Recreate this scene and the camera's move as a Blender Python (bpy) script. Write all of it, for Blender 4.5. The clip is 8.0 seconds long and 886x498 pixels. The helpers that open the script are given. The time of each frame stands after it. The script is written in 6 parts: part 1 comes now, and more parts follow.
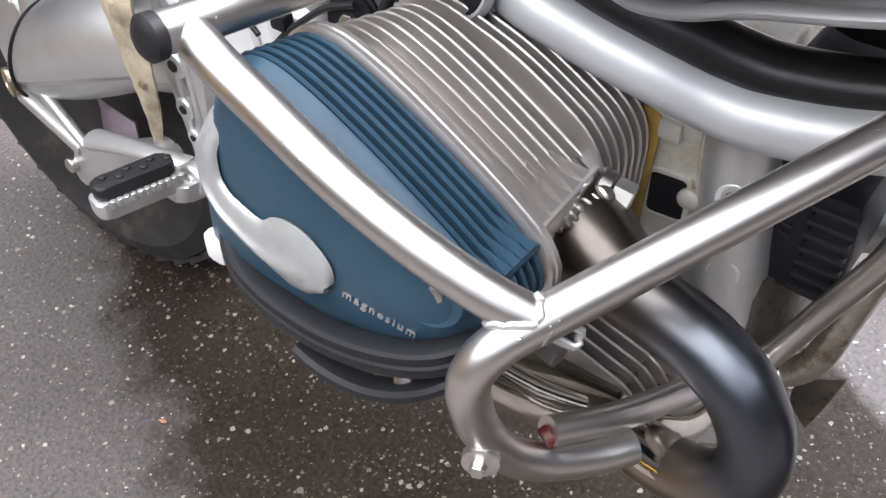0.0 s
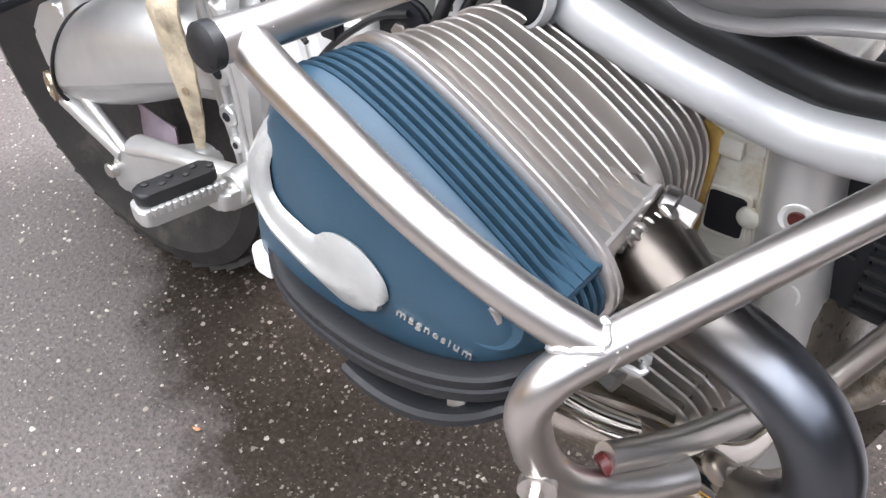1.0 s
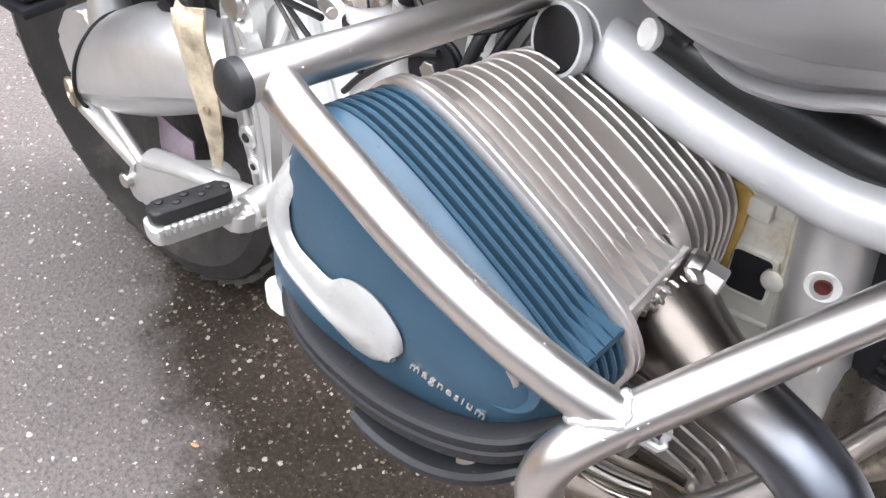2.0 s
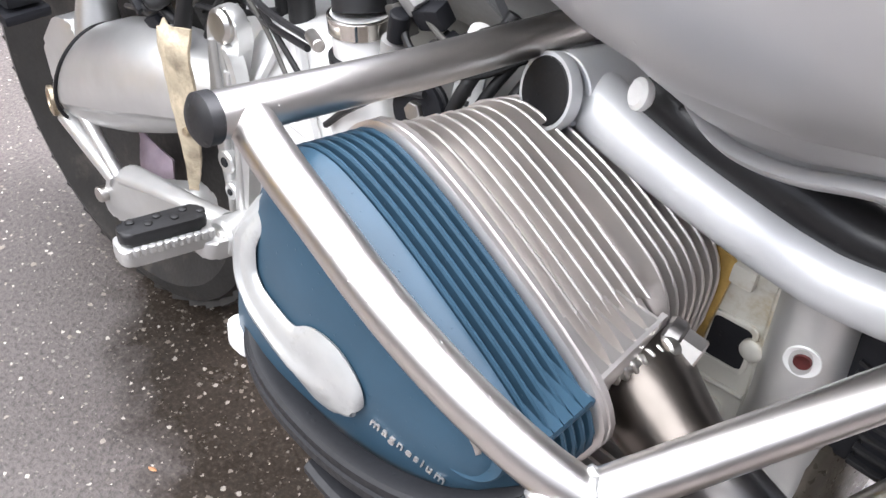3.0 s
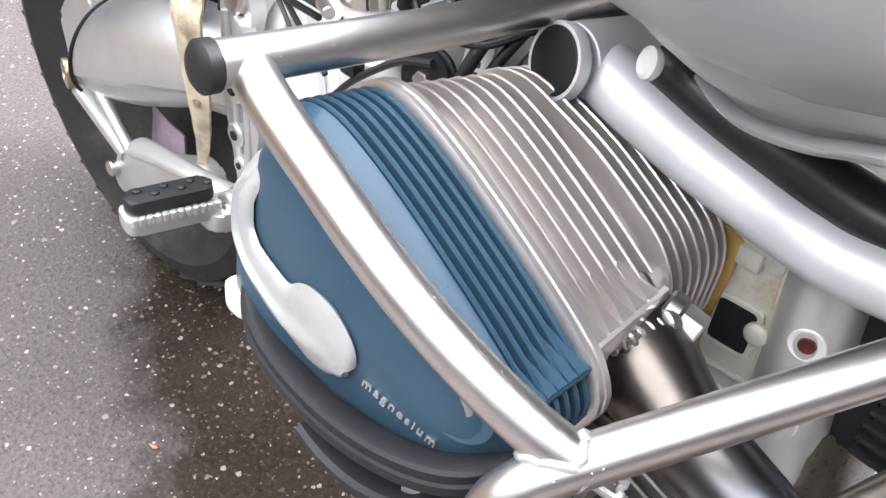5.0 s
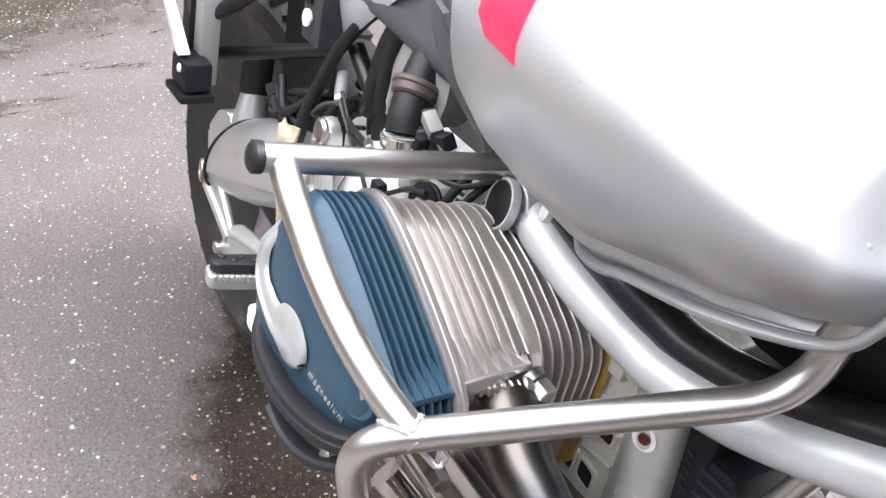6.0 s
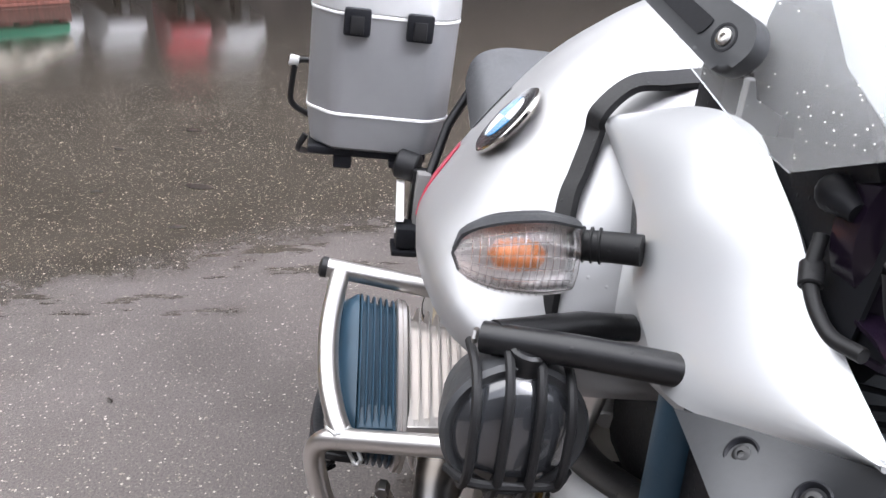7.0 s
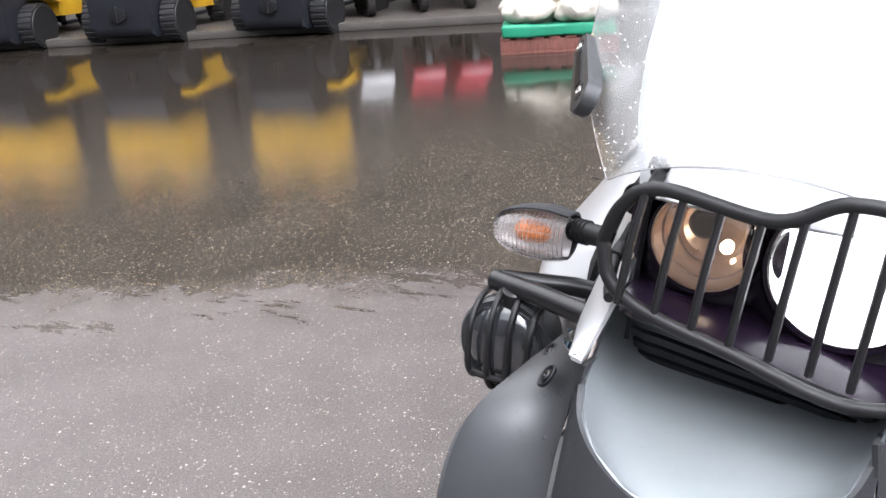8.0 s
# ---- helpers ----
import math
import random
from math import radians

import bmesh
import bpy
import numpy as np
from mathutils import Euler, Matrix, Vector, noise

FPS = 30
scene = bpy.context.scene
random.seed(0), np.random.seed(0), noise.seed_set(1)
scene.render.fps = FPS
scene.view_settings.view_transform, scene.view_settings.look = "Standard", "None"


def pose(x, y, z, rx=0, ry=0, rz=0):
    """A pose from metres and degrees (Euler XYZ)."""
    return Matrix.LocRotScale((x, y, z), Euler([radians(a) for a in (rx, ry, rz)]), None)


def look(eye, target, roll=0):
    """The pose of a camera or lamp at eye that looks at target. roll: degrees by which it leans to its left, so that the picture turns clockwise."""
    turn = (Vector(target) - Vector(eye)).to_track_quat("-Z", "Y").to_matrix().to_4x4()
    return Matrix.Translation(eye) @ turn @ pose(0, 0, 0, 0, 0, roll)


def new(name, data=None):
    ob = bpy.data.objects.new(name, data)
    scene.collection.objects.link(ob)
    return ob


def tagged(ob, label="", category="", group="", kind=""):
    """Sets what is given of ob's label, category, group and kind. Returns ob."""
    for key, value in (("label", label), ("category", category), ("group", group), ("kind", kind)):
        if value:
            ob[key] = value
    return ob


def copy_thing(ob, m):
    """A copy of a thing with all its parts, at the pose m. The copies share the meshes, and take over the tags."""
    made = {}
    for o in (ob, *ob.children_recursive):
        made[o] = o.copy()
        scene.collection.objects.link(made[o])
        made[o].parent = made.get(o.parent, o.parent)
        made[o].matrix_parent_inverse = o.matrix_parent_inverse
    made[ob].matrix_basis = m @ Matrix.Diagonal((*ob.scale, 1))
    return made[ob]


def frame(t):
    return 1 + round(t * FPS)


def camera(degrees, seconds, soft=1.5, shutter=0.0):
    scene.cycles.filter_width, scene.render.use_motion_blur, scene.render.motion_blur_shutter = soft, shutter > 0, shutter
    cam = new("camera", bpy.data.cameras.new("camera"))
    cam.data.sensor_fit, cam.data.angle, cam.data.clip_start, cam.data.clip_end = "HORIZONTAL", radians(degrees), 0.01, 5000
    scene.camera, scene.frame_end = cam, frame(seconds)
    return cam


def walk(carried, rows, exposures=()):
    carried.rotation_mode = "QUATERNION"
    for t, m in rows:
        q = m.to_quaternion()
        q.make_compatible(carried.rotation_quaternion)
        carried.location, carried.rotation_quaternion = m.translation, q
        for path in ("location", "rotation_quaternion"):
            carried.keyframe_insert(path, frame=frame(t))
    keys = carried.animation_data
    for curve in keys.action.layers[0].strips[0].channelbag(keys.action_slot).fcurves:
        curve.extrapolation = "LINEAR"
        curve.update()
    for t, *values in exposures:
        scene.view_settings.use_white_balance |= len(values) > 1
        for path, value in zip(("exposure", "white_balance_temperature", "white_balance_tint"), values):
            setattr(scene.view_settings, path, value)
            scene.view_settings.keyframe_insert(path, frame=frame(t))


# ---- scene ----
cam = camera(49.6, 8.0)
PATH = [
    (0, (0.409, -0.514, 1.079), (-0.502, 0.48, -0.398), -7.2),
    (1, (0.384, -0.512, 1.072), (-0.574, 0.457, -0.392), -7.8),
    (2.5, (0.356, -0.486, 1.079), (-0.629, 0.514, -0.346), -2.0),
    (3, (0.35, -0.475, 1.073), (-0.63, 0.552, -0.336), 0.2),
    (3.5, (0.339, -0.467, 1.059), (-0.629, 0.548, -0.367), -0.2),
    (4, (0.339, -0.475, 1.037), (-0.611, 0.511, -0.422), -0.5),
    (5.3, (0.393, -0.477, 1.072), (-0.679, 0.545, -0.271), 3.2),
    (5.5, (0.432, -0.494, 1.096), (-0.716, 0.524, -0.186), 4.4),
    (5.8, (0.533, -0.52, 1.138), (-0.737, 0.461, -0.055), 5.9),
    (6, (0.626, -0.53, 1.174), (-0.72, 0.41, 0.032), 6.3),
    (6.2, (0.722, -0.516, 1.215), (-0.708, 0.357, 0.123), 6.1),
    (6.5, (0.852, -0.423, 1.241), (-0.781, 0.232, 0.291), 5.1),
    (6.7, (0.957, -0.352, 1.268), (-0.769, 0.139, 0.385), 3.2),
    (7, (1.112, -0.243, 1.296), (-0.713, -0.072, 0.495), -0.0),
    (7.2, (1.224, -0.171, 1.315), (-0.633, -0.224, 0.573), -0.4),
    (7.4, (1.28, -0.107, 1.332), (-0.565, -0.385, 0.613), -1.8),
    (7.7, (1.363, 0.044, 1.342), (-0.413, -0.552, 0.643), -2.5),
    (8, (1.392, 0.251, 1.354), (-0.258, -0.655, 0.679), -4.3),
]
walk(cam, [(t, look(eye, target, roll)) for t, eye, target, roll in PATH],
     [(0.0, 2.01), (1.0, 2.44), (2.5, 2.65), (3.5, 2.58), (5.5, 2.58), (6.5, 2.16), (7.2, 1.66), (8.0, 1.84)])

# ---------------------------------------------------------------- light
world = bpy.data.worlds.new("overcast_sky")
scene.world = world
world.use_nodes = True
wn, wl = world.node_tree.nodes, world.node_tree.links
wn.clear()
w_sky = wn.new("ShaderNodeTexSky")
w_sky.sky_type = 'NISHITA'
w_sky.sun_disc = False
w_sky.sun_elevation = radians(52)
w_sky.sun_rotation = radians(35)
w_sky.air_density, w_sky.dust_density, w_sky.ozone_density = 1.0, 6.0, 1.0
w_hsv = wn.new("ShaderNodeHueSaturation")
w_hsv.inputs["Saturation"].default_value = 0.12
w_bg = wn.new("ShaderNodeBackground")
w_bg.inputs["Strength"].default_value = 0.15
w_out = wn.new("ShaderNodeOutputWorld")
wl.new(w_sky.outputs[0], w_hsv.inputs["Color"])
w_mix = wn.new("ShaderNodeMix")
w_mix.data_type, w_mix.blend_type = 'RGBA', 'MULTIPLY'
w_mix.inputs[0].default_value = 1.0
w_mix.inputs[7].default_value = (0.955, 0.975, 1.085, 1.0)
wl.new(w_hsv.outputs[0], w_mix.inputs[6])
wl.new(w_mix.outputs[2], w_bg.inputs["Color"])
wl.new(w_bg.outputs[0], w_out.inputs["Surface"])

sun = new("sun", bpy.data.lights.new("sun", 'SUN'))
sun.data.energy, sun.data.angle, sun.data.color = 1.2, radians(75), (0.99, 0.99, 1.0)
sun.matrix_world = look((-2, -3.6, 9), (0, 0, 0))


# ---------------------------------------------------------------- materials
def nodes_of(name):
    m = bpy.data.materials.new(name)
    m.use_nodes = True
    return m, m.node_tree.nodes, m.node_tree.links, m.node_tree.nodes["Principled BSDF"]


def scaled(c, k):
    return tuple(min(1.0, v * k) for v in c[:3]) + (1.0,)


def noise_node(n, l, scale, detail=4.0, vec=None, rough=0.55):
    tex = n.new("ShaderNodeTexNoise")
    tex.inputs["Scale"].default_value = scale
    tex.inputs["Detail"].default_value = detail
    tex.inputs["Roughness"].default_value = rough
    if vec is not None:
        l.new(vec, tex.inputs["Vector"])
    return tex


def ramp(n, l, fac, a, b, lo=0.0, hi=1.0):
    r = n.new("ShaderNodeMapRange")
    r.inputs["From Min"].default_value, r.inputs["From Max"].default_value = lo, hi
    r.inputs["To Min"].default_value, r.inputs["To Max"].default_value = a, b
    l.new(fac, r.inputs["Value"])
    return r.outputs[0]


def mixed(n, l, fac, a, b):
    m = n.new("ShaderNodeMix")
    m.data_type = 'RGBA'
    l.new(fac, m.inputs["Factor"])
    for value, slot in ((a, m.inputs[6]), (b, m.inputs[7])):
        if hasattr(value, "is_linked"):
            l.new(value, slot)
        else:
            slot.default_value = value
    return m.outputs[2]


def mat(name, base, rough=0.5, metal=0.0, var=0.12, vscale=25, rvar=0.25, bump=0.0, bscale=300, coat=0.0,
        stretch=(1, 1, 1), dirt=None, dirt_amount=0.0, drops=0.0, dscale=150, spec=0.5):
    """Base colour with broad and fine variation, grain in the roughness, fine relief, stains and water beads."""
    m, n, l, p = nodes_of(name)
    tc = n.new("ShaderNodeTexCoord")
    mp = n.new("ShaderNodeMapping")
    mp.inputs["Scale"].default_value = stretch
    l.new(tc.outputs["Object"], mp.inputs["Vector"])
    v = mp.outputs[0]
    broad = noise_node(n, l, vscale, 5, v)
    fine = noise_node(n, l, vscale * 11, 3, v)
    col = mixed(n, l, ramp(n, l, broad.outputs[0], 0, 1, 0.3, 0.7), scaled(base, 1 - var), scaled(base, 1 + var))
    if dirt:
        spots = noise_node(n, l, vscale * 0.6, 8, tc.outputs["Object"], 0.7)
        col = mixed(n, l, ramp(n, l, spots.outputs[0], 0, 1, 0.62 - 0.25 * dirt_amount, 0.78 - 0.2 * dirt_amount), col, (*dirt, 1.0))
    l.new(col, p.inputs["Base Color"])
    l.new(ramp(n, l, fine.outputs[0], rough * (1 - rvar), min(1, rough * (1 + rvar)), 0.3, 0.7), p.inputs["Roughness"])
    p.inputs["Metallic"].default_value = metal
    p.inputs["Coat Weight"].default_value = coat
    p.inputs["Coat Roughness"].default_value = 0.20
    p.inputs["Specular IOR Level"].default_value = spec
    normal = None
    if bump:
        b = n.new("ShaderNodeBump")
        b.inputs["Strength"].default_value = bump
        b.inputs["Distance"].default_value = 0.002
        g = noise_node(n, l, bscale, 4, v)
        l.new(g.outputs[0], b.inputs["Height"])
        normal = b.outputs[0]
    if drops:
        vo = n.new("ShaderNodeTexVoronoi")
        vo.inputs["Scale"].default_value = dscale
        l.new(tc.outputs["Object"], vo.inputs["Vector"])
        h = ramp(n, l, vo.outputs["Distance"], 1.0, 0.0, 0.0, 0.28)
        pick = n.new("ShaderNodeSeparateColor")
        l.new(vo.outputs["Color"], pick.inputs[0])
        keep = n.new("ShaderNodeMath")
        keep.operation = 'GREATER_THAN'
        keep.inputs[1].default_value = 1.0 - drops
        l.new(pick.outputs[0], keep.inputs[0])
        mul = n.new("ShaderNodeMath")
        mul.operation = 'MULTIPLY'
        l.new(h, mul.inputs[0])
        l.new(keep.outputs[0], mul.inputs[1])
        b2 = n.new("ShaderNodeBump")
        b2.inputs["Strength"].default_value = 0.5
        b2.inputs["Distance"].default_value = 0.0008
        l.new(mul.outputs[0], b2.inputs["Height"])
        if normal is not None:
            l.new(normal, b2.inputs["Normal"])
        normal = b2.outputs[0]
    if normal is not None:
        l.new(normal, p.inputs["Normal"])
    return m


M = {}
M["steel"] = mat("brushed_stainless_steel", (0.64, 0.615, 0.59), 0.33, 1.0, 0.05, 12, 0.0, drops=0.05, dscale=420)
M["silver_tube"] = mat("silver_painted_frame_tube", (0.68, 0.69, 0.70), 0.44, 0.40, 0.04, 18, 0.05, coat=0.25, drops=0.05, dscale=120)
M["silver_paint"] = mat("silver_tank_paint", (0.44, 0.44, 0.445), 0.46, 0.62, 0.02, 5, 0.0, coat=0.18, drops=0.04, dscale=150)
M["white_paint"] = mat("pale_silver_fairing_paint", (0.58, 0.59, 0.60), 0.34, 0.35, 0.02, 5, 0.0, coat=0.5)
M["blue"] = mat("blue_grey_magnesium_paint", (0.029, 0.066, 0.102), 0.42, 0.0, 0.12, 20, 0.0, spec=0.3, coat=0.12, drops=0.08, dscale=330)
M["alu_fin"] = mat("bare_cast_aluminium", (0.68, 0.645, 0.62), 0.36, 0.85, 0.10, 14, 0.0)
M["emblem_silver"] = mat("worn_silver_emblem", (0.46, 0.465, 0.46), 0.36, 0.40, 0.10, 40, 0.1, 0.05, 300, dirt=(0.24, 0.24, 0.23), dirt_amount=0.2, drops=0.05, dscale=330)
M["alu_joint"] = mat("pale_machined_aluminium", (0.74, 0.70, 0.68), 0.36, 0.85, 0.05, 30, 0.0)
M["alu_cast"] = mat("light_cast_aluminium", (0.60, 0.60, 0.59), 0.40, 0.75, 0.10, 14, 0.0)
M["alu_bright"] = mat("clean_cast_aluminium", (0.80, 0.80, 0.79), 0.42, 0.25, 0.06, 14, 0.0)
M["rubber"] = mat("black_rubber", (0.013, 0.013, 0.014), 0.50, 0.0, 0.2, 40, 0.1, 0.06, 200, drops=0.10, dscale=160, spec=0.35)
M["tyre"] = mat("wet_tyre_rubber", (0.024, 0.023, 0.022), 0.50, 0.0, 0.25, 15, 0.1, 0.1, 200, dirt=(0.080, 0.070, 0.062), dirt_amount=0.3, spec=0.3)
M["plastic"] = mat("black_textured_plastic", (0.011, 0.0115, 0.014), 0.48, 0.0, 0.15, 30, 0.1, 0.08, 200, drops=0.25, dscale=150, spec=0.2)
M["grey_plastic"] = mat("dark_grey_moulded_plastic", (0.040, 0.042, 0.045), 0.45, 0.0, 0.1, 20, 0.1, 0.06, 200, drops=0.25, dscale=130)
M["black_metal"] = mat("black_coated_steel", (0.012, 0.012, 0.013), 0.34, 0.1, 0.2, 30, 0.15, 0.05, 300, drops=0.12)
M["exhaust"] = mat("heat_tinted_exhaust_steel", (0.22, 0.21, 0.205), 0.36, 1.0, 0.30, 9, 0.1)
M["guard_grey"] = mat("charcoal_moulded_guard", (0.017, 0.0175, 0.020), 0.50, 0.0, 0.12, 30, 0.15, 0.06, 300, drops=0.12, dscale=170, spec=0.30)
# silver beak paint, darkened to carry the shade under the headlight
M["beak_shaded"] = mat("shade_darkened_beak_paint", (0.245, 0.268, 0.277), 0.42, 0.35, 0.05, 12, 0.1, 0.03, 500, coat=0.25, drops=0.05, dscale=110)
M["bare_cast"] = mat("pale_cream_casting", (0.52, 0.51, 0.46), 0.46, 0.25, 0.10, 22, 0.2, 0.10, 500, dirt=(0.34, 0.27, 0.16), dirt_amount=0.22)
M["hose_brown"] = mat("dusty_brown_rubber", (0.075, 0.055, 0.050), 0.55, 0.0, 0.2, 40, 0.2, 0.1, 300)
M["cable_grey"] = mat("dusty_grey_cable_sheath", (0.060, 0.057, 0.052), 0.5, 0.0, 0.2, 60, 0.2)
M["stained_steel"] = mat("stained_pale_steel", (0.50, 0.46, 0.40), 0.34, 0.8, 0.25, 60, 0.2, 0.2, 300, dirt=(0.16, 0.11, 0.06), dirt_amount=0.5)
M["chrome"] = mat("wet_chromed_steel", (0.66, 0.63, 0.58), 0.10, 1.0, 0.15, 9, 0.0)
M["bolt"] = mat("zinc_plated_bolt", (0.58, 0.56, 0.53), 0.32, 1.0, 0.1, 60, 0.0)
M["brass"] = mat("brassy_plug", (0.55, 0.46, 0.33), 0.33, 0.9, 0.15, 60, 0.3, 0.1, 900)
M["gold"] = mat("yellow_passivated_bracket", (0.50, 0.33, 0.10), 0.45, 0.5, 0.25, 40, 0.3, 0.15, 700, dirt=(0.25, 0.17, 0.08), dirt_amount=0.4)
M["red"] = mat("red_tank_stripe_film", (0.62, 0.022, 0.07), 0.28, 0.0, 0.04, 20, 0.0, coat=0.5)
M["red_plug"] = mat("red_painted_plug", (0.075, 0.011, 0.010), 0.45, 0.0, 0.3, 200, bump=0.2)
M["seat"] = mat("grey_seat_vinyl", (0.085, 0.087, 0.092), 0.42, 0.0, 0.12, 15, 0.2, 0.5, 900, drops=0.15, dscale=130)
M["case"] = mat("anodised_aluminium_case", (0.36, 0.365, 0.375), 0.42, 0.55, 0.05, 12, 0.0)
M["case_lid"] = mat("pale_aluminium_case_lid", (0.72, 0.725, 0.73), 0.36, 0.6, 0.05, 12, 0.0)
M["beige"] = mat("weathered_beige_leather", (0.46, 0.39, 0.28), 0.8, 0.0, 0.25, 60, 0.2, 0.6, 700, dirt=(0.22, 0.18, 0.13), dirt_amount=0.5)
M["pink"] = mat("faded_pink_cloth", (0.42, 0.34, 0.40), 0.85, 0.0, 0.15, 40, 0.2, 0.4, 500)
M["white_plastic"] = mat("white_plastic", (0.78, 0.77, 0.75), 0.4, 0.0, 0.06, 60)
M["label"] = mat("grey_paper_label", (0.50, 0.50, 0.49), 0.6, 0.0, 0.08, 80)
# black panel with the purple of lens flare painted into its colour
M["black_gloss"] = mat("glossy_black_flare_tinted_panel", (0.010, 0.006, 0.013), 0.20, 0.0, 0.1, 20, 0.0, spec=0.35)
M["oily"] = mat("dark_oily_casting", (0.10, 0.086, 0.068), 0.34, 0.35, 0.35, 14, 0.3, 0.15, 300, dirt=(0.03, 0.026, 0.02), dirt_amount=0.5)
M["airbox"] = mat("grey_air_box_plastic", (0.235, 0.23, 0.225), 0.5, 0.0, 0.08, 12, 0.2, 0.2, 800)
M["mesh"] = mat("black_mesh", (0.030, 0.030, 0.032), 0.5, 0.2, 0.2, 60, 0.2, 1.0, 520)
M["fog_glass"] = mat("dark_glossy_lamp_glass", (0.030, 0.032, 0.036), 0.06, 0.0, 0.1, 60, 0.0, spec=0.9, coat=1.0)
M["lamp_white"] = mat("bright_lamp_reflector", (0.90, 0.87, 0.86), 0.25, 0.35, 0.05, 60, 0.0)
M["badge_black"] = mat("badge_black_enamel", (0.012, 0.012, 0.014), 0.16, 0.0, 0.1, 60, coat=1.0)
M["badge_blue"] = mat("badge_blue_enamel", (0.03, 0.30, 0.62), 0.16, 0.0, 0.06, 60, coat=1.0)
M["badge_white"] = mat("badge_white_enamel", (0.80, 0.80, 0.80), 0.16, 0.0, 0.04, 60, coat=1.0)


def glass_like(name, tint, rough, ior=1.45, scale=0.0, bump=0.0):
    m, n, l, p = nodes_of(name)
    p.inputs["Base Color"].default_value = (*tint, 1)
    p.inputs["Transmission Weight"].default_value = 1.0
    p.inputs["Roughness"].default_value = rough
    p.inputs["IOR"].default_value = ior
    if bump:
        tc = n.new("ShaderNodeTexCoord")
        w = n.new("ShaderNodeTexVoronoi")
        w.inputs["Scale"].default_value = scale
        l.new(tc.outputs["Object"], w.inputs["Vector"])
        b = n.new("ShaderNodeBump")
        b.inputs["Strength"].default_value = bump
        b.inputs["Distance"].default_value = 0.002
        l.new(w.outputs["Distance"], b.inputs["Height"])
        l.new(b.outputs[0], p.inputs["Normal"])
    return m


M["lens"] = glass_like("ribbed_clear_indicator_lens", (0.995, 0.985, 0.98), 0.24, 1.40)
M["glass"] = glass_like("clear_lamp_glass", (0.98, 0.98, 0.98), 0.02)
M["screen"] = glass_like("clear_windscreen", (0.93, 0.94, 0.94), 0.03, 1.3)
M["screen"].node_tree.nodes["Principled BSDF"].inputs["Transmission Weight"].default_value = 0.80
# mirror tinted warm to carry the parking bulb's glow in its colour
M["reflector_warm"] = mat("glow_tinted_lamp_reflector", (0.66, 0.545, 0.48), 0.24, 0.6, 0.15, 30, 0.0, coat=0.4)
M["reflector"] = mat("lamp_reflector", (0.85, 0.84, 0.83), 0.10, 1.0, 0.05, 60)
M["orange"] = mat("amber_bulb_reflector", (0.75, 0.25, 0.08), 0.35, 0.0, 0.2, 150)


def glow(name, col, strength):
    m, n, l, p = nodes_of(name)
    p.inputs["Base Color"].default_value = (*col, 1)
    p.inputs["Emission Color"].default_value = (*col, 1)
    p.inputs["Emission Strength"].default_value = strength
    return m


M["lit_warm"] = glow("lit_parking_bulb", (1.0, 0.76, 0.54), 3.0)
M["lit_white"] = glow("lit_main_bulb", (0.92, 0.95, 1.0), 1.3)


def heat_steel():
    """Pipe steel: brownish grey by the port, tinted blue-black round the bend, straw-coloured further on."""
    m, n, l, p = nodes_of("heat_blued_pipe_steel")
    tc = n.new("ShaderNodeTexCoord")
    sep = n.new("ShaderNodeSeparateXYZ")
    l.new(tc.outputs["Object"], sep.inputs[0])
    wob = noise_node(n, l, 14, 5, tc.outputs["Object"])
    add = n.new("ShaderNodeMath")
    add.operation = 'MULTIPLY_ADD'
    l.new(wob.outputs[0], add.inputs[0])
    add.inputs[1].default_value = 0.04
    l.new(sep.outputs[0], add.inputs[2])
    col = mixed(n, l, ramp(n, l, add.outputs[0], 0, 1, 0.27, 0.325), (0.135, 0.120, 0.108, 1), (0.125, 0.134, 0.152, 1))
    low = mixed(n, l, ramp(n, l, sep.outputs[2], 1, 0, 0.465, 0.515), col, (0.34, 0.29, 0.23, 1))
    l.new(low, p.inputs["Base Color"])
    p.inputs["Metallic"].default_value = 1.0
    fine = noise_node(n, l, 160, 4, tc.outputs["Object"])
    l.new(ramp(n, l, fine.outputs[0], 0.29, 0.37, 0.3, 0.7), p.inputs["Roughness"])
    return m


# ---------------------------------------------------------------- mesh tools
def part(name, bm, material, parent=None, label="", smooth=True, angle=38, recalc=True):
    """Links a bmesh as ONE mesh object under a thing or under a part."""
    if recalc:
        bmesh.ops.recalc_face_normals(bm, faces=bm.faces)
    me = bpy.data.meshes.new(name)
    bm.to_mesh(me)
    bm.free()
    me.materials.append(material)
    if smooth:
        me.polygons.foreach_set("use_smooth", [True] * len(me.polygons))
        me.set_sharp_from_angle(angle=radians(angle))
    ob = new(name, me)
    if parent is not None:
        ob.parent = parent
    if label:
        tagged(ob, label)
    return ob


def empty(name, m=None, parent=None):
    ob = new(name)
    ob.empty_display_size = 0.05
    if m is not None:
        ob.matrix_basis = m
    if parent is not None:
        ob.parent = parent
    return ob


def moved(bm, m):
    bmesh.ops.transform(bm, matrix=m, verts=bm.verts)
    return bm


def box(x0, x1, y0, y1, z0, z1, bev=0.0, seg=2):
    bm = bmesh.new()
    bmesh.ops.create_cube(bm, size=1.0)
    for v in bm.verts:
        v.co = Vector(((x0 + x1) / 2 + v.co.x * (x1 - x0), (y0 + y1) / 2 + v.co.y * (y1 - y0), (z0 + z1) / 2 + v.co.z * (z1 - z0)))
    if bev:
        bmesh.ops.bevel(bm, geom=bm.edges[:], offset=bev, segments=seg, affect='EDGES', profile=0.6)
    return bm


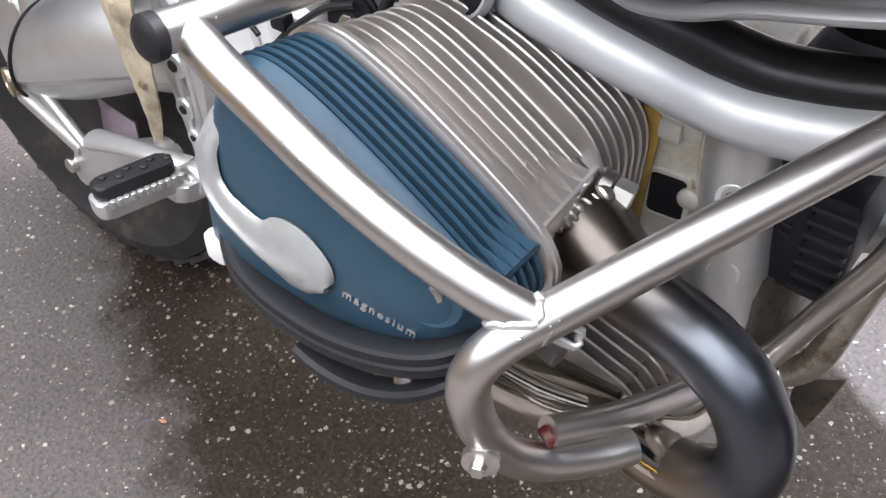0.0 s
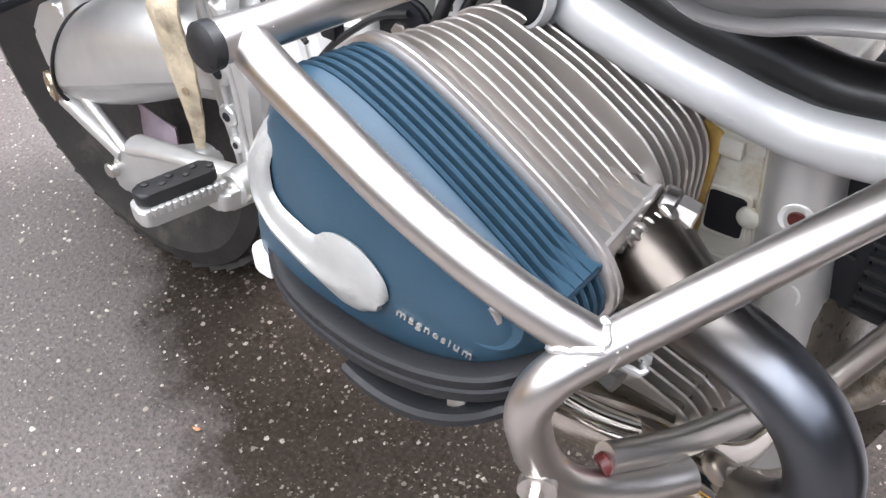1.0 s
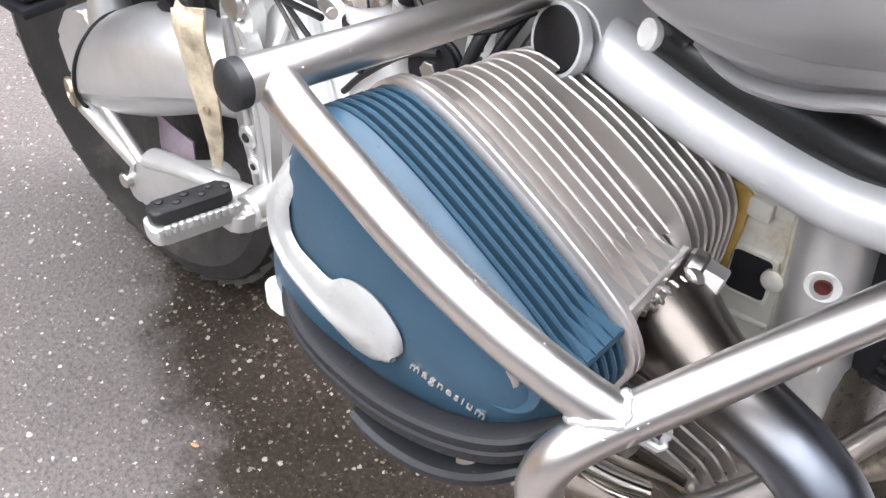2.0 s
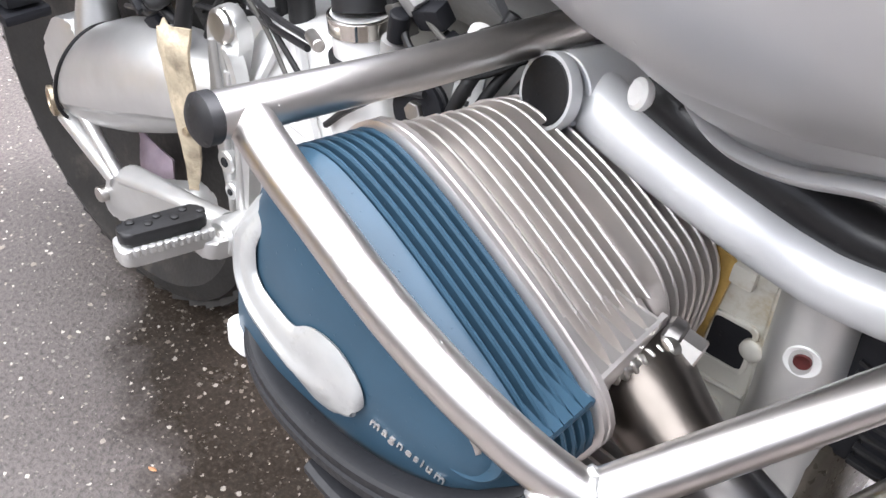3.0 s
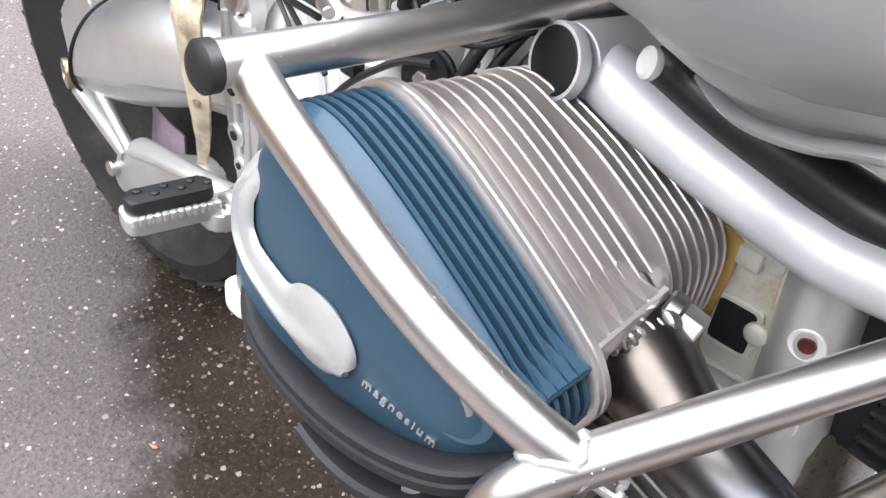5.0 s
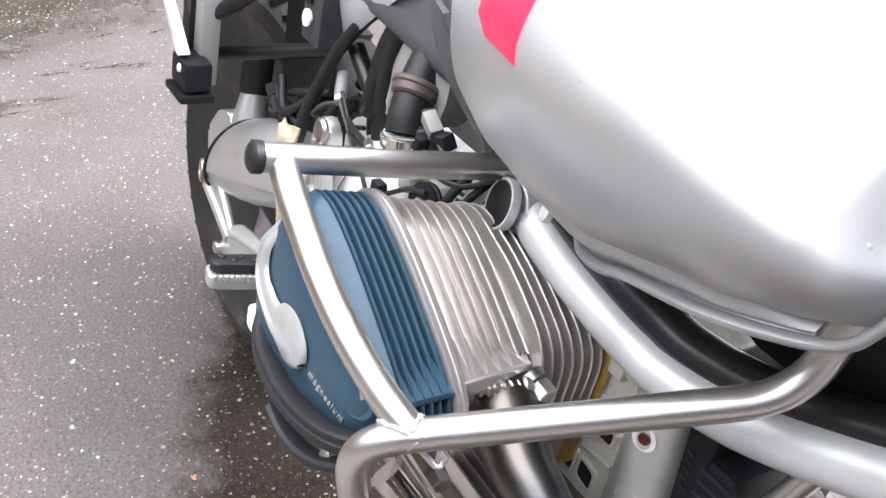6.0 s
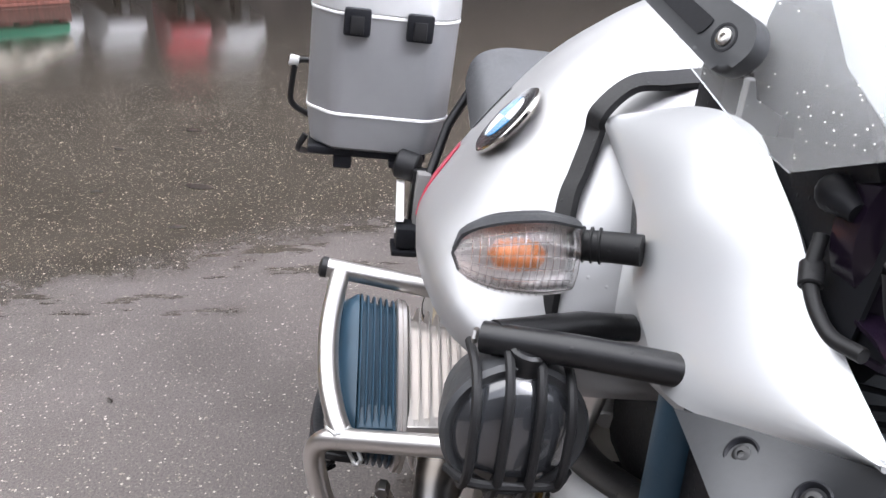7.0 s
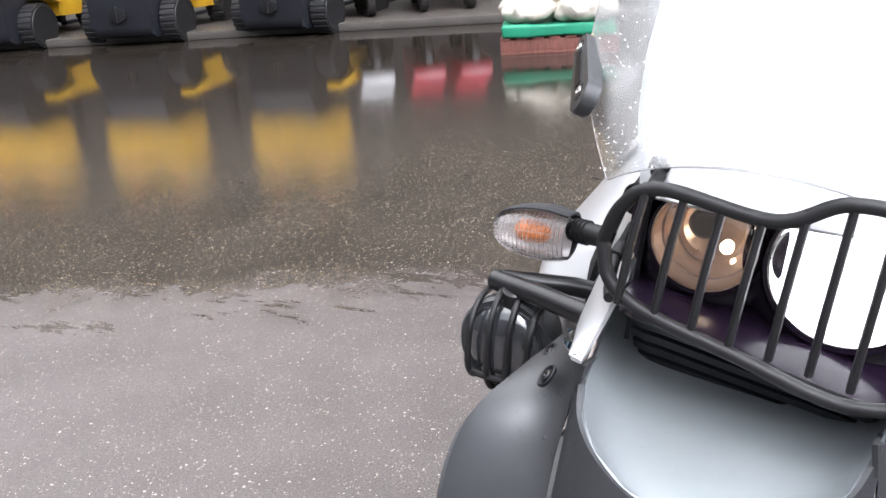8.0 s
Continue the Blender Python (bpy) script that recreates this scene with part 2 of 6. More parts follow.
def bends(pts, fillet=0.03, n=6):
    """A polyline with its corners rounded."""
    pts = [Vector(p) for p in pts]
    out = [pts[0]]
    for a, b, c in zip(pts, pts[1:], pts[2:]):
        d = min(fillet, (a - b).length * 0.48, (c - b).length * 0.48)
        p, q = b + (a - b).normalized() * d, b + (c - b).normalized() * d
        for i in range(n + 1):
            t = i / n
            out.append(p * (1 - t) ** 2 + b * 2 * t * (1 - t) + q * t * t)
    out.append(pts[-1])
    return out


def curve(pts, n=8):
    """A smooth line through the points."""
    pts = [Vector(p) for p in pts]
    ext = [pts[0] * 2 - pts[1]] + pts + [pts[-1] * 2 - pts[-2]]
    out = []
    for i in range(1, len(ext) - 2):
        p0, p1, p2, p3 = ext[i - 1:i + 3]
        for k in range(n):
            t = k / n
            out.append(0.5 * (2 * p1 + (p2 - p0) * t + (2 * p0 - 5 * p1 + 4 * p2 - p3) * t * t + (3 * p1 - p0 - 3 * p2 + p3) * t ** 3))
    out.append(pts[-1])
    return out


def loft(loops, cap=True, closed=True):
    bm = bmesh.new()
    rings = [[bm.verts.new(p) for p in lp] for lp in loops]
    n = len(rings[0])
    for a, b in zip(rings, rings[1:]):
        for i in range(n if closed else n - 1):
            j = (i + 1) % n
            bm.faces.new((a[i], a[j], b[j], b[i]))
    if cap and closed:
        bm.faces.new(rings[0][::-1])
        bm.faces.new(rings[-1])
    return bm


def sweep(pts, r, seg=16, cap=True, flat=1.0):
    """A tube along the points; r is one radius or a list (stretched over the length)."""
    pts = [Vector(p) for p in pts]
    tang = [(pts[min(i + 1, len(pts) - 1)] - pts[max(i - 1, 0)]).normalized() for i in range(len(pts))]
    up = Vector((0, 0, 1)) if abs(tang[0].z) < 0.9 else Vector((1, 0, 0))
    side = tang[0].cross(up).normalized()
    loops = []
    for i, (p, t) in enumerate(zip(pts, tang)):
        side = (side - t * side.dot(t)).normalized()
        other = t.cross(side)
        if isinstance(r, (list, tuple)):
            f = i / (len(pts) - 1) * (len(r) - 1)
            k = min(int(f), len(r) - 2)
            rad = r[k] + (r[k + 1] - r[k]) * (f - k)
        else:
            rad = r
        loops.append([p + side * (math.cos(2 * math.pi * a / seg) * rad) + other * (math.sin(2 * math.pi * a / seg) * rad * flat) for a in range(seg)])
    return loft(loops, cap)


def lathe(profile, seg=32, m=None):
    """Profile of (radius, height) turned about z, then moved by m."""
    bm = loft([[(r * math.cos(2 * math.pi * a / seg), r * math.sin(2 * math.pi * a / seg), h) for a in range(seg)] for r, h in profile], True)
    return moved(bm, m) if m is not None else bm


def collar(profile, seg=32, m=None):
    """A ring: a closed profile of (radius, height) turned about z, with no lids."""
    closed = list(profile) + [profile[0]]
    bm = loft([[(r * math.cos(2 * math.pi * a / seg), r * math.sin(2 * math.pi * a / seg), h) for a in range(seg)] for r, h in closed], False)
    bmesh.ops.remove_doubles(bm, verts=bm.verts, dist=1e-6)
    return moved(bm, m) if m is not None else bm


def along(a, b):
    """A pose at a whose z points to b."""
    return Matrix.Translation(a) @ (Vector(b) - Vector(a)).to_track_quat("Z", "Y").to_matrix().to_4x4()


def rod(a, b, r, seg=12, bev=0.0):
    h = (Vector(b) - Vector(a)).length
    e = bev or r * 0.15
    return lathe([(r - e, 0), (r, e), (r, h - e), (r - e, h)], seg, along(a, b))


def hexnut(a, b, r):
    return rod(a, b, r, 6, r * 0.12)


def prism(poly, depth, m=None, bev=0.0, seg=2):
    """A plate: the 2D outline in x, y given thickness along z, centred on z = 0."""
    bm = bmesh.new()
    lo = [bm.verts.new((x, y, -depth / 2)) for x, y in poly]
    hi = [bm.verts.new((x, y, depth / 2)) for x, y in poly]
    bot, top = bm.faces.new(lo[::-1]), bm.faces.new(hi)
    n = len(poly)
    for i in range(n):
        bm.faces.new((lo[i], lo[(i + 1) % n], hi[(i + 1) % n], hi[i]))
    if bev:
        edges = [e for f in (bot, top) for e in f.edges]
        bmesh.ops.bevel(bm, geom=edges, offset=bev, segments=seg, affect='EDGES', profile=0.6)
    return moved(bm, m) if m is not None else bm


def rounded(poly, fillet, n=5):
    """A closed 2D outline with rounded corners."""
    pts = [Vector((x, y, 0)) for x, y in poly]
    out = []
    for i, b in enumerate(pts):
        a, c = pts[i - 1], pts[(i + 1) % len(pts)]
        d = min(fillet, (a - b).length * 0.48, (c - b).length * 0.48)
        p, q = b + (a - b).normalized() * d, b + (c - b).normalized() * d
        for k in range(n + 1):
            t = k / n
            v = p * (1 - t) ** 2 + b * 2 * t * (1 - t) + q * t * t
            out.append((v.x, v.y))
    return out


def resample(poly, count):
    """A closed 2D outline as evenly spaced points."""
    pts = [Vector((x, y)) for x, y in poly]
    seglen = [(pts[(i + 1) % len(pts)] - p).length for i, p in enumerate(pts)]
    total, out, i, acc = sum(seglen), [], 0, 0.0
    for k in range(count):
        want = total * k / count
        while acc + seglen[i] < want:
            acc += seglen[i]
            i += 1
        out.append(pts[i].lerp(pts[(i + 1) % len(pts)], (want - acc) / seglen[i]))
    return [(p.x, p.y) for p in out]


def inset(poly, d):
    """The closed outline (counter-clockwise) moved inwards by d."""
    n, out = len(poly), []
    for i in range(n):
        a, b, c = (Vector(poly[i - 1]), Vector(poly[i]), Vector(poly[(i + 1) % n]))
        t = (c - a).normalized()
        out.append((b.x - t.y * d, b.y + t.x * d))
    return out


def shell(grid, thick):
    """A sheet from rows of points, given thickness."""
    rows, cols = len(grid), len(grid[0])
    bm = bmesh.new()
    vs = [[bm.verts.new(p) for p in row] for row in grid]
    for i in range(rows - 1):
        for j in range(cols - 1):
            bm.faces.new((vs[i][j], vs[i][j + 1], vs[i + 1][j + 1], vs[i + 1][j]))
    bmesh.ops.recalc_face_normals(bm, faces=bm.faces)
    bmesh.ops.solidify(bm, geom=bm.faces[:], thickness=thick)
    return bm


def patch(corners, n=8, bulge=(0, 0, 0)):
    """Rows of points over four corners, bowed by bulge in the middle."""
    a, b, c, d = [Vector(p) for p in corners]
    rows = []
    for i in range(n + 1):
        u = i / n
        row = []
        for j in range(n + 1):
            v = j / n
            p = a.lerp(b, v).lerp(d.lerp(c, v), u)
            row.append(p + Vector(bulge) * (16 * u * (1 - u) * v * (1 - v)))
        rows.append(row)
    return rows


# ---------------------------------------------------------------- ground and yard
def ground_material():
    m, n, l, p = nodes_of("wet_asphalt")
    geo = n.new("ShaderNodeNewGeometry")
    pos = geo.outputs["Position"]
    sep = n.new("ShaderNodeSeparateXYZ")
    l.new(pos, sep.inputs[0])

    def math_node(op, a, b):
        q = n.new("ShaderNodeMath")
        q.operation = op
        for i, v in enumerate((a, b)):
            if hasattr(v, "is_linked"):
                l.new(v, q.inputs[i])
            else:
                q.inputs[i].default_value = v
        return q.outputs[0]
    # the low part of the yard, past a ragged seam, stands under a film of water
    wob = noise_node(n, l, 1.6, 6, pos, 0.65)
    seam = math_node('ADD', math_node('MULTIPLY', sep.outputs[1], 0.42), math_node('ADD', sep.outputs[0], 2.25))
    seam = math_node('ADD', seam, math_node('MULTIPLY', math_node('SUBTRACT', wob.outputs[0], 0.5), 0.75))
    rag = noise_node(n, l, 9.0, 6, pos, 0.7)
    seam = math_node('ADD', seam, math_node('MULTIPLY', math_node('SUBTRACT', rag.outputs[0], 0.5), 0.55))
    wet = ramp(n, l, seam, 1.0, 0.0, -0.16, 0.20)
    # second wet patch round the motorcycle; its dark colour also paints the bike's shade
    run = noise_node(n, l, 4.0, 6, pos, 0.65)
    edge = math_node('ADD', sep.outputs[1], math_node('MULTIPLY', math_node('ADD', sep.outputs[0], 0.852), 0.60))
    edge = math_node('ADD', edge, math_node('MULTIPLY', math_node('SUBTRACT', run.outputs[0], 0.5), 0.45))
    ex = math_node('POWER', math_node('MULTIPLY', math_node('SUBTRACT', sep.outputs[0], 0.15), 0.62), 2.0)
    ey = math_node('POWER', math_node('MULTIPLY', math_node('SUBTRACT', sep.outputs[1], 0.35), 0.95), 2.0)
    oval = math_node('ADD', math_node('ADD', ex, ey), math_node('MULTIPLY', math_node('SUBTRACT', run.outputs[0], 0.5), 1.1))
    wet_shade_patch = math_node('MULTIPLY', ramp(n, l, edge, 0.0, 1.0, -0.03, 0.07), ramp(n, l, oval, 1.0, 0.0, 0.85, 1.15))
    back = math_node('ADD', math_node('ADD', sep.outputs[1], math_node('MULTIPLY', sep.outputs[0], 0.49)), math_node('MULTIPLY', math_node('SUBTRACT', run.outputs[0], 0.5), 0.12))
    wet_shade_patch = math_node('MULTIPLY', wet_shade_patch, ramp(n, l, back, 1.0, 0.0, 0.455, 0.485))
    turned = n.new("ShaderNodeMapping")
    turned.inputs["Rotation"].default_value = (0, 0, radians(67))
    turned.inputs["Scale"].default_value = (7.0, 1.6, 1.0)
    l.new(pos, turned.inputs["Vector"])
    streak = noise_node(n, l, 1.3, 6, turned.outputs[0], 0.68)
    near_seam = math_node('MULTIPLY', ramp(n, l, seam, 1.0, 0.0, 0.10, 0.75), ramp(n, l, streak.outputs[0], 0.0, 0.9, 0.54, 0.63))
    wet = math_node('MAXIMUM', wet, near_seam)
    far_wet = wet
    wet = math_node('MAXIMUM', wet, math_node('MULTIPLY', wet_shade_patch, 0.93))
    pud = noise_node(n, l, 0.55, 5, pos, 0.6)
    puddle = ramp(n, l, pud.outputs[0], 0.0, 1.0, 0.40, 0.62)
    # stone chips of three sizes in brown-black binder
    base = noise_node(n, l, 2.6, 7, pos, 0.62)
    grain = noise_node(n, l, 150, 3, pos, 0.7)
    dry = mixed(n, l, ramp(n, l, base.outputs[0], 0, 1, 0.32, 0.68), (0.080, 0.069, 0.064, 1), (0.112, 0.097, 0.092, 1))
    # soaked asphalt, darkened further to carry the motorcycle's shade
    soak_shade = mixed(n, l, ramp(n, l, base.outputs[0], 0, 1, 0.32, 0.68), (0.018, 0.0135, 0.0095, 1), (0.032, 0.0245, 0.0183, 1))
    # towards the wall: dark reflections painted into the colour, smoother, with fewer stone chips
    far_dark = math_node('MULTIPLY', far_wet, ramp(n, l, math_node('ADD', seam, math_node('MULTIPLY', pud.outputs[0], 0.9)), 1.0, 0.0, -4.2, -1.6))
    silt = mixed(n, l, ramp(n, l, base.outputs[0], 0, 1, 0.32, 0.68), (0.034, 0.0280, 0.0207, 1), (0.060, 0.0497, 0.0385, 1))
    col = mixed(n, l, far_wet, mixed(n, l, wet, dry, soak_shade), silt)
    col = mixed(n, l, far_dark, col, (0.018, 0.0145, 0.011, 1))
    col = mixed(n, l, ramp(n, l, grain.outputs[0], 0, 0.75, 0.46, 0.72), col, (0.011, 0.0095, 0.009, 1))
    col = mixed(n, l, math_node('MULTIPLY', ramp(n, l, grain.outputs[0], 0.55, 0.0, 0.30, 0.46), ramp(n, l, wet, 1.0, 0.32)), col, (0.115, 0.098, 0.088, 1))
    chips = None
    for scale, lim, bright, rad in ((210, 0.78, 0.20, 0.26), (120, 0.80, 0.24, 0.22), (88, 0.86, 0.46, 0.20), (150, 0.90, 0.60, 0.22), (58, 0.93, 0.50, 0.14)):
        vo = n.new("ShaderNodeTexVoronoi")
        vo.inputs["Scale"].default_value = scale
        warp = n.new("ShaderNodeVectorMath")
        warp.operation = 'MULTIPLY_ADD'
        l.new(grain.outputs["Color"], warp.inputs[0])
        warp.inputs[1].default_value = (0.010, 0.008, 0.0)
        l.new(pos, warp.inputs[2])
        l.new(warp.outputs[0], vo.inputs["Vector"])
        sc = n.new("ShaderNodeSeparateColor")
        l.new(vo.outputs["Color"], sc.inputs[0])
        a = math_node('GREATER_THAN', sc.outputs[0], lim)
        rr = math_node('MULTIPLY', sc.outputs[1], rad)
        b = math_node('LESS_THAN', vo.outputs["Distance"], math_node('ADD', rr, 0.13))
        mk = math_node('MULTIPLY', math_node('MULTIPLY', a, b), math_node('MULTIPLY', math_node('MULTIPLY', ramp(n, l, far_wet, 0.85, 0.52), ramp(n, l, far_dark, 1.0, 0.25)), ramp(n, l, wet_shade_patch, 1.0, 0.6)))
        tone = mixed(n, l, sc.outputs[2], (bright, bright * 0.92, bright * 0.81, 1), (bright * 0.5, bright * 0.43, bright * 0.36, 1))
        col = mixed(n, l, mk, col, tone)
        chips = mk if chips is None else math_node('MAXIMUM', chips, mk)
    l.new(col, p.inputs["Base Color"])
    r_dry = ramp(n, l, noise_node(n, l, 2.2, 6, pos, 0.6).outputs[0], 0.30, 0.46, 0.35, 0.65)
    r_wet = ramp(n, l, puddle, 0.085, 0.045)
    r_damp = ramp(n, l, rag.outputs[0], 0.16, 0.40, 0.35, 0.60)
    last = r_dry
    for fac, rough in ((wet_shade_patch, r_damp), (far_wet, r_wet), (far_dark, ramp(n, l, puddle, 0.085, 0.045))):
        mr = n.new("ShaderNodeMix")
        l.new(fac, mr.inputs[0])
        l.new(last, mr.inputs[2])
        l.new(rough, mr.inputs[3])
        last = mr.outputs[0]
    l.new(last, p.inputs["Roughness"])
    l.new(ramp(n, l, wet_shade_patch, 0.38, 0.07), p.inputs["Specular IOR Level"])
    h = math_node('ADD', grain.outputs[0], math_node('MULTIPLY', chips, 0.3))
    b = n.new("ShaderNodeBump")
    b.inputs["Distance"].default_value = 0.0030
    l.new(h, b.inputs["Height"])
    l.new(math_node('MULTIPLY', ramp(n, l, wet, 0.60, 0.09), ramp(n, l, far_dark, 1.0, 0.15)), b.inputs["Strength"])
    swell = n.new("ShaderNodeBump")
    swell.inputs["Distance"].default_value = 0.010
    l.new(noise_node(n, l, 11, 4, pos, 0.6).outputs[0], swell.inputs["Height"])
    l.new(ramp(n, l, wet, 0.12, 0.024), swell.inputs["Strength"])
    l.new(swell.outputs[0], b.inputs["Normal"])
    l.new(b.outputs[0], p.inputs["Normal"])
    return m


def grid_sheet(x0, x1, y0, y1, nx, ny, z=0.0):
    bm = bmesh.new()
    vs = [[bm.verts.new((x0 + (x1 - x0) * i / nx, y0 + (y1 - y0) * j / ny, z)) for j in range(ny + 1)] for i in range(nx + 1)]
    for i in range(nx):
        for j in range(ny):
            bm.faces.new((vs[i][j], vs[i + 1][j], vs[i + 1][j + 1], vs[i][j + 1]))
    return bm


M["asphalt"] = ground_material()
tagged(part("ground", grid_sheet(-150, 150, -150, 150, 60, 60), M["asphalt"]), "wet speckled dark asphalt yard with a ragged wet seam", "ground", kind="structure")

M["kerb"] = mat("wet_concrete_kerb", (0.065, 0.058, 0.051), 0.4, 0.0, 0.2, 3, 0.3, 0.3, 60)
M["wall"] = mat("brown_grey_rendered_wall", (0.033, 0.029, 0.027), 0.7, 0.0, 0.15, 0.8, 0.2, 0.2, 30, dirt=(0.10, 0.085, 0.075), dirt_amount=0.4)
M["fork_yellow"] = mat("worn_yellow_truck_paint", (0.72, 0.42, 0.03), 0.38, 0.0, 0.10, 3, 0.25, 0.05, 60, dirt=(0.30, 0.18, 0.04), dirt_amount=0.15)
M["fork_dark"] = mat("dark_grey_counterweight_paint", (0.013, 0.014, 0.018), 0.42, 0.1, 0.2, 4, 0.25, 0.15, 60)
M["wood"] = mat("wet_red_brown_pallet_wood", (0.16, 0.060, 0.045), 0.6, 0.0, 0.3, 8, 0.2, 0.4, 80, stretch=(1, 6, 1))
M["green"] = mat("green_tarpaulin", (0.012, 0.22, 0.12), 0.5, 0.0, 0.15, 6, 0.2, 0.3, 30)
M["sack"] = mat("pale_woven_sacks", (0.46, 0.43, 0.37), 0.8, 0.0, 0.2, 8, 0.2, 0.5, 60, dirt=(0.50, 0.36, 0.25), dirt_amount=0.3)
M["wheel_paint"] = mat("grey_wheel_rim", (0.42, 0.42, 0.43), 0.35, 0.6, 0.1, 10)
M["body_red"] = mat("red_vehicle_paint", (0.32, 0.02, 0.035), 0.3, 0.0, 0.05, 3, coat=0.5)
M["body_white"] = mat("white_vehicle_paint", (0.42, 0.42, 0.42), 0.3, 0.0, 0.05, 3, coat=0.5)

# raised paved strip along the wall, behind the parked trucks
pave = part("pavement", box(-4.3, 0.0, -9.0, 14.0, 0.0, 0.10, 0.02), M["kerb"])
pave.matrix_basis = pose(-8.95, -4.80, 0, 0, 0, 19.5)
tagged(pave, "low wet concrete pavement along a wall", "pavement", kind="structure")
tagged(part("wall_west", box(-14.0, -13.5, -40, 25, 0, 12.0, 0.02), M["wall"]), "unseen brown-grey wall added for darker reflections", "wall", kind="structure")


# three unseen walls added to keep bright sky out of the reflections
tagged(part("unseen_wall_north", box(-13.5, 11.0, 14.0, 14.5, 0, 8.0, 0.02), M["wall"]), "unseen brown-grey wall added for darker reflections", "wall", kind="structure")
tagged(part("unseen_wall_south", box(-13.5, 11.0, -16.5, -16.0, 0, 8.0, 0.02), M["wall"]), "unseen brown-grey wall added for darker reflections", "wall", kind="structure")
tagged(part("unseen_wall_east", box(11.0, 11.5, -20, 25, 0, 8.0, 0.02), M["wall"]), "unseen brown-grey wall added for darker reflections", "wall", kind="structure")


def wheel_parts(parent, x, y, r, w, rim_r, tyre_mat, rim_mat):
    """An upright wheel whose axle points along y."""
    m = Matrix.Translation((x, y, r)) @ pose(0, 0, 0, 90, 0, 0)
    t = w / 2
    tyre = part("tyre", lathe([(rim_r, -t * 0.8), (r * 0.9, -t), (r * 0.985, -t * 0.72), (r, -t * 0.3), (r, t * 0.3), (r * 0.985, t * 0.72), (r * 0.9, t), (rim_r, t * 0.8)], 36, m), tyre_mat, parent)
    part("rim", lathe([(rim_r * 0.25, -t * 0.5), (rim_r * 0.8, -t * 0.35), (rim_r * 1.01, -t * 0.78), (rim_r * 1.01, t * 0.78), (rim_r * 0.8, t * 0.35), (rim_r * 0.25, t * 0.5)], 28, m), rim_mat, tyre)
    if rim_mat == M["fork_yellow"]:
        gear = [(q * math.cos(2 * math.pi * (k + d) / 24), q * math.sin(2 * math.pi * (k + d) / 24)) for k in range(24) for d, q in ((0.0, r * 0.98), (0.14, r * 1.03), (0.62, r * 1.03), (0.76, r * 0.98))]
        part("tread", prism(gear, w * 0.92, m), tyre_mat, tyre, smooth=False)
    return tyre


def forklift(place):
    """A counterbalance truck seen from behind; its back points along +x."""
    f = empty("forklift", place)
    tagged(f, "yellow forklift truck with a dark grey counterweight on wet asphalt", "forklift", "parked forklifts")
    m = Matrix(((1, 0, 0, 0), (0, 0, -1, 0), (0, 1, 0, 0), (0, 0, 0, 1)))
    prof = rounded([(-0.75, 0.09), (0.02, 0.09), (0.13, 0.17), (0.15, 0.62), (0.04, 0.98), (-0.75, 0.98)], 0.07)
    cw = part("counterweight", prism(prof, 0.80, m, 0.05), M["fork_dark"], f, "dark grey cast counterweight")
    part("tow_plate", prism(rounded([(-0.11, -0.05), (0.0, -0.09), (0.11, -0.05), (0.11, 0.05), (0.0, 0.09), (-0.11, 0.05)], 0.02), 0.05, Matrix.Translation((0.15, 0, 0.38)) @ Matrix(((0, 0, 1, 0), (1, 0, 0, 0), (0, 1, 0, 0), (0, 0, 0, 1))), 0.01), M["black_metal"], cw)
    part("tow_pin", rod((0.185, 0, 0.30), (0.185, 0, 0.48), 0.02, 12), M["black_metal"], cw)
    for s in (-1, 1):
        part("rear_panel", prism(rounded([(-0.60, 0.99), (0.03, 0.99), (0.03, 1.48), (-0.06, 1.62), (-0.60, 1.62)], 0.07), 0.40, Matrix.Translation((0, s * 0.33, 0)) @ m, 0.04), M["fork_yellow"], f, "yellow rear panel")
        part("fender", prism(rounded([(-0.80, 0.50), (-0.62, 0.56), (-0.30, 0.60), (-0.30, 0.68), (-0.80, 0.68)], 0.03), 0.20, Matrix.Translation((0, s * 0.50, 0)) @ m, 0.02), M["fork_yellow"], f)
    part("radiator_grille", box(-0.55, 0.0, -0.13, 0.13, 0.99, 1.58, 0.02), M["fork_yellow"], f)
    part("body", prism(rounded([(-1.9, 0.30), (-0.80, 0.34), (-0.80, 0.66), (-1.0, 0.70), (-1.9, 0.70)], 0.05), 1.06, m, 0.04), M["fork_yellow"], f)
    part("engine_hood", box(-0.75, -0.06, -0.46, 0.46, 1.62, 1.68, 0.02), M["fork_dark"], f)
    for s in (-1, 1):
        part("rear_post", sweep(bends([(-0.15, s * 0.46, 1.06), (-0.25, s * 0.45, 2.3), (-1.4, s * 0.45, 2.35), (-1.75, s * 0.45, 0.8)], 0.12), 0.035, 8), M["fork_dark"], f)
        part("tail_lamp", box(-0.14, -0.06, s * 0.33 - 0.07, s * 0.33 + 0.07, 1.70, 1.84, 0.015), M["body_red"], f)
        wheel_parts(f, -0.30, s * 0.53, 0.27, 0.21, 0.13, M["rubber"], M["fork_yellow"])
        wheel_parts(f, -1.65, s * 0.52, 0.34, 0.24, 0.19, M["tyre"], M["fork_yellow"])
    part("roof_guard", box(-1.42, -0.22, -0.46, 0.46, 2.32, 2.38, 0.02), M["fork_dark"], f)
    part("seat", box(-0.75, -0.25, -0.25, 0.25, 1.68, 1.76, 0.03), M["rubber"], f)
    part("seat_back", box(-0.35, -0.23, -0.24, 0.24, 1.74, 2.10, 0.05), M["rubber"], f)
    for s in (-0.3, 0.3):
        part("mast_rail", box(-2.02, -1.9, s - 0.06, s + 0.06, 0.15, 2.3, 0.01), M["fork_dark"], f)
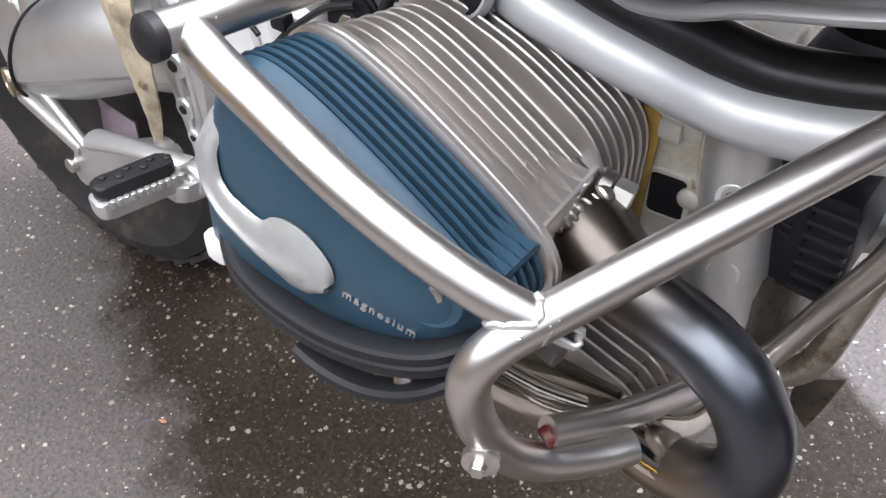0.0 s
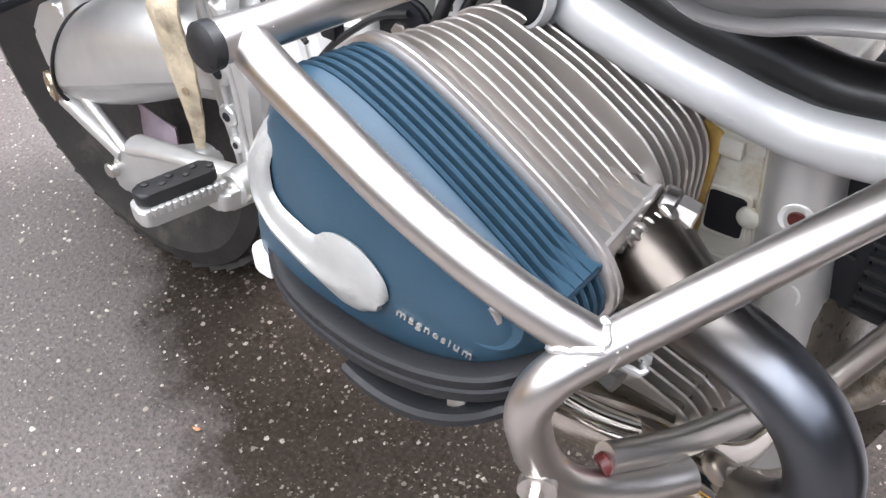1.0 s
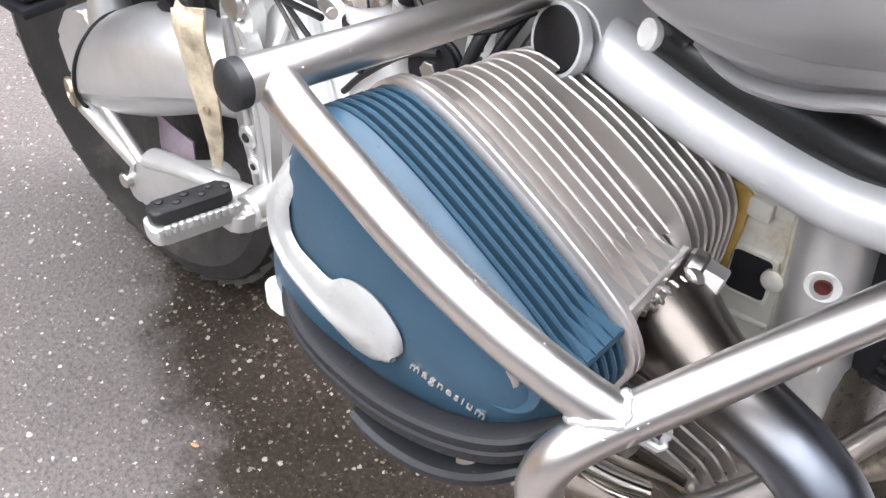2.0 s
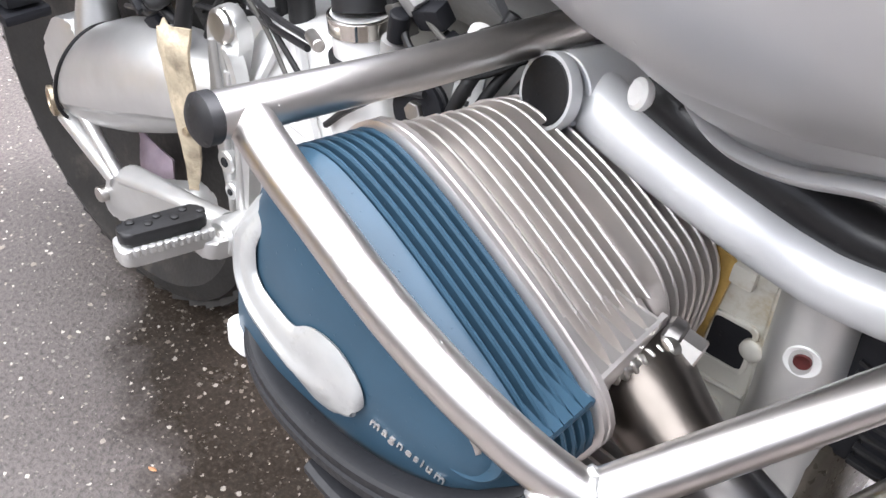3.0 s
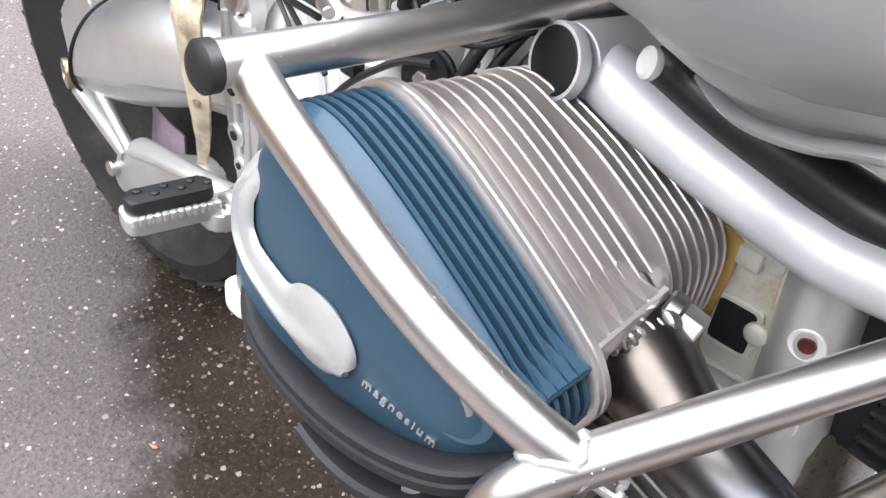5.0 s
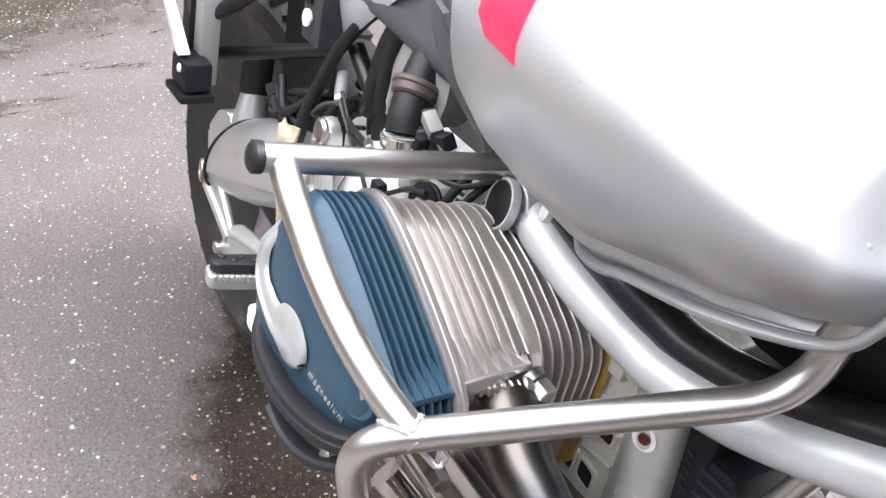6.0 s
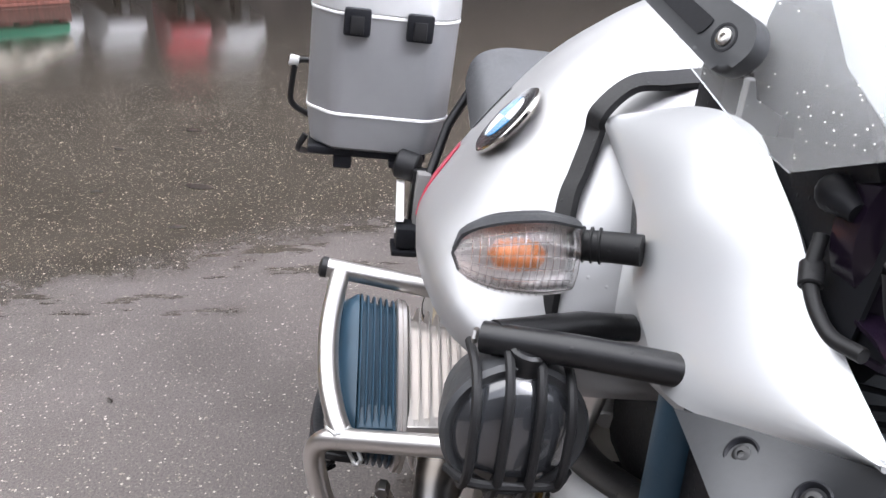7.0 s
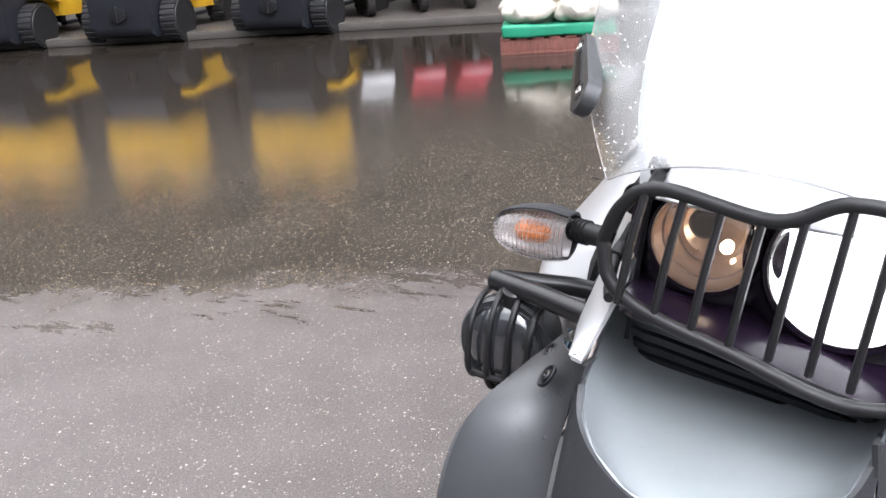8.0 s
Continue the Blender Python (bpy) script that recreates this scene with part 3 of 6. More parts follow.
        part("fork", box(-3.0, -2.02, s - 0.05, s + 0.05, 0.10, 0.15, 0.01), M["fork_dark"], f)
    return f


first_truck = forklift(pose(-7.98, -6.90, 0, 0, 0, 8))
copy_thing(first_truck, pose(-7.35, -8.68, 0, 0, 0, 14))
copy_thing(first_truck, pose(-6.75, -10.45, 0, 0, 0, 14))


def pallet(place):
    p = empty("loaded_pallet", place)
    tagged(p, "red-brown wooden pallet under a green sheet and pale sacks", "pallet")
    for i in range(7):
        part("deck_board", box(-0.42, 0.42, -0.5 + i * 0.15, -0.40 + i * 0.15, 0.13, 0.15, 0.003), M["wood"], p)
    for x in (-0.36, 0.0, 0.36):
        part("bearer", box(x - 0.05, x + 0.05, -0.5, 0.5, 0.025, 0.13, 0.004), M["wood"], p)
        part("bottom_board", box(x - 0.06, x + 0.06, -0.5, 0.5, 0.0, 0.024, 0.003), M["wood"], p)
    return p


PAL = pose(-7.35, -3.15, 0, 0, 0, 20)
pallet(PAL)


def lumpy(bm, amount, scale):
    for v in bm.verts:
        v.co += v.normal * (noise.noise(v.co * scale) * amount)
    return bm


sheet = box(-0.44, 0.44, -0.48, 0.48, 0.152, 0.26, 0.03, 3)
bmesh.ops.subdivide_edges(sheet, edges=sheet.edges[:], cuts=4, use_grid_fill=True)
g = part("green_sheet", lumpy(sheet, 0.03, 6), M["green"])
g.matrix_basis = PAL
tagged(g, "crumpled wet green tarpaulin on a pallet", "tarpaulin")
for i in range(5):
    sx, sy = (-0.2, 0.2, -0.18, 0.2, 0.0)[i], (-0.28, -0.22, 0.2, 0.24, 0.0)[i]
    bm = bmesh.new()
    bmesh.ops.create_icosphere(bm, subdivisions=4, radius=1.0)
    for v in bm.verts:
        v.co = Vector((v.co.x * 0.26, v.co.y * 0.25, v.co.z * 0.12))
    lumpy(bm, 0.05, 9)
    sk = part("sack", bm, M["sack"])
    sk.matrix_basis = PAL @ pose(sx, sy, 0.36 + (0.13 if i == 4 else 0), 0, 0, 31 * i)
    tagged(sk, "pale woven sack lying on a green sheet", "sack", "sacks on the pallet")


def hand_cart(place, paint, label, category, length=1.9, height=0.55):
    """A small parked vehicle on spoked wheels."""
    v = empty(category.replace(" ", "_"), place)
    tagged(v, label, category, "vehicles along the wall")
    prof = rounded([(-length / 2, 0.42), (length / 2, 0.42), (length / 2, 0.6), (length * 0.3, 0.75), (length * 0.1, 0.42 + height), (-length * 0.35, 0.5 + height), (-length / 2, 0.7)], 0.08)
    m = Matrix(((1, 0, 0, 0), (0, 0, -1, 0), (0, 1, 0, 0), (0, 0, 0, 1)))
    part("body", prism(prof, 0.42, m, 0.05), paint, v)
    for x in (-length * 0.36, length * 0.36):
        wheel_parts(v, x, 0, 0.28, 0.11, 0.19, M["tyre"], M["wheel_paint"])
        for s in (-0.07, 0.07):
            part("fork_leg", rod((x, s, 0.28), (x * 0.85, s, 0.6), 0.02, 8), M["black_metal"], v)
    return v


for wx, wy, yaw, paint, hue in ((-9.05, -6.25, 36, "body_white", "white"), (-9.45, -5.72, 34, "body_red", "red"), (-9.75, -5.22, 36, "body_red", "red"), (-9.95, -3.45, 24, "body_white", "white"), (-9.85, -2.75, 22, "body_white", "white"), (-9.40, -1.98, 16, "body_red", "red"), (-9.35, -1.42, 18, "body_white", "white")):
    hand_cart(pose(wx - 0.684 * math.cos(radians(yaw)), wy - 0.684 * math.sin(radians(yaw)), 0.10, 0, 0, yaw), M[paint], hue + " parked scooter with grey wheels beside a wall", "scooter")

# leaf shapes: dark ones added for dark elongated asphalt spots, one orange leaf fragment
M["leaf"] = mat("dark_brown_spot", (0.020, 0.015, 0.012), 0.35, 0.0, 0.3, 40)
M["leaf_orange"] = mat("orange_brown_leaf", (0.42, 0.20, 0.09), 0.5, 0.0, 0.3, 60)


def leaf_shape(x, y, turn, size, paint, label):
    bm = bmesh.new()
    n = 12
    mids = [bm.verts.new((size * (i / n - 0.5), 0, 0.0045 + size * 0.02 * math.sin(3 * i / n))) for i in range(n + 1)]
    for s in (-1, 1):
        rim = [bm.verts.new((size * (i / n - 0.5), s * size * 0.20 * math.sin(math.pi * i / n) ** 0.7 * (1 + 0.15 * (-1) ** i), 0.003)) for i in range(1, n)]
        for i in range(1, n - 1):
            bm.faces.new((mids[i], mids[i + 1], rim[i], rim[i - 1]))
        bm.faces.new((mids[0], mids[1], rim[0]))
        bm.faces.new((mids[n - 1], mids[n], rim[-1]))
    bmesh.ops.recalc_face_normals(bm, faces=bm.faces)
    bmesh.ops.solidify(bm, geom=bm.faces[:], thickness=0.0012)
    leaf = part("leaf_shape", bm, paint)
    leaf.matrix_basis = pose(x, y, 0, 0, 0, turn)
    tagged(leaf, label, "leaf", "leaves on the ground")


for x, y, turn, size in ((-3.33, -1.0, 75, 0.09), (-2.54, -0.87, 68, 0.13), (-3.07, -1.29, 60, 0.06), (-2.52, -1.26, 80, 0.06), (-2.12, -0.89, 85, 0.07), (-2.57, -3.16, 40, 0.08), (-2.93, -1.94, 62, 0.07), (-1.13, -1.85, 50, 0.04), (-0.98, -0.875, 30, 0.03)):
    leaf_shape(x, y, turn, size, M["leaf"], "flat dark brown shape added for a dark spot in the asphalt")
leaf_shape(-0.385, -0.244, 20, 0.014, M["leaf_orange"], "small orange-brown leaf fragment on wet asphalt")


# ---------------------------------------------------------------- motorcycle
# x forward, y to its left, z up; it leans to its left on the side stand
LEAN = pose(0, 0, 0, -7, 0, 0)
moto = empty("motorcycle", LEAN)
tagged(moto, "silver touring enduro motorcycle with blue-grey cylinder covers, parked wet", "motorcycle")
XZ = Matrix(((1, 0, 0, 0), (0, 0, -1, 0), (0, 1, 0, 0), (0, 0, 0, 1)))


def at_y(y):
    return Matrix.Translation((0, y, 0)) @ XZ


# --- flat twin: right cylinder
COVER = [(0.205, 0.600), (0.212, 0.622), (0.203, 0.643), (0.187, 0.657), (0.158, 0.676), (0.115, 0.701), (0.080, 0.718), (0.052, 0.726), (0.028, 0.720),
         (0.006, 0.692), (-0.010, 0.650), (-0.020, 0.595), (-0.018, 0.556), (0.004, 0.538), (0.05, 0.536), (0.10, 0.545), (0.15, 0.560), (0.185, 0.578)]
BARREL = [(0.184, 0.600), (0.184, 0.640), (0.172, 0.664), (0.150, 0.680), (0.115, 0.699), (0.080, 0.712), (0.052, 0.719), (0.028, 0.711), (0.008, 0.686), (-0.008, 0.646), (-0.017, 0.592), (-0.006, 0.545), (0.05, 0.518), (0.12, 0.515), (0.170, 0.545)]


def smooth_loop(poly, count=72):
    c = curve([(x, y, 0) for x, y in poly + poly[:1]], 6)[:-1]
    return resample([(p.x, p.y) for p in c], count)


COVER, BARREL = smooth_loop(COVER), smooth_loop(BARREL)


def sag(y):
    """The cylinder axis drops a little towards the crankcase."""
    return -0.17 * (y + 0.288)


def loop_y(poly, y, drop=True):
    return [(p[0], y, p[1] + (sag(y) if drop else 0)) for p in poly]


def fin(parent, poly, y, thick, material):
    loops = [loop_y(inset(poly, thick * 0.5), y - thick / 2), loop_y(poly, y - thick * 0.22), loop_y(poly, y + thick * 0.22), loop_y(inset(poly, thick * 0.5), y + thick / 2)]
    return part("fin", loft(loops), material, parent, angle=20)


head = part("cylinder_head", loft([loop_y(inset(COVER, 0.019), -0.286), loop_y(inset(COVER, 0.021), -0.190)]), M["alu_fin"], moto, "bare cast aluminium finned cylinder head")
PITCH = 0.0126


def above_ledge(poly):
    return [(min(x, 0.170), z) if z < 0.652 else (x, z) for x, z in poly]


for i in range(7):
    y = -0.2755 + i * PITCH
    fin(head, above_ledge(inset(COVER, 0.002 + 0.0006 * i)), y, 0.0023, M["alu_fin"])
    if i > 4:
        continue
    # the fin widens down the front slope until it meets its neighbours in a lip
    root, top = [], 0.6690 - 0.0006 * i + sag(y)
    for k in range(7):
        x, h = 0.168 + (0.0300 - 0.0008 * i) * k / 6, 0.0010 + 0.0053 * (k / 6) ** 2.6
        z = top + (0.6492 - top) * (k / 6)
        root.append([(x, y - h, 0.632), (x, y + h, 0.632), (x, y + h * 0.80, z), (x, y - h * 0.80, z)])
    part("fin_root", loft(root), M["alu_fin"], head, smooth=False)
part("front_ledge", prism([(0.150, -0.283), (0.198, -0.283), (0.193, -0.208), (0.150, -0.208)], 0.010, Matrix.Translation((0, 0, 0.6355)), 0.002), M["alu_fin"], head)
part("ledge_lip", prism([(0.1968, -0.281), (0.2012, -0.281), (0.1968, -0.212), (0.1924, -0.212)], 0.015, Matrix.Translation((0, 0, 0.6415)), 0.0018), M["alu_joint"], head)
part("joint_flange", loft([loop_y(inset(COVER, 0.000), -0.2915), loop_y(inset(COVER, -0.003), -0.2902), loop_y(inset(COVER, -0.003), -0.2865), loop_y(inset(COVER, -0.001), -0.2855), loop_y(inset(COVER, -0.003), -0.2842), loop_y(inset(COVER, -0.003), -0.2798), loop_y(inset(COVER, 0.000), -0.2785)]), M["alu_joint"], head, "pale machined joint flange")
barrel = part("cylinder_barrel", loft([loop_y(inset(BARREL, 0.017), -0.195), loop_y(inset(BARREL, 0.015), -0.095)]), M["alu_fin"], moto, "bare cast aluminium finned cylinder barrel")
for i in range(7):
    fin(barrel, inset(BARREL, -0.004 + 0.0010 * i), -0.2755 + (7 + i) * PITCH, 0.0023, M["alu_fin"])

CEN = (0.095, 0.628)
DOME = [(1.0, -0.3300), (0.988, -0.3385), (0.975, -0.3420), (0.850, -0.3585), (0.80, -0.3625), (0.70, -0.3660), (0.55, -0.3690), (0.32, -0.3715), (0.10, -0.3725)]


def cover_loop(s, y):
    return [(CEN[0] + (p[0] - CEN[0]) * s, y, CEN[1] + (p[1] - CEN[1]) * s + sag(y)) for p in COVER]


def cover_y(x, z):
    """How far out the cover's face stands over a point."""
    ang = math.atan2(z - sag(-0.366) - CEN[1], x - CEN[0])
    rim = min(COVER, key=lambda p: abs((math.atan2(p[1] - CEN[1], p[0] - CEN[0]) - ang + math.pi) % (2 * math.pi) - math.pi))
    s = math.hypot(x - CEN[0], z - sag(-0.366) - CEN[1]) / math.hypot(rim[0] - CEN[0], rim[1] - CEN[1])
    for (s0, y0), (s1, y1) in zip(DOME, DOME[1:]):
        if s1 <= s <= s0:
            return y0 + (y1 - y0) * (s0 - s) / (s0 - s1)
    return DOME[0][1] if s > 1 else DOME[-1][1]


cover = part("valve_cover", loft([loop_y(inset(COVER, 0.009), -0.291), loop_y(inset(COVER, 0.009), -0.3365), loop_y(inset(COVER, 0.0035), -0.3372)] + [cover_loop(s, y) for s, y in DOME[1:]]), M["blue"], moto, "blue-grey painted magnesium valve cover with silver emblem", angle=50)
for i in range(6):
    fin(cover, COVER, -0.2955 - i * 0.0079, 0.0030, M["blue"])
part("fin_ledge", box(0.170, 0.206, -0.337, -0.292, 0.643, 0.6475, 0.0015), M["blue"], cover)

# pale emblem strip that runs along the cover and ends in an oval
EMB = [(0.0275, 0.697, 0.0066), (0.0230, 0.688, 0.0080), (0.0185, 0.675, 0.0095), (0.0205, 0.656, 0.0105), (0.033, 0.6435, 0.0115), (0.050, 0.6375, 0.0130), (0.064, 0.6340, 0.0150), (0.073, 0.6330, 0.0195), (0.083, 0.6335, 0.0250), (0.092, 0.6335, 0.0262), (0.1005, 0.632, 0.0245), (0.108, 0.630, 0.0200), (0.1135, 0.6275, 0.0130), (0.1165, 0.626, 0.005)]
mid = curve([(x, 0, z) for x, z, w in EMB], 5)
wid = [p.x for p in curve([(w, 0, 0) for x, z, w in EMB], 5)]
rows = []
for i, p in enumerate(mid):
    t = (mid[min(i + 1, len(mid) - 1)] - mid[max(i - 1, 0)]).normalized()
    nrm = Vector((-t.z, 0, t.x))
    row = []
    fade = min(1.0, i / 9)
    vein = 0.0030 * max(0.0, 1 - max(0, i - 34) / 20)
    for k in range(-8, 9):
        u = k / 8
        q = p + nrm * (wid[i] * u)
        rise = fade * 0.0042 - 0.0036 + 0.0036 * fade * max(0.0, 1 - abs(u) ** 5) - 0.0006 + fade * vein * math.exp(-((u + 0.30) / 0.22) ** 2)
        row.append((q.x, cover_y(q.x, q.z) - 0.0006 - rise, q.z))
    rows.append(row)
emblem = part("emblem", shell(rows, -0.002), M["emblem_silver"], cover, "silver cast emblem with a rounded end")


# worn raised characters along the strip, too worn to read
for i in range(14, 36, 3):
    p, q = Vector(rows[i][9]), Vector(rows[i + 1][13])
    part("emblem_mark", rod(p + Vector((0, -0.0002, 0)), q + Vector((0, -0.0002, 0)), 0.0009, 8), M["alu_fin"], emblem)


def text_part(body, size, m, material, parent, depth=0.0006, spacing=1.0):
    cu = bpy.data.curves.new("txt", 'FONT')
    cu.body, cu.size, cu.extrude, cu.align_x = body, size, depth, 'LEFT'
    cu.resolution_u = 3
    cu.space_character = spacing
    ob = bpy.data.objects.new("txt", cu)
    scene.collection.objects.link(ob)
    me = bpy.data.meshes.new_from_object(ob.evaluated_get(bpy.context.evaluated_depsgraph_get()))
    bpy.data.objects.remove(ob)
    bm = bmesh.new()
    bm.from_mesh(me)
    bpy.data.meshes.remove(me)
    return part("lettering", moved(bm, m), material, parent, recalc=False, smooth=False)


def basis(o, u, n):
    """A pose at o: x along u, z along n."""
    u, n = Vector(u).normalized(), Vector(n).normalized()
    v = n.cross(u).normalized()
    n = u.cross(v)
    return Matrix(((u.x, v.x, n.x, o[0]), (u.y, v.y, n.y, o[1]), (u.z, v.z, n.z, o[2]), (0, 0, 0, 1)))


text_part("magnesium", 0.0088, basis((0.1255, -0.3728, 0.6225), (0.055, 0.0082, -0.0128), (-0.12, -1, 0.1)), M["alu_joint"], cover, spacing=1.28)
for q, r in (((0.1800, -0.3590, 0.6465), 0.0205), ((0.026, -0.3520, 0.6900), 0.0130)):
    front_one = q[0] > 0.1
    qm = along(q, (q[0] + (0.02 if front_one else -0.03), q[1] - 0.10, q[2] + (0.008 if front_one else 0.03)))
    dish = part("screw_recess", lathe([(r * 0.98, 0.0010), (r * 1.06, 0.0030), (r * 1.0, 0.0042), (r * 0.90, 0.0034), (r * 0.62, 0.0004), (r * 0.3, 0.0002)], 40, qm), M["blue"], cover)
    part("cover_screw", lathe([(0.0080, 0.000), (0.0080, 0.0030), (0.0062, 0.0042), (0.0042, 0.0042), (0.0038, 0.001)], 20, qm), M["bolt"], dish)
# webs where the cover's fins run out on their ledge
for i in range(5):
    y = -0.2955 - i * 0.0079 - 0.0040
    part("fin_web", loft([[(0.176, y - 0.0013, 0.6470), (0.176, y + 0.0013, 0.6470), (0.176, y + 0.0013, 0.6600), (0.176, y - 0.0013, 0.6600)],
                          [(0.2055, y - 0.0036, 0.6470), (0.2055, y + 0.0036, 0.6470), (0.2055, y + 0.0036, 0.6490), (0.2055, y - 0.0036, 0.6490)]]), M["blue"], cover, smooth=False)

# exhaust flange, stud and header pipe
part("exhaust_flange", lathe([(0.020, 0), (0.033, 0.002), (0.033, 0.010), (0.024, 0.014)], 28, along((0.176, -0.218, 0.604), (0.26, -0.245, 0.580))), M["exhaust"], moto)
stud_a, stud_b = Vector((0.1935, -0.266, 0.6330)), Vector((0.2050, -0.2200, 0.6345))
stud = part("flange_stud", rod(stud_a, stud_b, 0.0046, 12), M["bolt"], moto, "threaded exhaust flange stud")
turns = 7
helix = []
side = (stud_b - stud_a).normalized()
e1 = side.cross(Vector((0, 0, 1))).normalized()
e2 = side.cross(e1)
for k in range(turns * 12 + 1):
    a = 2 * math.pi * k / 12
    helix.append(stud_a.lerp(stud_b, k / (turns * 12)) + e1 * (0.0050 * math.cos(a)) + e2 * (0.0050 * math.sin(a)))
part("thread", sweep(helix, 0.0016, 8), M["bolt"], stud)
part("stud_collar", rod(stud_b - side * 0.004, stud_b + side * 0.004, 0.0085, 16, 0.0015), M["bolt"], stud)
part("nut_base", rod((0.196, -0.2125, 0.636), (0.207, -0.2103, 0.6333), 0.0125, 18, 0.002), M["exhaust"], stud)
part("nut", hexnut((0.206, -0.2105, 0.6335), (0.2200, -0.2080, 0.6300), 0.0105), M["bolt"], stud, "plated hexagon nut")
part("lower_nut", hexnut((0.214, -0.300, 0.580), (0.231, -0.303, 0.578), 0.0085), M["exhaust"], stud)
header = [(0.186, -0.222, 0.610), (0.206, -0.231, 0.606), (0.230, -0.239, 0.600), (0.254, -0.246, 0.596), (0.278, -0.250, 0.593), (0.302, -0.254, 0.588), (0.326, -0.258, 0.574), (0.343, -0.260, 0.545), (0.345, -0.260, 0.512), (0.328, -0.258, 0.482), (0.300, -0.252, 0.466), (0.270, -0.245, 0.459)]
part("header_pipe", sweep(curve(header), [0.034, 0.032, 0.0275, 0.0245, 0.0232, 0.0228, 0.0228, 0.0225, 0.0222, 0.0215, 0.0212], 32), heat_steel(), moto, "blue-tinted steel exhaust header pipe")
part("port_weld", sweep([(0.190 + 0.014 * math.sin(a) * 0.3, -0.2235 + 0.0335 * math.cos(a), 0.6095 + 0.0335 * math.sin(a)) for a in [2 * math.pi * i / 32 for i in range(33)]], 0.0022, 8), M["exhaust"], moto)
part("return_pipe", sweep(curve([(0.302, -0.253, 0.467), (0.250, -0.240, 0.455), (0.15, -0.215, 0.42), (0.0, -0.17, 0.36), (-0.2, -0.13, 0.32)]), 0.0208, 24), M["chrome"], moto, "wet chromed exhaust pipe")
part("cross_pipe", sweep(curve([(0.155, -0.30, 0.52), (0.20, -0.262, 0.47), (0.25, -0.20, 0.42), (0.27, -0.12, 0.38), (0.26, 0.1, 0.37)]), 0.017, 20), M["chrome"], moto, "wet chromed exhaust pipe")

# skid bar under the cover
band = [(0.014, -0.322), (0.000, -0.345), (0.008, -0.364), (0.040, -0.380), (0.100, -0.387), (0.155, -0.384), (0.192, -0.373), (0.210, -0.352), (0.216, -0.325)]
band = [(p.x, p.y) for p in curve([(x, y, 0) for x, y in band], 6)]


def skid_top(x):
    return 0.5935 + 2.6 * max(0, 0.075 - x) ** 2 + 1.75 * max(0, x - 0.085) ** 2


def band_side(i):
    """Outward direction of the guard's line, seen from above."""
    a, b = band[max(0, i - 1)], band[min(len(band) - 1, i + 1)]
    t = Vector((b[0] - a[0], b[1] - a[1], 0)).normalized()
    return Vector((t.y, -t.x, 0))


# outline of the guard's section: out from the cover, and height over its top edge
GUARD = [(-0.016, 0.0000), (-0.007, 0.0020), (-0.003, 0.0012), (-0.0010, -0.0008), (-0.0016, -0.0075), (-0.0002, -0.0092), (-0.0012, -0.0170), (-0.005, -0.0200), (-0.014, -0.0215)]
rows = []
for i, (x, y) in enumerate(band):
    zt, sd = skid_top(x), band_side(i)
    rows.append([Vector((x, y, zt)) + sd * o + Vector((0, 0, h)) for o, h in GUARD])
skid = part("skid_guard", shell(rows, 0.004), M["guard_grey"], moto, "charcoal plastic skid guard under the valve cover", angle=28)
rows = []
for i, (x, y) in enumerate(band):
    if not 0.085 <= x <= 0.200 or y > -0.36:
        continue
    f = (x - 0.085) / 0.115
    gap = 0.003 + 0.011 * math.sin(math.pi * min(1, f * 1.05)) ** 0.8
    zt, sd = skid_top(x) - 0.021 - gap, band_side(i)
    rows.append([Vector((x, y, zt)) + sd * o + Vector((0, 0, h)) for o, h in ((-0.014, 0.0005), (-0.003, 0.0), (0.0, -0.0025), (-0.0005, -0.008), (-0.006, -0.012), (-0.018, -0.012))])
part("lower_lip", shell(rows, 0.004), M["guard_grey"], skid, angle=28)
part("slot_bolt", lathe([(0.007, 0), (0.008, 0.002), (0.006, 0.006), (0.002, 0.007)], 16, along((0.166, -0.366, 0.572), (0.170, -0.40, 0.585))), M["bolt"], skid)
part("guard_rivet", lathe([(0.0035, 0), (0.0035, 0.0012), (0.002, 0.0018)], 12, along((0.004, -0.352, 0.6065), (-0.01, -0.36, 0.64))), M["rubber"], skid)
part("clip", box(-0.008, 0.010, -0.366, -0.354, 0.572, 0.596, 0.005), M["white_plastic"], skid, "white plastic clip")

# --- crash bar of stainless tube
R = 0.0122
front = bends([(0.276, -0.280, 0.503), (0.262, -0.305, 0.507), (0.236, -0.346, 0.524), (0.222, -0.370, 0.566), (0.219, -0.388, 0.642), (0.374, -0.148, 0.742), (0.378, -0.132, 0.830)], 0.040, 8)
crash = part("crash_bar", sweep(front, R, 20), M["steel"], moto, "brushed stainless steel engine crash bar")
part("upper_tube", sweep([(0.016, -0.384, 0.756), (0.030, -0.25, 0.743), (0.046, -0.05, 0.728)], R, 20), M["steel"], crash)
diag = curve([(0.020, -0.363, 0.752), (0.053, -0.368, 0.740), (0.088, -0.372, 0.729), (0.122, -0.374, 0.715), (0.155, -0.373, 0.700), (0.188, -0.369, 0.6845), (0.220, -0.3605, 0.6680), (0.2470, -0.3490, 0.6540)])
part("diagonal_tube", sweep(diag, R, 20), M["steel"], crash)


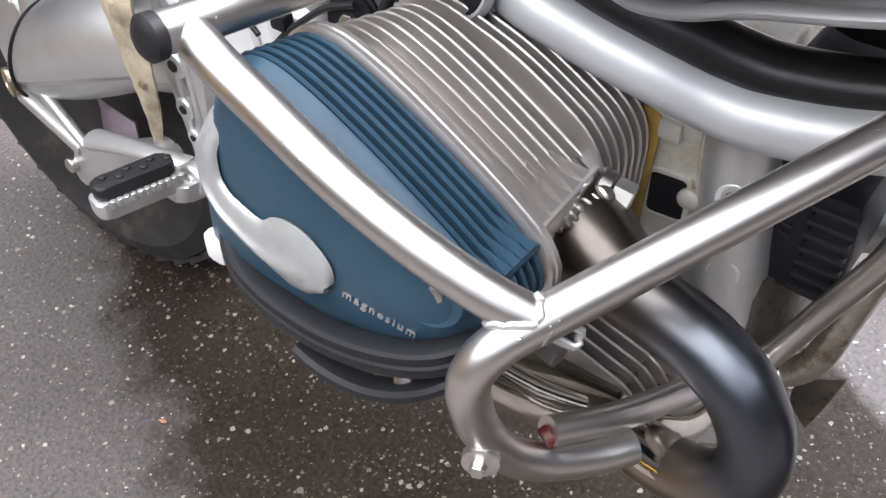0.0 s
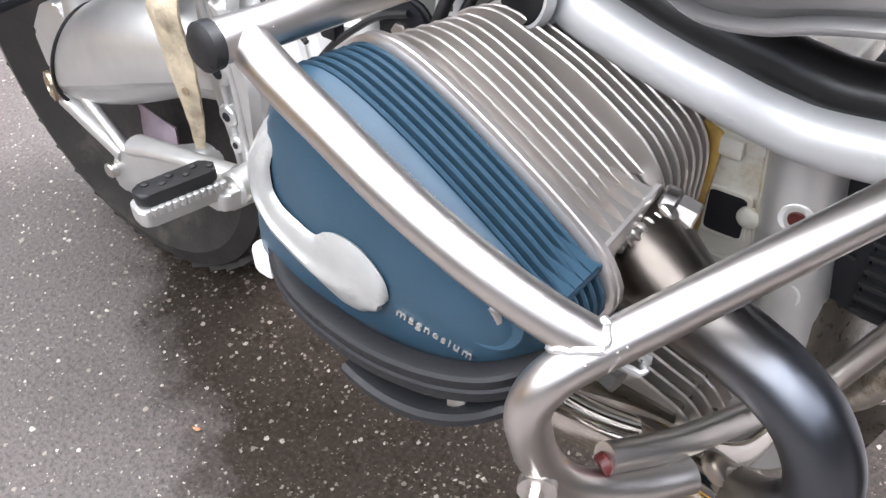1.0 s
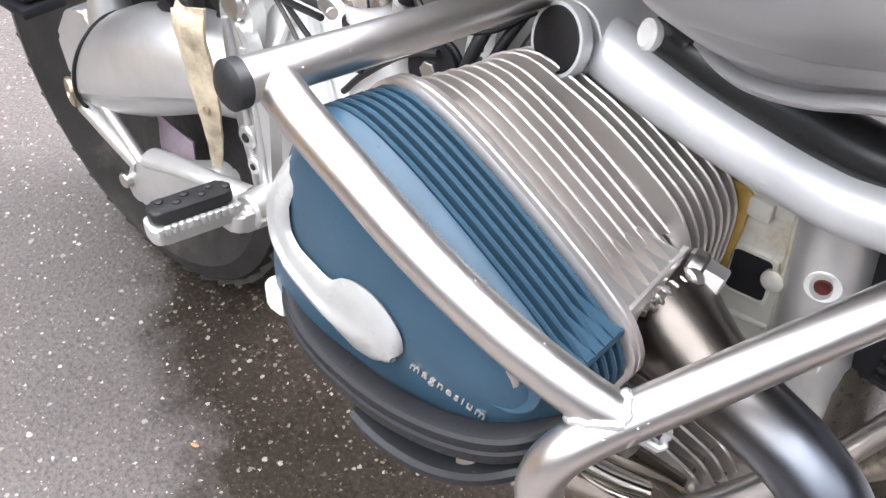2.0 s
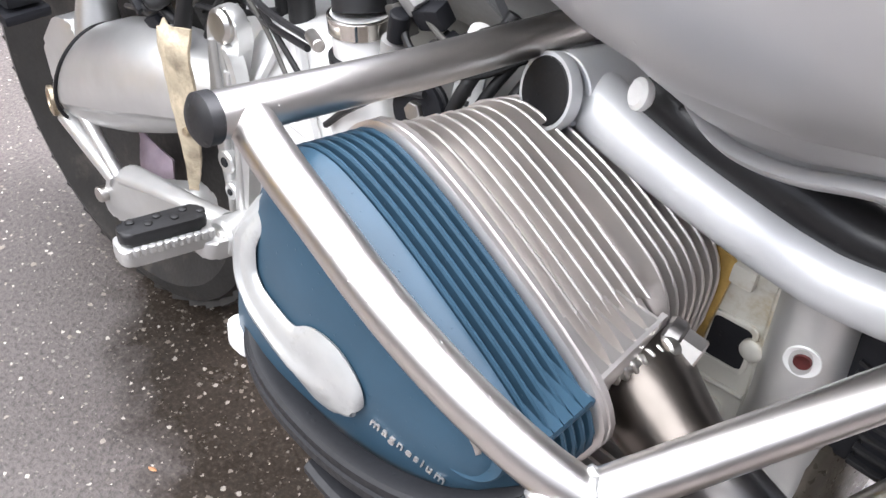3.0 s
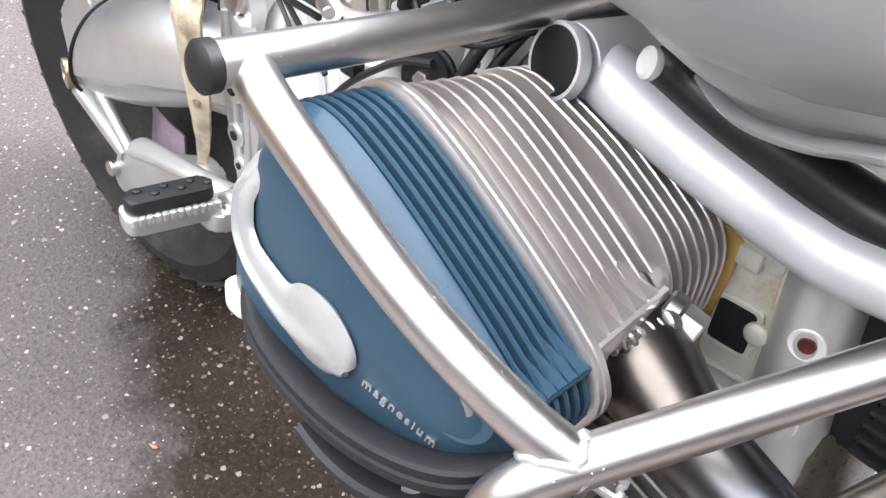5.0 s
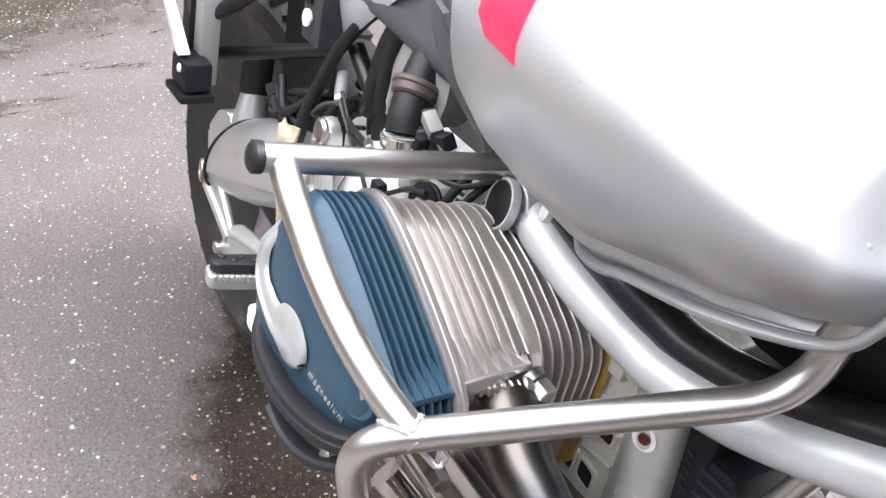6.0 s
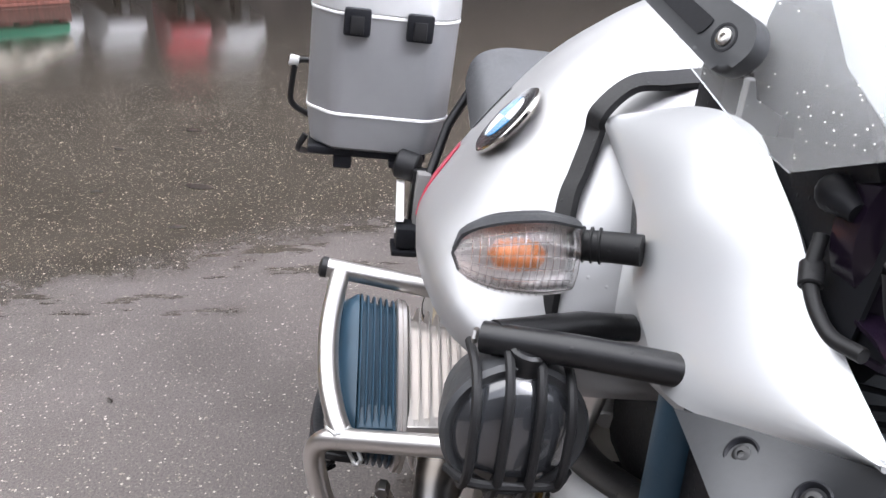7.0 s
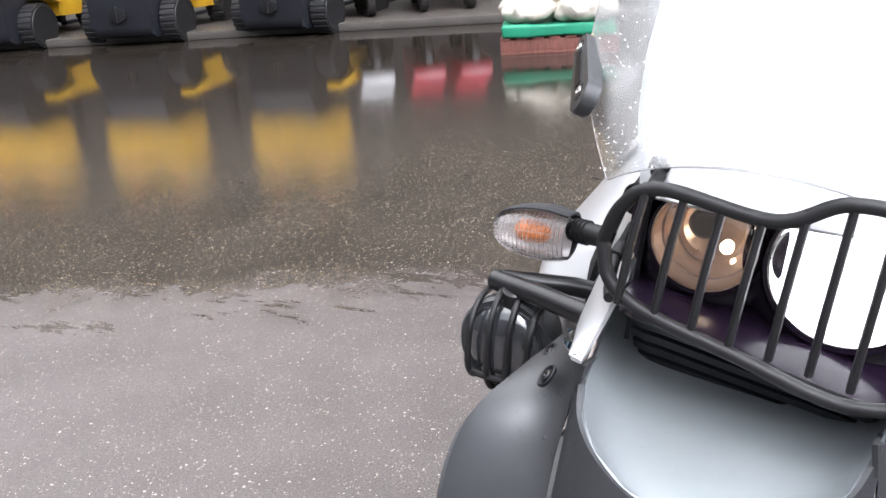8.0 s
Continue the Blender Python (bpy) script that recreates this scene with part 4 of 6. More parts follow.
def weld_seam(p, way, q, along_q):
    """The closed line on which a tube that ends at p, coming along way, meets a tube of the same size."""
    way, along_q = Vector(way).normalized(), Vector(along_q).normalized()
    u = way.cross(along_q).normalized()
    v = way.cross(u)
    out = []
    for i in range(49):
        a = 2 * math.pi * i / 48
        rim = Vector(p) - way * 0.06 + (u * math.cos(a) + v * math.sin(a)) * R
        step = 0.0
        while step < 0.08:
            w = rim + way * step
            if (w - Vector(q)).cross(along_q).length < R * 0.97:
                break
            step += 0.0008
        lump = 0.0007 * math.sin(11 * a) + 0.0005 * math.sin(17 * a + 1)
        out.append(rim + way * (step + lump))
    return out


part("weld_bead", sweep(weld_seam(diag[-1], diag[-1] - diag[-6], (0.219, -0.388, 0.642), (0.155, 0.240, 0.100)), 0.0024, 8), M["alu_cast"], crash)
part("end_cap", lathe([(0.009, 0), (R + 0.0012, 0.001), (R + 0.0012, 0.008), (R - 0.002, 0.0105), (0.004, 0.0115)], 24, along((0.017, -0.379, 0.7555), (0.012, -0.43, 0.7605))), M["rubber"], crash, "black rubber end cap")
part("lower_tube", sweep(bends([(0.240, -0.325, 0.537), (0.262, -0.28, 0.520), (0.286, -0.165, 0.465), (0.302, -0.105, 0.438), (0.330, -0.10, 0.510), (0.351, -0.10, 0.560), (0.376, -0.10, 0.630), (0.400, -0.10, 0.715)], 0.05), 0.0100, 16), M["steel"], crash)
part("red_plug", rod((0.2425, -0.323, 0.5347), (0.2395, -0.329, 0.532), 0.0075, 14), M["red_plug"], crash, "red painted tube plug")
part("clamp_eye", lathe([(0.006, 0), (0.011, 0.001), (0.011, 0.008), (0.006, 0.009)], 20, along((0.226, -0.374, 0.558), (0.24, -0.40, 0.56))), M["steel"], crash)
part("clamp_bolt", hexnut((0.227, -0.376, 0.558), (0.232, -0.388, 0.559), 0.005), M["bolt"], crash)

# --- front frame tube with its end cap, and the hose above it
ftube = [(0.066, -0.132, 0.703), (0.105, -0.146, 0.704), (0.150, -0.145, 0.695), (0.190, -0.141, 0.685), (0.225, -0.131, 0.673), (0.262, -0.126, 0.669), (0.330, -0.122, 0.681), (0.420, -0.112, 0.714), (0.50, -0.10, 0.75)]
ftube = [(x, y, z - 0.006 * min(1, i / 2)) for i, (x, y, z) in enumerate(ftube)]
tube = part("frame_tube", sweep(curve(ftube), [0.0215, 0.0205, 0.0200, 0.0205, 0.0215, 0.0225, 0.023], 28), M["silver_tube"], moto, "thick silver painted frame tube")
CAPM = along((0.0600, -0.166, 0.7115), (0.046, -0.215, 0.724))
part("cross_tube", rod((0.0622, -0.1550, 0.7090), (0.080, -0.02, 0.690), 0.0242, 28, 0.001), M["silver_tube"], tube)
part("end_disc", lathe([(0.012, -0.004), (0.0222, -0.004), (0.0222, 0.0020), (0.0208, 0.0034), (0.006, 0.0042)], 36, CAPM), M["rubber"], tube, "black plastic tube cap")
part("end_ring", lathe([(0.0222, -0.006), (0.0245, -0.006), (0.0248, 0.0), (0.0242, 0.0025), (0.0225, 0.0025)], 36, CAPM), M["silver_tube"], tube)
part("black_hose", sweep(curve([(p[0] + 0.006, p[1] + 0.014, p[2] + 0.026) for p in ftube[1:]]), 0.0195, 20), M["black_metal"], moto, "black hose along the frame tube")
part("hose_band", rod((0.262, -0.075, 0.735), (0.290, -0.085, 0.728), 0.012, 16), M["alu_cast"], moto, "cast pipe fitting")
part("white_bolt", lathe([(0.008, 0), (0.0095, 0.002), (0.0095, 0.006), (0.007, 0.008)], 18, along((0.128, -0.170, 0.742), (0.11, -0.20, 0.752))), M["white_plastic"], moto, "white plastic bolt cap")

# --- engine block and front cover
block = part("crankcase", box(-0.16, 0.226, -0.0985, 0.098, 0.452, 0.630, 0.006, 3), M["bare_cast"], moto, "pale cream engine casing with stains")


def pocket(x0, x1, z0, z1, lean):
    """A black plate that paints the shade of an opening in the casing, with a raised rim round it."""
    out = rounded([(x0 - 0.0035, z0 - 0.003), (x1 + 0.0035, z0 - 0.003 + lean), (x1 + 0.0035, z1 + 0.004 + lean), (x0 - 0.0035, z1 + 0.003)], 0.006)
    hole = rounded([(x0, z0), (x1, z0 + lean), (x1, z1 + lean), (x0, z1)], 0.005)
    a, b = resample(out, 40), resample(hole, 40)
    rings = [[(x, y, z) for x, z in lp] for lp, y in ((a, -0.0975), (a, -0.1010), (inset(a, 0.001), -0.1016), (b, -0.1016), (b, -0.0990))]
    rim = part("pocket_rim", loft(rings, cap=False), M["bare_cast"], block, angle=30)
    part("pocket", prism(hole, 0.0015, at_y(-0.0990)), M["plastic"], rim, "black plate that paints the shade of a pocket")


pocket(0.184, 0.214, 0.534, 0.572, 0.002)
pocket(0.188, 0.208, 0.478, 0.499, -0.004)
pocket(0.168, 0.180, 0.476, 0.500, 0.0)
part("case_tab", lathe([(0.004, 0), (0.0085, 0.001), (0.0085, 0.005), (0.006, 0.007), (0.002, 0.0072)], 20, along((0.2165, -0.0985, 0.560), (0.2165, -0.13, 0.562))), M["bare_cast"], block)
part("case_step", prism(rounded([(0.172, 0.612), (0.218, 0.612), (0.2165, 0.637), (0.172, 0.637)], 0.004), 0.006, at_y(-0.1005), 0.0015), M["bare_cast"], block)
part("case_foot", box(0.186, 0.204, -0.108, -0.098, 0.606, 0.622, 0.003), M["bare_cast"], block)
for x0, z0, x1, z1 in ((0.2165, 0.632, 0.2300, 0.46), (0.183, 0.512, 0.222, 0.516)):
    part("case_rib", sweep([(x0, -0.0995, z0), (x1, -0.0995, z1)], 0.0022, 8), M["bare_cast"], block)
COL = along((0.2660, -0.083, 0.33), (0.2385, -0.083, 0.640))
fcov = part("front_cover", lathe([(0.036, 0.0), (0.037, 0.07), (0.034, 0.14), (0.0300, 0.20), (0.0280, 0.29), (0.0270, 0.305), (0.022, 0.313)], 44, COL), M["alu_cast"], moto, "silver rounded engine front column")
part("column_flange", prism(rounded([(0.256, 0.640), (0.264, 0.640), (0.286, 0.44), (0.276, 0.44)], 0.002), 0.006, at_y(-0.089), 0.0015), M["alu_bright"], fcov)
part("lower_casting", loft([[(x, y, z) for x, y in rounded([(0.205, -0.09 - k), (0.280 + k, -0.10 - k), (0.300 + k, -0.05), (0.300 + k, 0.05), (0.280, 0.10), (0.205, 0.09)], 0.02, 4)] for z, k in ((0.33, 0.004), (0.43, 0.012), (0.49, 0.004), (0.505, 0.0))]), M["oily"], fcov)
part("column_back", box(0.240, 0.300, -0.082, 0.075, 0.50, 0.645, 0.004), M["plastic"], fcov, "black plastic cover behind the column")
for i in range(5):
    part("cover_slot", moved(box(-0.0045, 0.0045, -0.0018, 0.0018, -0.0016, 0.0016, 0.0008), Matrix.Translation((0.2815 + 0.001 * i, -0.0832, 0.584 - 0.0085 * i)) @ pose(0, 0, 0, 0, 14, 0)), M["black_metal"], fcov)
for x, z in ((0.2510, 0.5825), (0.2570, 0.5150)):
    q, way = (x, -0.1110, z), (x + 0.008, -0.15, z)
    pd = part("plug_dish", lathe([(0.0120, -0.002), (0.0125, 0.0002), (0.0118, 0.0006), (0.0085, -0.0010), (0.004, -0.0016)], 28, along(q, way)), M["alu_bright"], fcov)
    part("red_plug", lathe([(0.003, -0.0015), (0.0062, -0.0010), (0.0056, 0.0012), (0.0030, 0.0004)], 16, along(q, way)), M["red_plug"], pd, "dull red sealing plug")
part("gold_bracket", prism(rounded([(0.164, 0.47), (0.181, 0.49), (0.184, 0.560), (0.189, 0.622), (0.170, 0.628)], 0.006), 0.004, at_y(-0.1045), 0.001), M["gold"], moto, "yellow passivated bracket")
grill = part("oil_cooler", box(0.300, 0.330, -0.085, 0.085, 0.50, 0.595, 0.006), M["plastic"], moto, "black oil cooler")
for i in range(7):
    part("slat", box(0.298, 0.332, -0.089, -0.08, 0.506 + i * 0.0125, 0.511 + i * 0.0125, 0.002), M["rubber"], grill)
sump = part("sump", box(-0.15, 0.235, -0.092, 0.092, 0.22, 0.455, 0.02, 3), M["oily"], moto, "dark oily engine sump")
for i in range(7):
    fy = -0.209 + 0.0118 * i
    poly = rounded([(0.110, 0.486), (0.185, 0.482), (0.236 + 0.002 * i, 0.466), (0.256 + 0.001 * i, 0.448), (0.240, 0.440), (0.110, 0.440)], 0.006, 3)
    part("sump_fin", prism(poly, 0.0026, at_y(fy), 0.0006, 1), M["alu_fin"], sump)
part("fin_floor", box(0.110, 0.236, -0.214, -0.092, 0.440, 0.462, 0.004), M["oily"], sump)
# left cylinder
left = part("left_cylinder", loft([[(x, -y, z) for x, y, z in loop_y(inset(COVER, 0.01), yy)] for yy in (-0.10, -0.29)]), M["alu_fin"], moto)
part("left_cover", loft([[(x, -y, z) for x, y, z in loop_y(inset(COVER, d), yy)] for yy, d in ((-0.29, 0.0), (-0.34, 0.0), (-0.36, 0.02), (-0.372, 0.06))]), M["blue"], left)

# --- tank
SEC = [(0.0, 1.165), (0.06, 1.157), (0.114, 1.132), (0.173, 1.087), (0.225, 1.025), (0.268, 0.960), (0.296, 0.905), (0.287, 0.850), (0.262, 0.808), (0.223, 0.781), (0.16, 0.752)]
STATION = [(-0.16, 0.38, 0.92, 0.84), (-0.09, 0.52, 0.97, 0.82), (0.00, 0.74, 1.055, 0.80), (0.06, 0.875, 1.11, 0.785), (0.12, 0.955, 1.145, 0.778), (0.18, 0.995, 1.165, 0.775),
           (0.24, 1.01, 1.155, 0.782), (0.30, 1.005, 1.125, 0.800), (0.35, 0.985, 1.080, 0.814), (0.395, 0.945, 1.030, 0.830), (0.420, 0.89, 0.985, 0.842), (0.434, 0.82, 0.960, 0.854), (0.4405, 0.70, 0.945, 0.868)]


def tank_loop(x, sy, top, low):
    half = []
    for y, z in SEC:
        zz = low + (z - 0.772) / (1.165 - 0.772) * (top - low)
        half.append((x, y * sy, zz))
    fine = curve(half, 4)
    right = [(p.x, -p.y, p.z) for p in fine]
    return right + [(x, -y, z) for _, y, z in reversed(right[1:])]


tank = part("fuel_tank", loft([tank_loop(*s) for s in [(*[a + (b - a) * k / 3 for a, b in zip(s, t)],) for s, t in zip(STATION, STATION[1:]) for k in range(3)] + [STATION[-1]]]), M["silver_paint"], moto, "silver painted fuel tank", angle=60)


def tank_skin(x, f):
    """A place on the tank's right flank: x along, f from 0 at the crown to 1 at the lower edge, and its normal."""
    def place(x, f):
        for s, t in zip(STATION, STATION[1:]):
            if s[0] <= x <= t[0]:
                k = (x - s[0]) / (t[0] - s[0])
                st = [a + (b - a) * k for a, b in zip(s, t)]
        lp = tank_loop(*st)[:41]
        q = f * 40
        i = min(int(q), 39)
        return Vector(lp[i]).lerp(Vector(lp[i + 1]), q - i)
    p = place(x, f)
    nrm = (place(x + 0.005, f) - place(x - 0.005, f)).cross(place(x, min(1, f + 0.01)) - place(x, f - 0.01)).normalized()
    if nrm.y > 0:
        nrm = -nrm
    return p, nrm


def skin_strip(pairs, width, lift=0.0015):
    rows = []
    for x0, f0, x1, f1 in pairs:
        row = []
        for k in range(9):
            p, nr = tank_skin(x0 + (x1 - x0) * k / 8, f0 + (f1 - f0) * k / 8)
            row.append(p + nr * lift)
        rows.append(row)
    return shell(rows, width)


part("red_stripe", skin_strip([(0.112, 0.485, 0.160, 0.480), (0.104, 0.525, 0.168, 0.520), (0.108, 0.560, 0.175, 0.560), (0.118, 0.585, 0.180, 0.590), (0.140, 0.605, 0.186, 0.612)], 0.0008), M["red"], tank, "red adhesive tank stripe")
part("dark_stripe", skin_strip([(0.118, 0.455, 0.140, 0.452), (0.126, 0.42, 0.146, 0.418), (0.134, 0.38, 0.152, 0.378)], 0.0008), M["seat"], tank)
# round badge
bp, bn = tank_skin(0.246, 0.395)
B = basis(bp + bn * 0.004, (1, 0, 0.15), bn + Vector((-0.22, 0, 0)))
badge = part("badge", lathe([(0.036, -0.006), (0.041, -0.002), (0.041, 0.001), (0.0395, 0.0022), (0.030, 0.0030)], 48, B), M["chrome"], tank, "round enamel tank badge")
part("ring", lathe([(0.0385, 0.0018), (0.0385, 0.0030), (0.0260, 0.0040), (0.0255, 0.0030)], 48, B), M["badge_black"], badge)
for q in range(4):
    bm = prism([(0, 0)] + [(0.0250 * math.cos(radians(90 * q + a * 7.5)), 0.0250 * math.sin(radians(90 * q + a * 7.5))) for a in range(13)], 0.0012, B @ Matrix.Translation((0, 0, 0.0040)))
    part("quarter", bm, M["badge_blue"] if q % 2 else M["badge_white"], badge)

# strap over the front of the tank
strap = curve([(0.312, -0.06, 1.098), (0.319, -0.105, 1.092), (0.326, -0.140, 1.086), (0.337, -0.166, 1.064), (0.338, -0.168, 1.046), (0.359, -0.181, 1.015), (0.374, -0.190, 0.996), (0.408, -0.200, 0.953), (0.424, -0.205, 0.915), (0.434, -0.203, 0.885)], 6)
rows = []
for i, p in enumerate(strap):
    t = (strap[min(i + 1, len(strap) - 1)] - strap[max(i - 1, 0)]).normalized()
    nrm = Vector((0.42, -0.80, 0.42)).normalized()
    sd = t.cross(nrm).normalized()
    nrm = sd.cross(t)
    rows.append([p + sd * (0.011 * k / 2) + nrm * (0.006 if abs(k) < 2 else 0.001) for k in (-2, -1.6, 0, 1.6, 2)])
part("strap", shell(rows, 0.004), M["rubber"], tank, "black rubber tank strap")
# rolled lip along the lower edge
lip = curve([(0.150, -0.160, 0.742), (0.172, -0.175, 0.744), (0.200, -0.194, 0.751), (0.236, -0.213, 0.766), (0.272, -0.227, 0.785), (0.345, -0.236, 0.808), (0.413, -0.231, 0.835), (0.434, -0.229, 0.858), (0.440, -0.226, 0.885)], 6)
skirt = []
for q in [p for p in lip if p.x < 0.405]:
    a = tank_skin(q.x, 0.86)[0]
    b = q + Vector((0, 0.003, 0.002))
    skirt.append([a.lerp(b, k / 6) + Vector((0, -0.006, -0.003)) * (math.sin(math.pi * k / 6) * (0.4 - 0.9 * (k > 3))) for k in range(7)])
part("tank_skirt", shell(skirt, 0.003), M["silver_paint"], tank, angle=70)
part("tank_lip", sweep(lip, [0.003, 0.0065, 0.0075, 0.0075, 0.0075, 0.0065, 0.004], 14, flat=0.6), M["silver_paint"], tank)

# --- seat and side cover
SEAT = [(-0.62, 0.15, 0.93, 0.84), (-0.45, 0.155, 0.90, 0.80), (-0.28, 0.15, 0.87, 0.765), (-0.12, 0.15, 0.89, 0.755), (0.0, 0.165, 0.93, 0.76), (0.08, 0.17, 0.96, 0.79)]
loops = []
for x, w, top, low in SEAT:
    prof = rounded([(-w, low), (w, low), (w * 0.92, top - 0.02), (w * 0.6, top), (-w * 0.6, top), (-w * 0.92, top - 0.02)], 0.03, 4)
    loops.append([(x, y, z) for y, z in prof])
part("seat", loft(loops), M["seat"], moto, "grey vinyl seat")
part("side_cover", shell(patch([(-0.42, -0.108, 0.80), (-0.150, -0.160, 0.835), (-0.30, -0.125, 0.730), (-0.375, -0.100, 0.688)], 8, (0, -0.014, 0)), 0.004), M["white_paint"], moto, "pale silver side cover")
part("cover_bolt", lathe([(0.008, 0), (0.009, 0.002), (0.006, 0.004), (0.003, 0.002)], 16, along((-0.318, -0.139, 0.770), (-0.32, -0.20, 0.78))), M["bolt"], moto)

# --- wheels and rear drive
def bike_wheel(name, x, r, w, rim_r, spokes):
    m = Matrix.Translation((x, 0, r)) @ pose(0, 0, 0, 90, 0, 0)
    t = w / 2
    wh = part(name, lathe([(rim_r, -t * 0.72), (r * 0.86, -t), (r * 0.94, -t * 0.9), (r * 0.985, -t * 0.55), (r, -t * 0.15), (r, t * 0.15), (r * 0.985, t * 0.55), (r * 0.94, t * 0.9), (r * 0.86, t), (rim_r, t * 0.72)], 64, m), M["tyre"], moto, "wet black motorcycle tyre")
    part("rim", lathe([(rim_r - 0.02, -t * 0.5), (rim_r + 0.006, -t * 0.74), (rim_r + 0.006, t * 0.74), (rim_r - 0.02, t * 0.5)], 56, m), M["chrome"], wh)
    part("hub", lathe([(0.03, -0.06), (0.055, -0.05), (0.05, 0.0), (0.055, 0.05), (0.03, 0.06)], 28, m), M["alu_cast"], wh)
    for i in range(spokes):
        a = 2 * math.pi * i / spokes
        b = a + (0.35 if i % 2 else -0.35)
        s = -0.05 if i % 4 < 2 else 0.05
        p = m @ Vector((0.05 * math.cos(a), 0.05 * math.sin(a), s))
        q = m @ Vector(((rim_r - 0.012) * math.cos(b), (rim_r - 0.012) * math.sin(b), s * 0.8))
        part("spoke", rod(p, q, 0.002, 6), M["chrome"], wh)
    # tread blocks round the shoulder
    for i in range(40):
        a = 2 * math.pi * i / 40
        for s in (-1, 1):
            g = Matrix.Translation((x, 0, r)) @ Matrix.Rotation(a, 4, 'Y') @ Matrix.Translation((0, s * t * 0.52, r * 0.985))
            part("tread_block", moved(box(-0.016, 0.016, -t * 0.30, t * 0.30, -0.006, 0.0045, 0.0), g @ pose(0, 0, 0, -s * 14, 0, s * 18)), M["tyre"], wh)
    return wh


bike_wheel("rear_wheel", -0.682, 0.318, 0.150, 0.228, 28)
bike_wheel("front_wheel", 0.945, 0.328, 0.110, 0.252, 32)

drive_loops = []
for (x, y, z, r, f) in [(-0.708, -0.112, 0.362, 0.024, 0.7), (-0.696, -0.114, 0.366, 0.046, 0.7), (-0.664, -0.118, 0.380, 0.066, 0.7), (-0.620, -0.122, 0.402, 0.076, 0.7), (-0.570, -0.124, 0.425, 0.080, 0.7), (-0.515, -0.124, 0.446, 0.079, 0.7), (-0.460, -0.122, 0.464, 0.070, 0.72), (-0.410, -0.118, 0.476, 0.056, 0.8), (-0.30, -0.105, 0.490, 0.046, 0.9)]:
    drive_loops.append([(x + 0.30 * r * math.sin(2 * math.pi * k / 40), y + r * f * math.cos(2 * math.pi * k / 40) * (0.87 if 22 < k < 38 else 1.0), z + r * math.sin(2 * math.pi * k / 40)) for k in range(40)])
drive = part("final_drive", loft(drive_loops), M["alu_cast"], moto, "silver cast final drive housing with a brassy plug", angle=17)
part("drive_plug", lathe([(0.017, 0), (0.019, 0.002), (0.019, 0.007), (0.013, 0.009), (0.012, 0.005), (0.004, 0.005)], 28, along((-0.680, -0.156, 0.352), (-0.71, -0.25, 0.350))), M["brass"], drive, "brassy drain plug")
part("drive_ring", sweep([(-0.640 + 0.024 * math.sin(k), -0.120 + 0.0525 * math.cos(k), 0.392 + 0.0745 * math.sin(k)) for k in [2 * math.pi * i / 48 for i in range(49)]], 0.0024, 8), M["rubber"], drive)
part("drive_flange", prism(rounded([(-0.735, 0.335), (-0.690, 0.335), (-0.650, 0.425), (-0.665, 0.455), (-0.705, 0.445), (-0.745, 0.395)], 0.012), 0.05, at_y(-0.105), 0.006), M["alu_cast"], drive)
part("drive_neck", lathe([(0.027, 0.0), (0.026, 0.02), (0.020, 0.055), (0.019, 0.06)], 20, along((-0.640, -0.108, 0.440), (-0.655, -0.095, 0.520))), M["alu_cast"], drive)
part("drive_boot", rod((-0.652, -0.10, 0.492), (-0.668, -0.09, 0.550), 0.024, 20), M["rubber"], drive)
part("torque_arm", sweep([(-0.640, -0.150, 0.345), (-0.585, -0.152, 0.328), (-0.525, -0.155, 0.312)], 0.012, 12), M["alu_cast"], moto)
part("torque_arm_rib", sweep([(-0.600, -0.150, 0.372), (-0.560, -0.152, 0.345), (-0.520, -0.155, 0.318)], 0.008, 12), M["alu_cast"], moto)
drive.location = (0.032, 0.0, 0.012)
part("swing_plate", prism(rounded([(-0.560, 0.262), (-0.535, 0.318), (-0.46, 0.345), (-0.36, 0.395), (-0.335, 0.375), (-0.42, 0.315), (-0.53, 0.252)], 0.012), 0.022, at_y(-0.152), 0.005), M["alu_cast"], moto, "silver cast brake lever")
part("lever_eye", rod((-0.548, -0.160, 0.284), (-0.548, -0.172, 0.285), 0.010, 16), M["bolt"], moto)

# foot peg on its plate
peg = part("foot_peg", prism(rounded([(-0.302, -0.287), (-0.270, -0.293), (-0.247, -0.210), (-0.279, -0.202)], 0.010), 0.016, Matrix.Translation((0, 0, 0.426)), 0.002), M["alu_cast"], moto, "silver serrated foot peg with a black rubber pad")
pad = part("rubber_pad", prism(rounded([(-0.298, -0.284), (-0.275, -0.288), (-0.253, -0.212), (-0.277, -0.206)], 0.009), 0.014, Matrix.Translation((0, 0, 0.443)), 0.004, 3), M["rubber"], peg, "worn black rubber pad")
for i in range(12):
    k = (i + 0.5) / 12
    part("tooth", rod((-0.270 + 0.023 * k, -0.290 + 0.080 * k, 0.430), (-0.270 + 0.023 * k, -0.290 + 0.080 * k, 0.4385), 0.0032, 8), M["alu_cast"], peg)
    if i % 2:
        part("stud", lathe([(0.0042, 0), (0.0042, 0.0016), (0.003, 0.0024)], 10, Matrix.Translation((-0.292 + 0.020 * k + 0.008 * (i % 4 > 1), -0.280 + 0.070 * k, 0.4497))), M["rubber"], pad)
part("peg_link", prism(rounded([(-0.282, -0.222), (-0.244, -0.222), (-0.232, -0.175), (-0.270, -0.170)], 0.010), 0.020, Matrix.Translation((0, 0, 0.414)), 0.004), M["alu_cast"], peg)
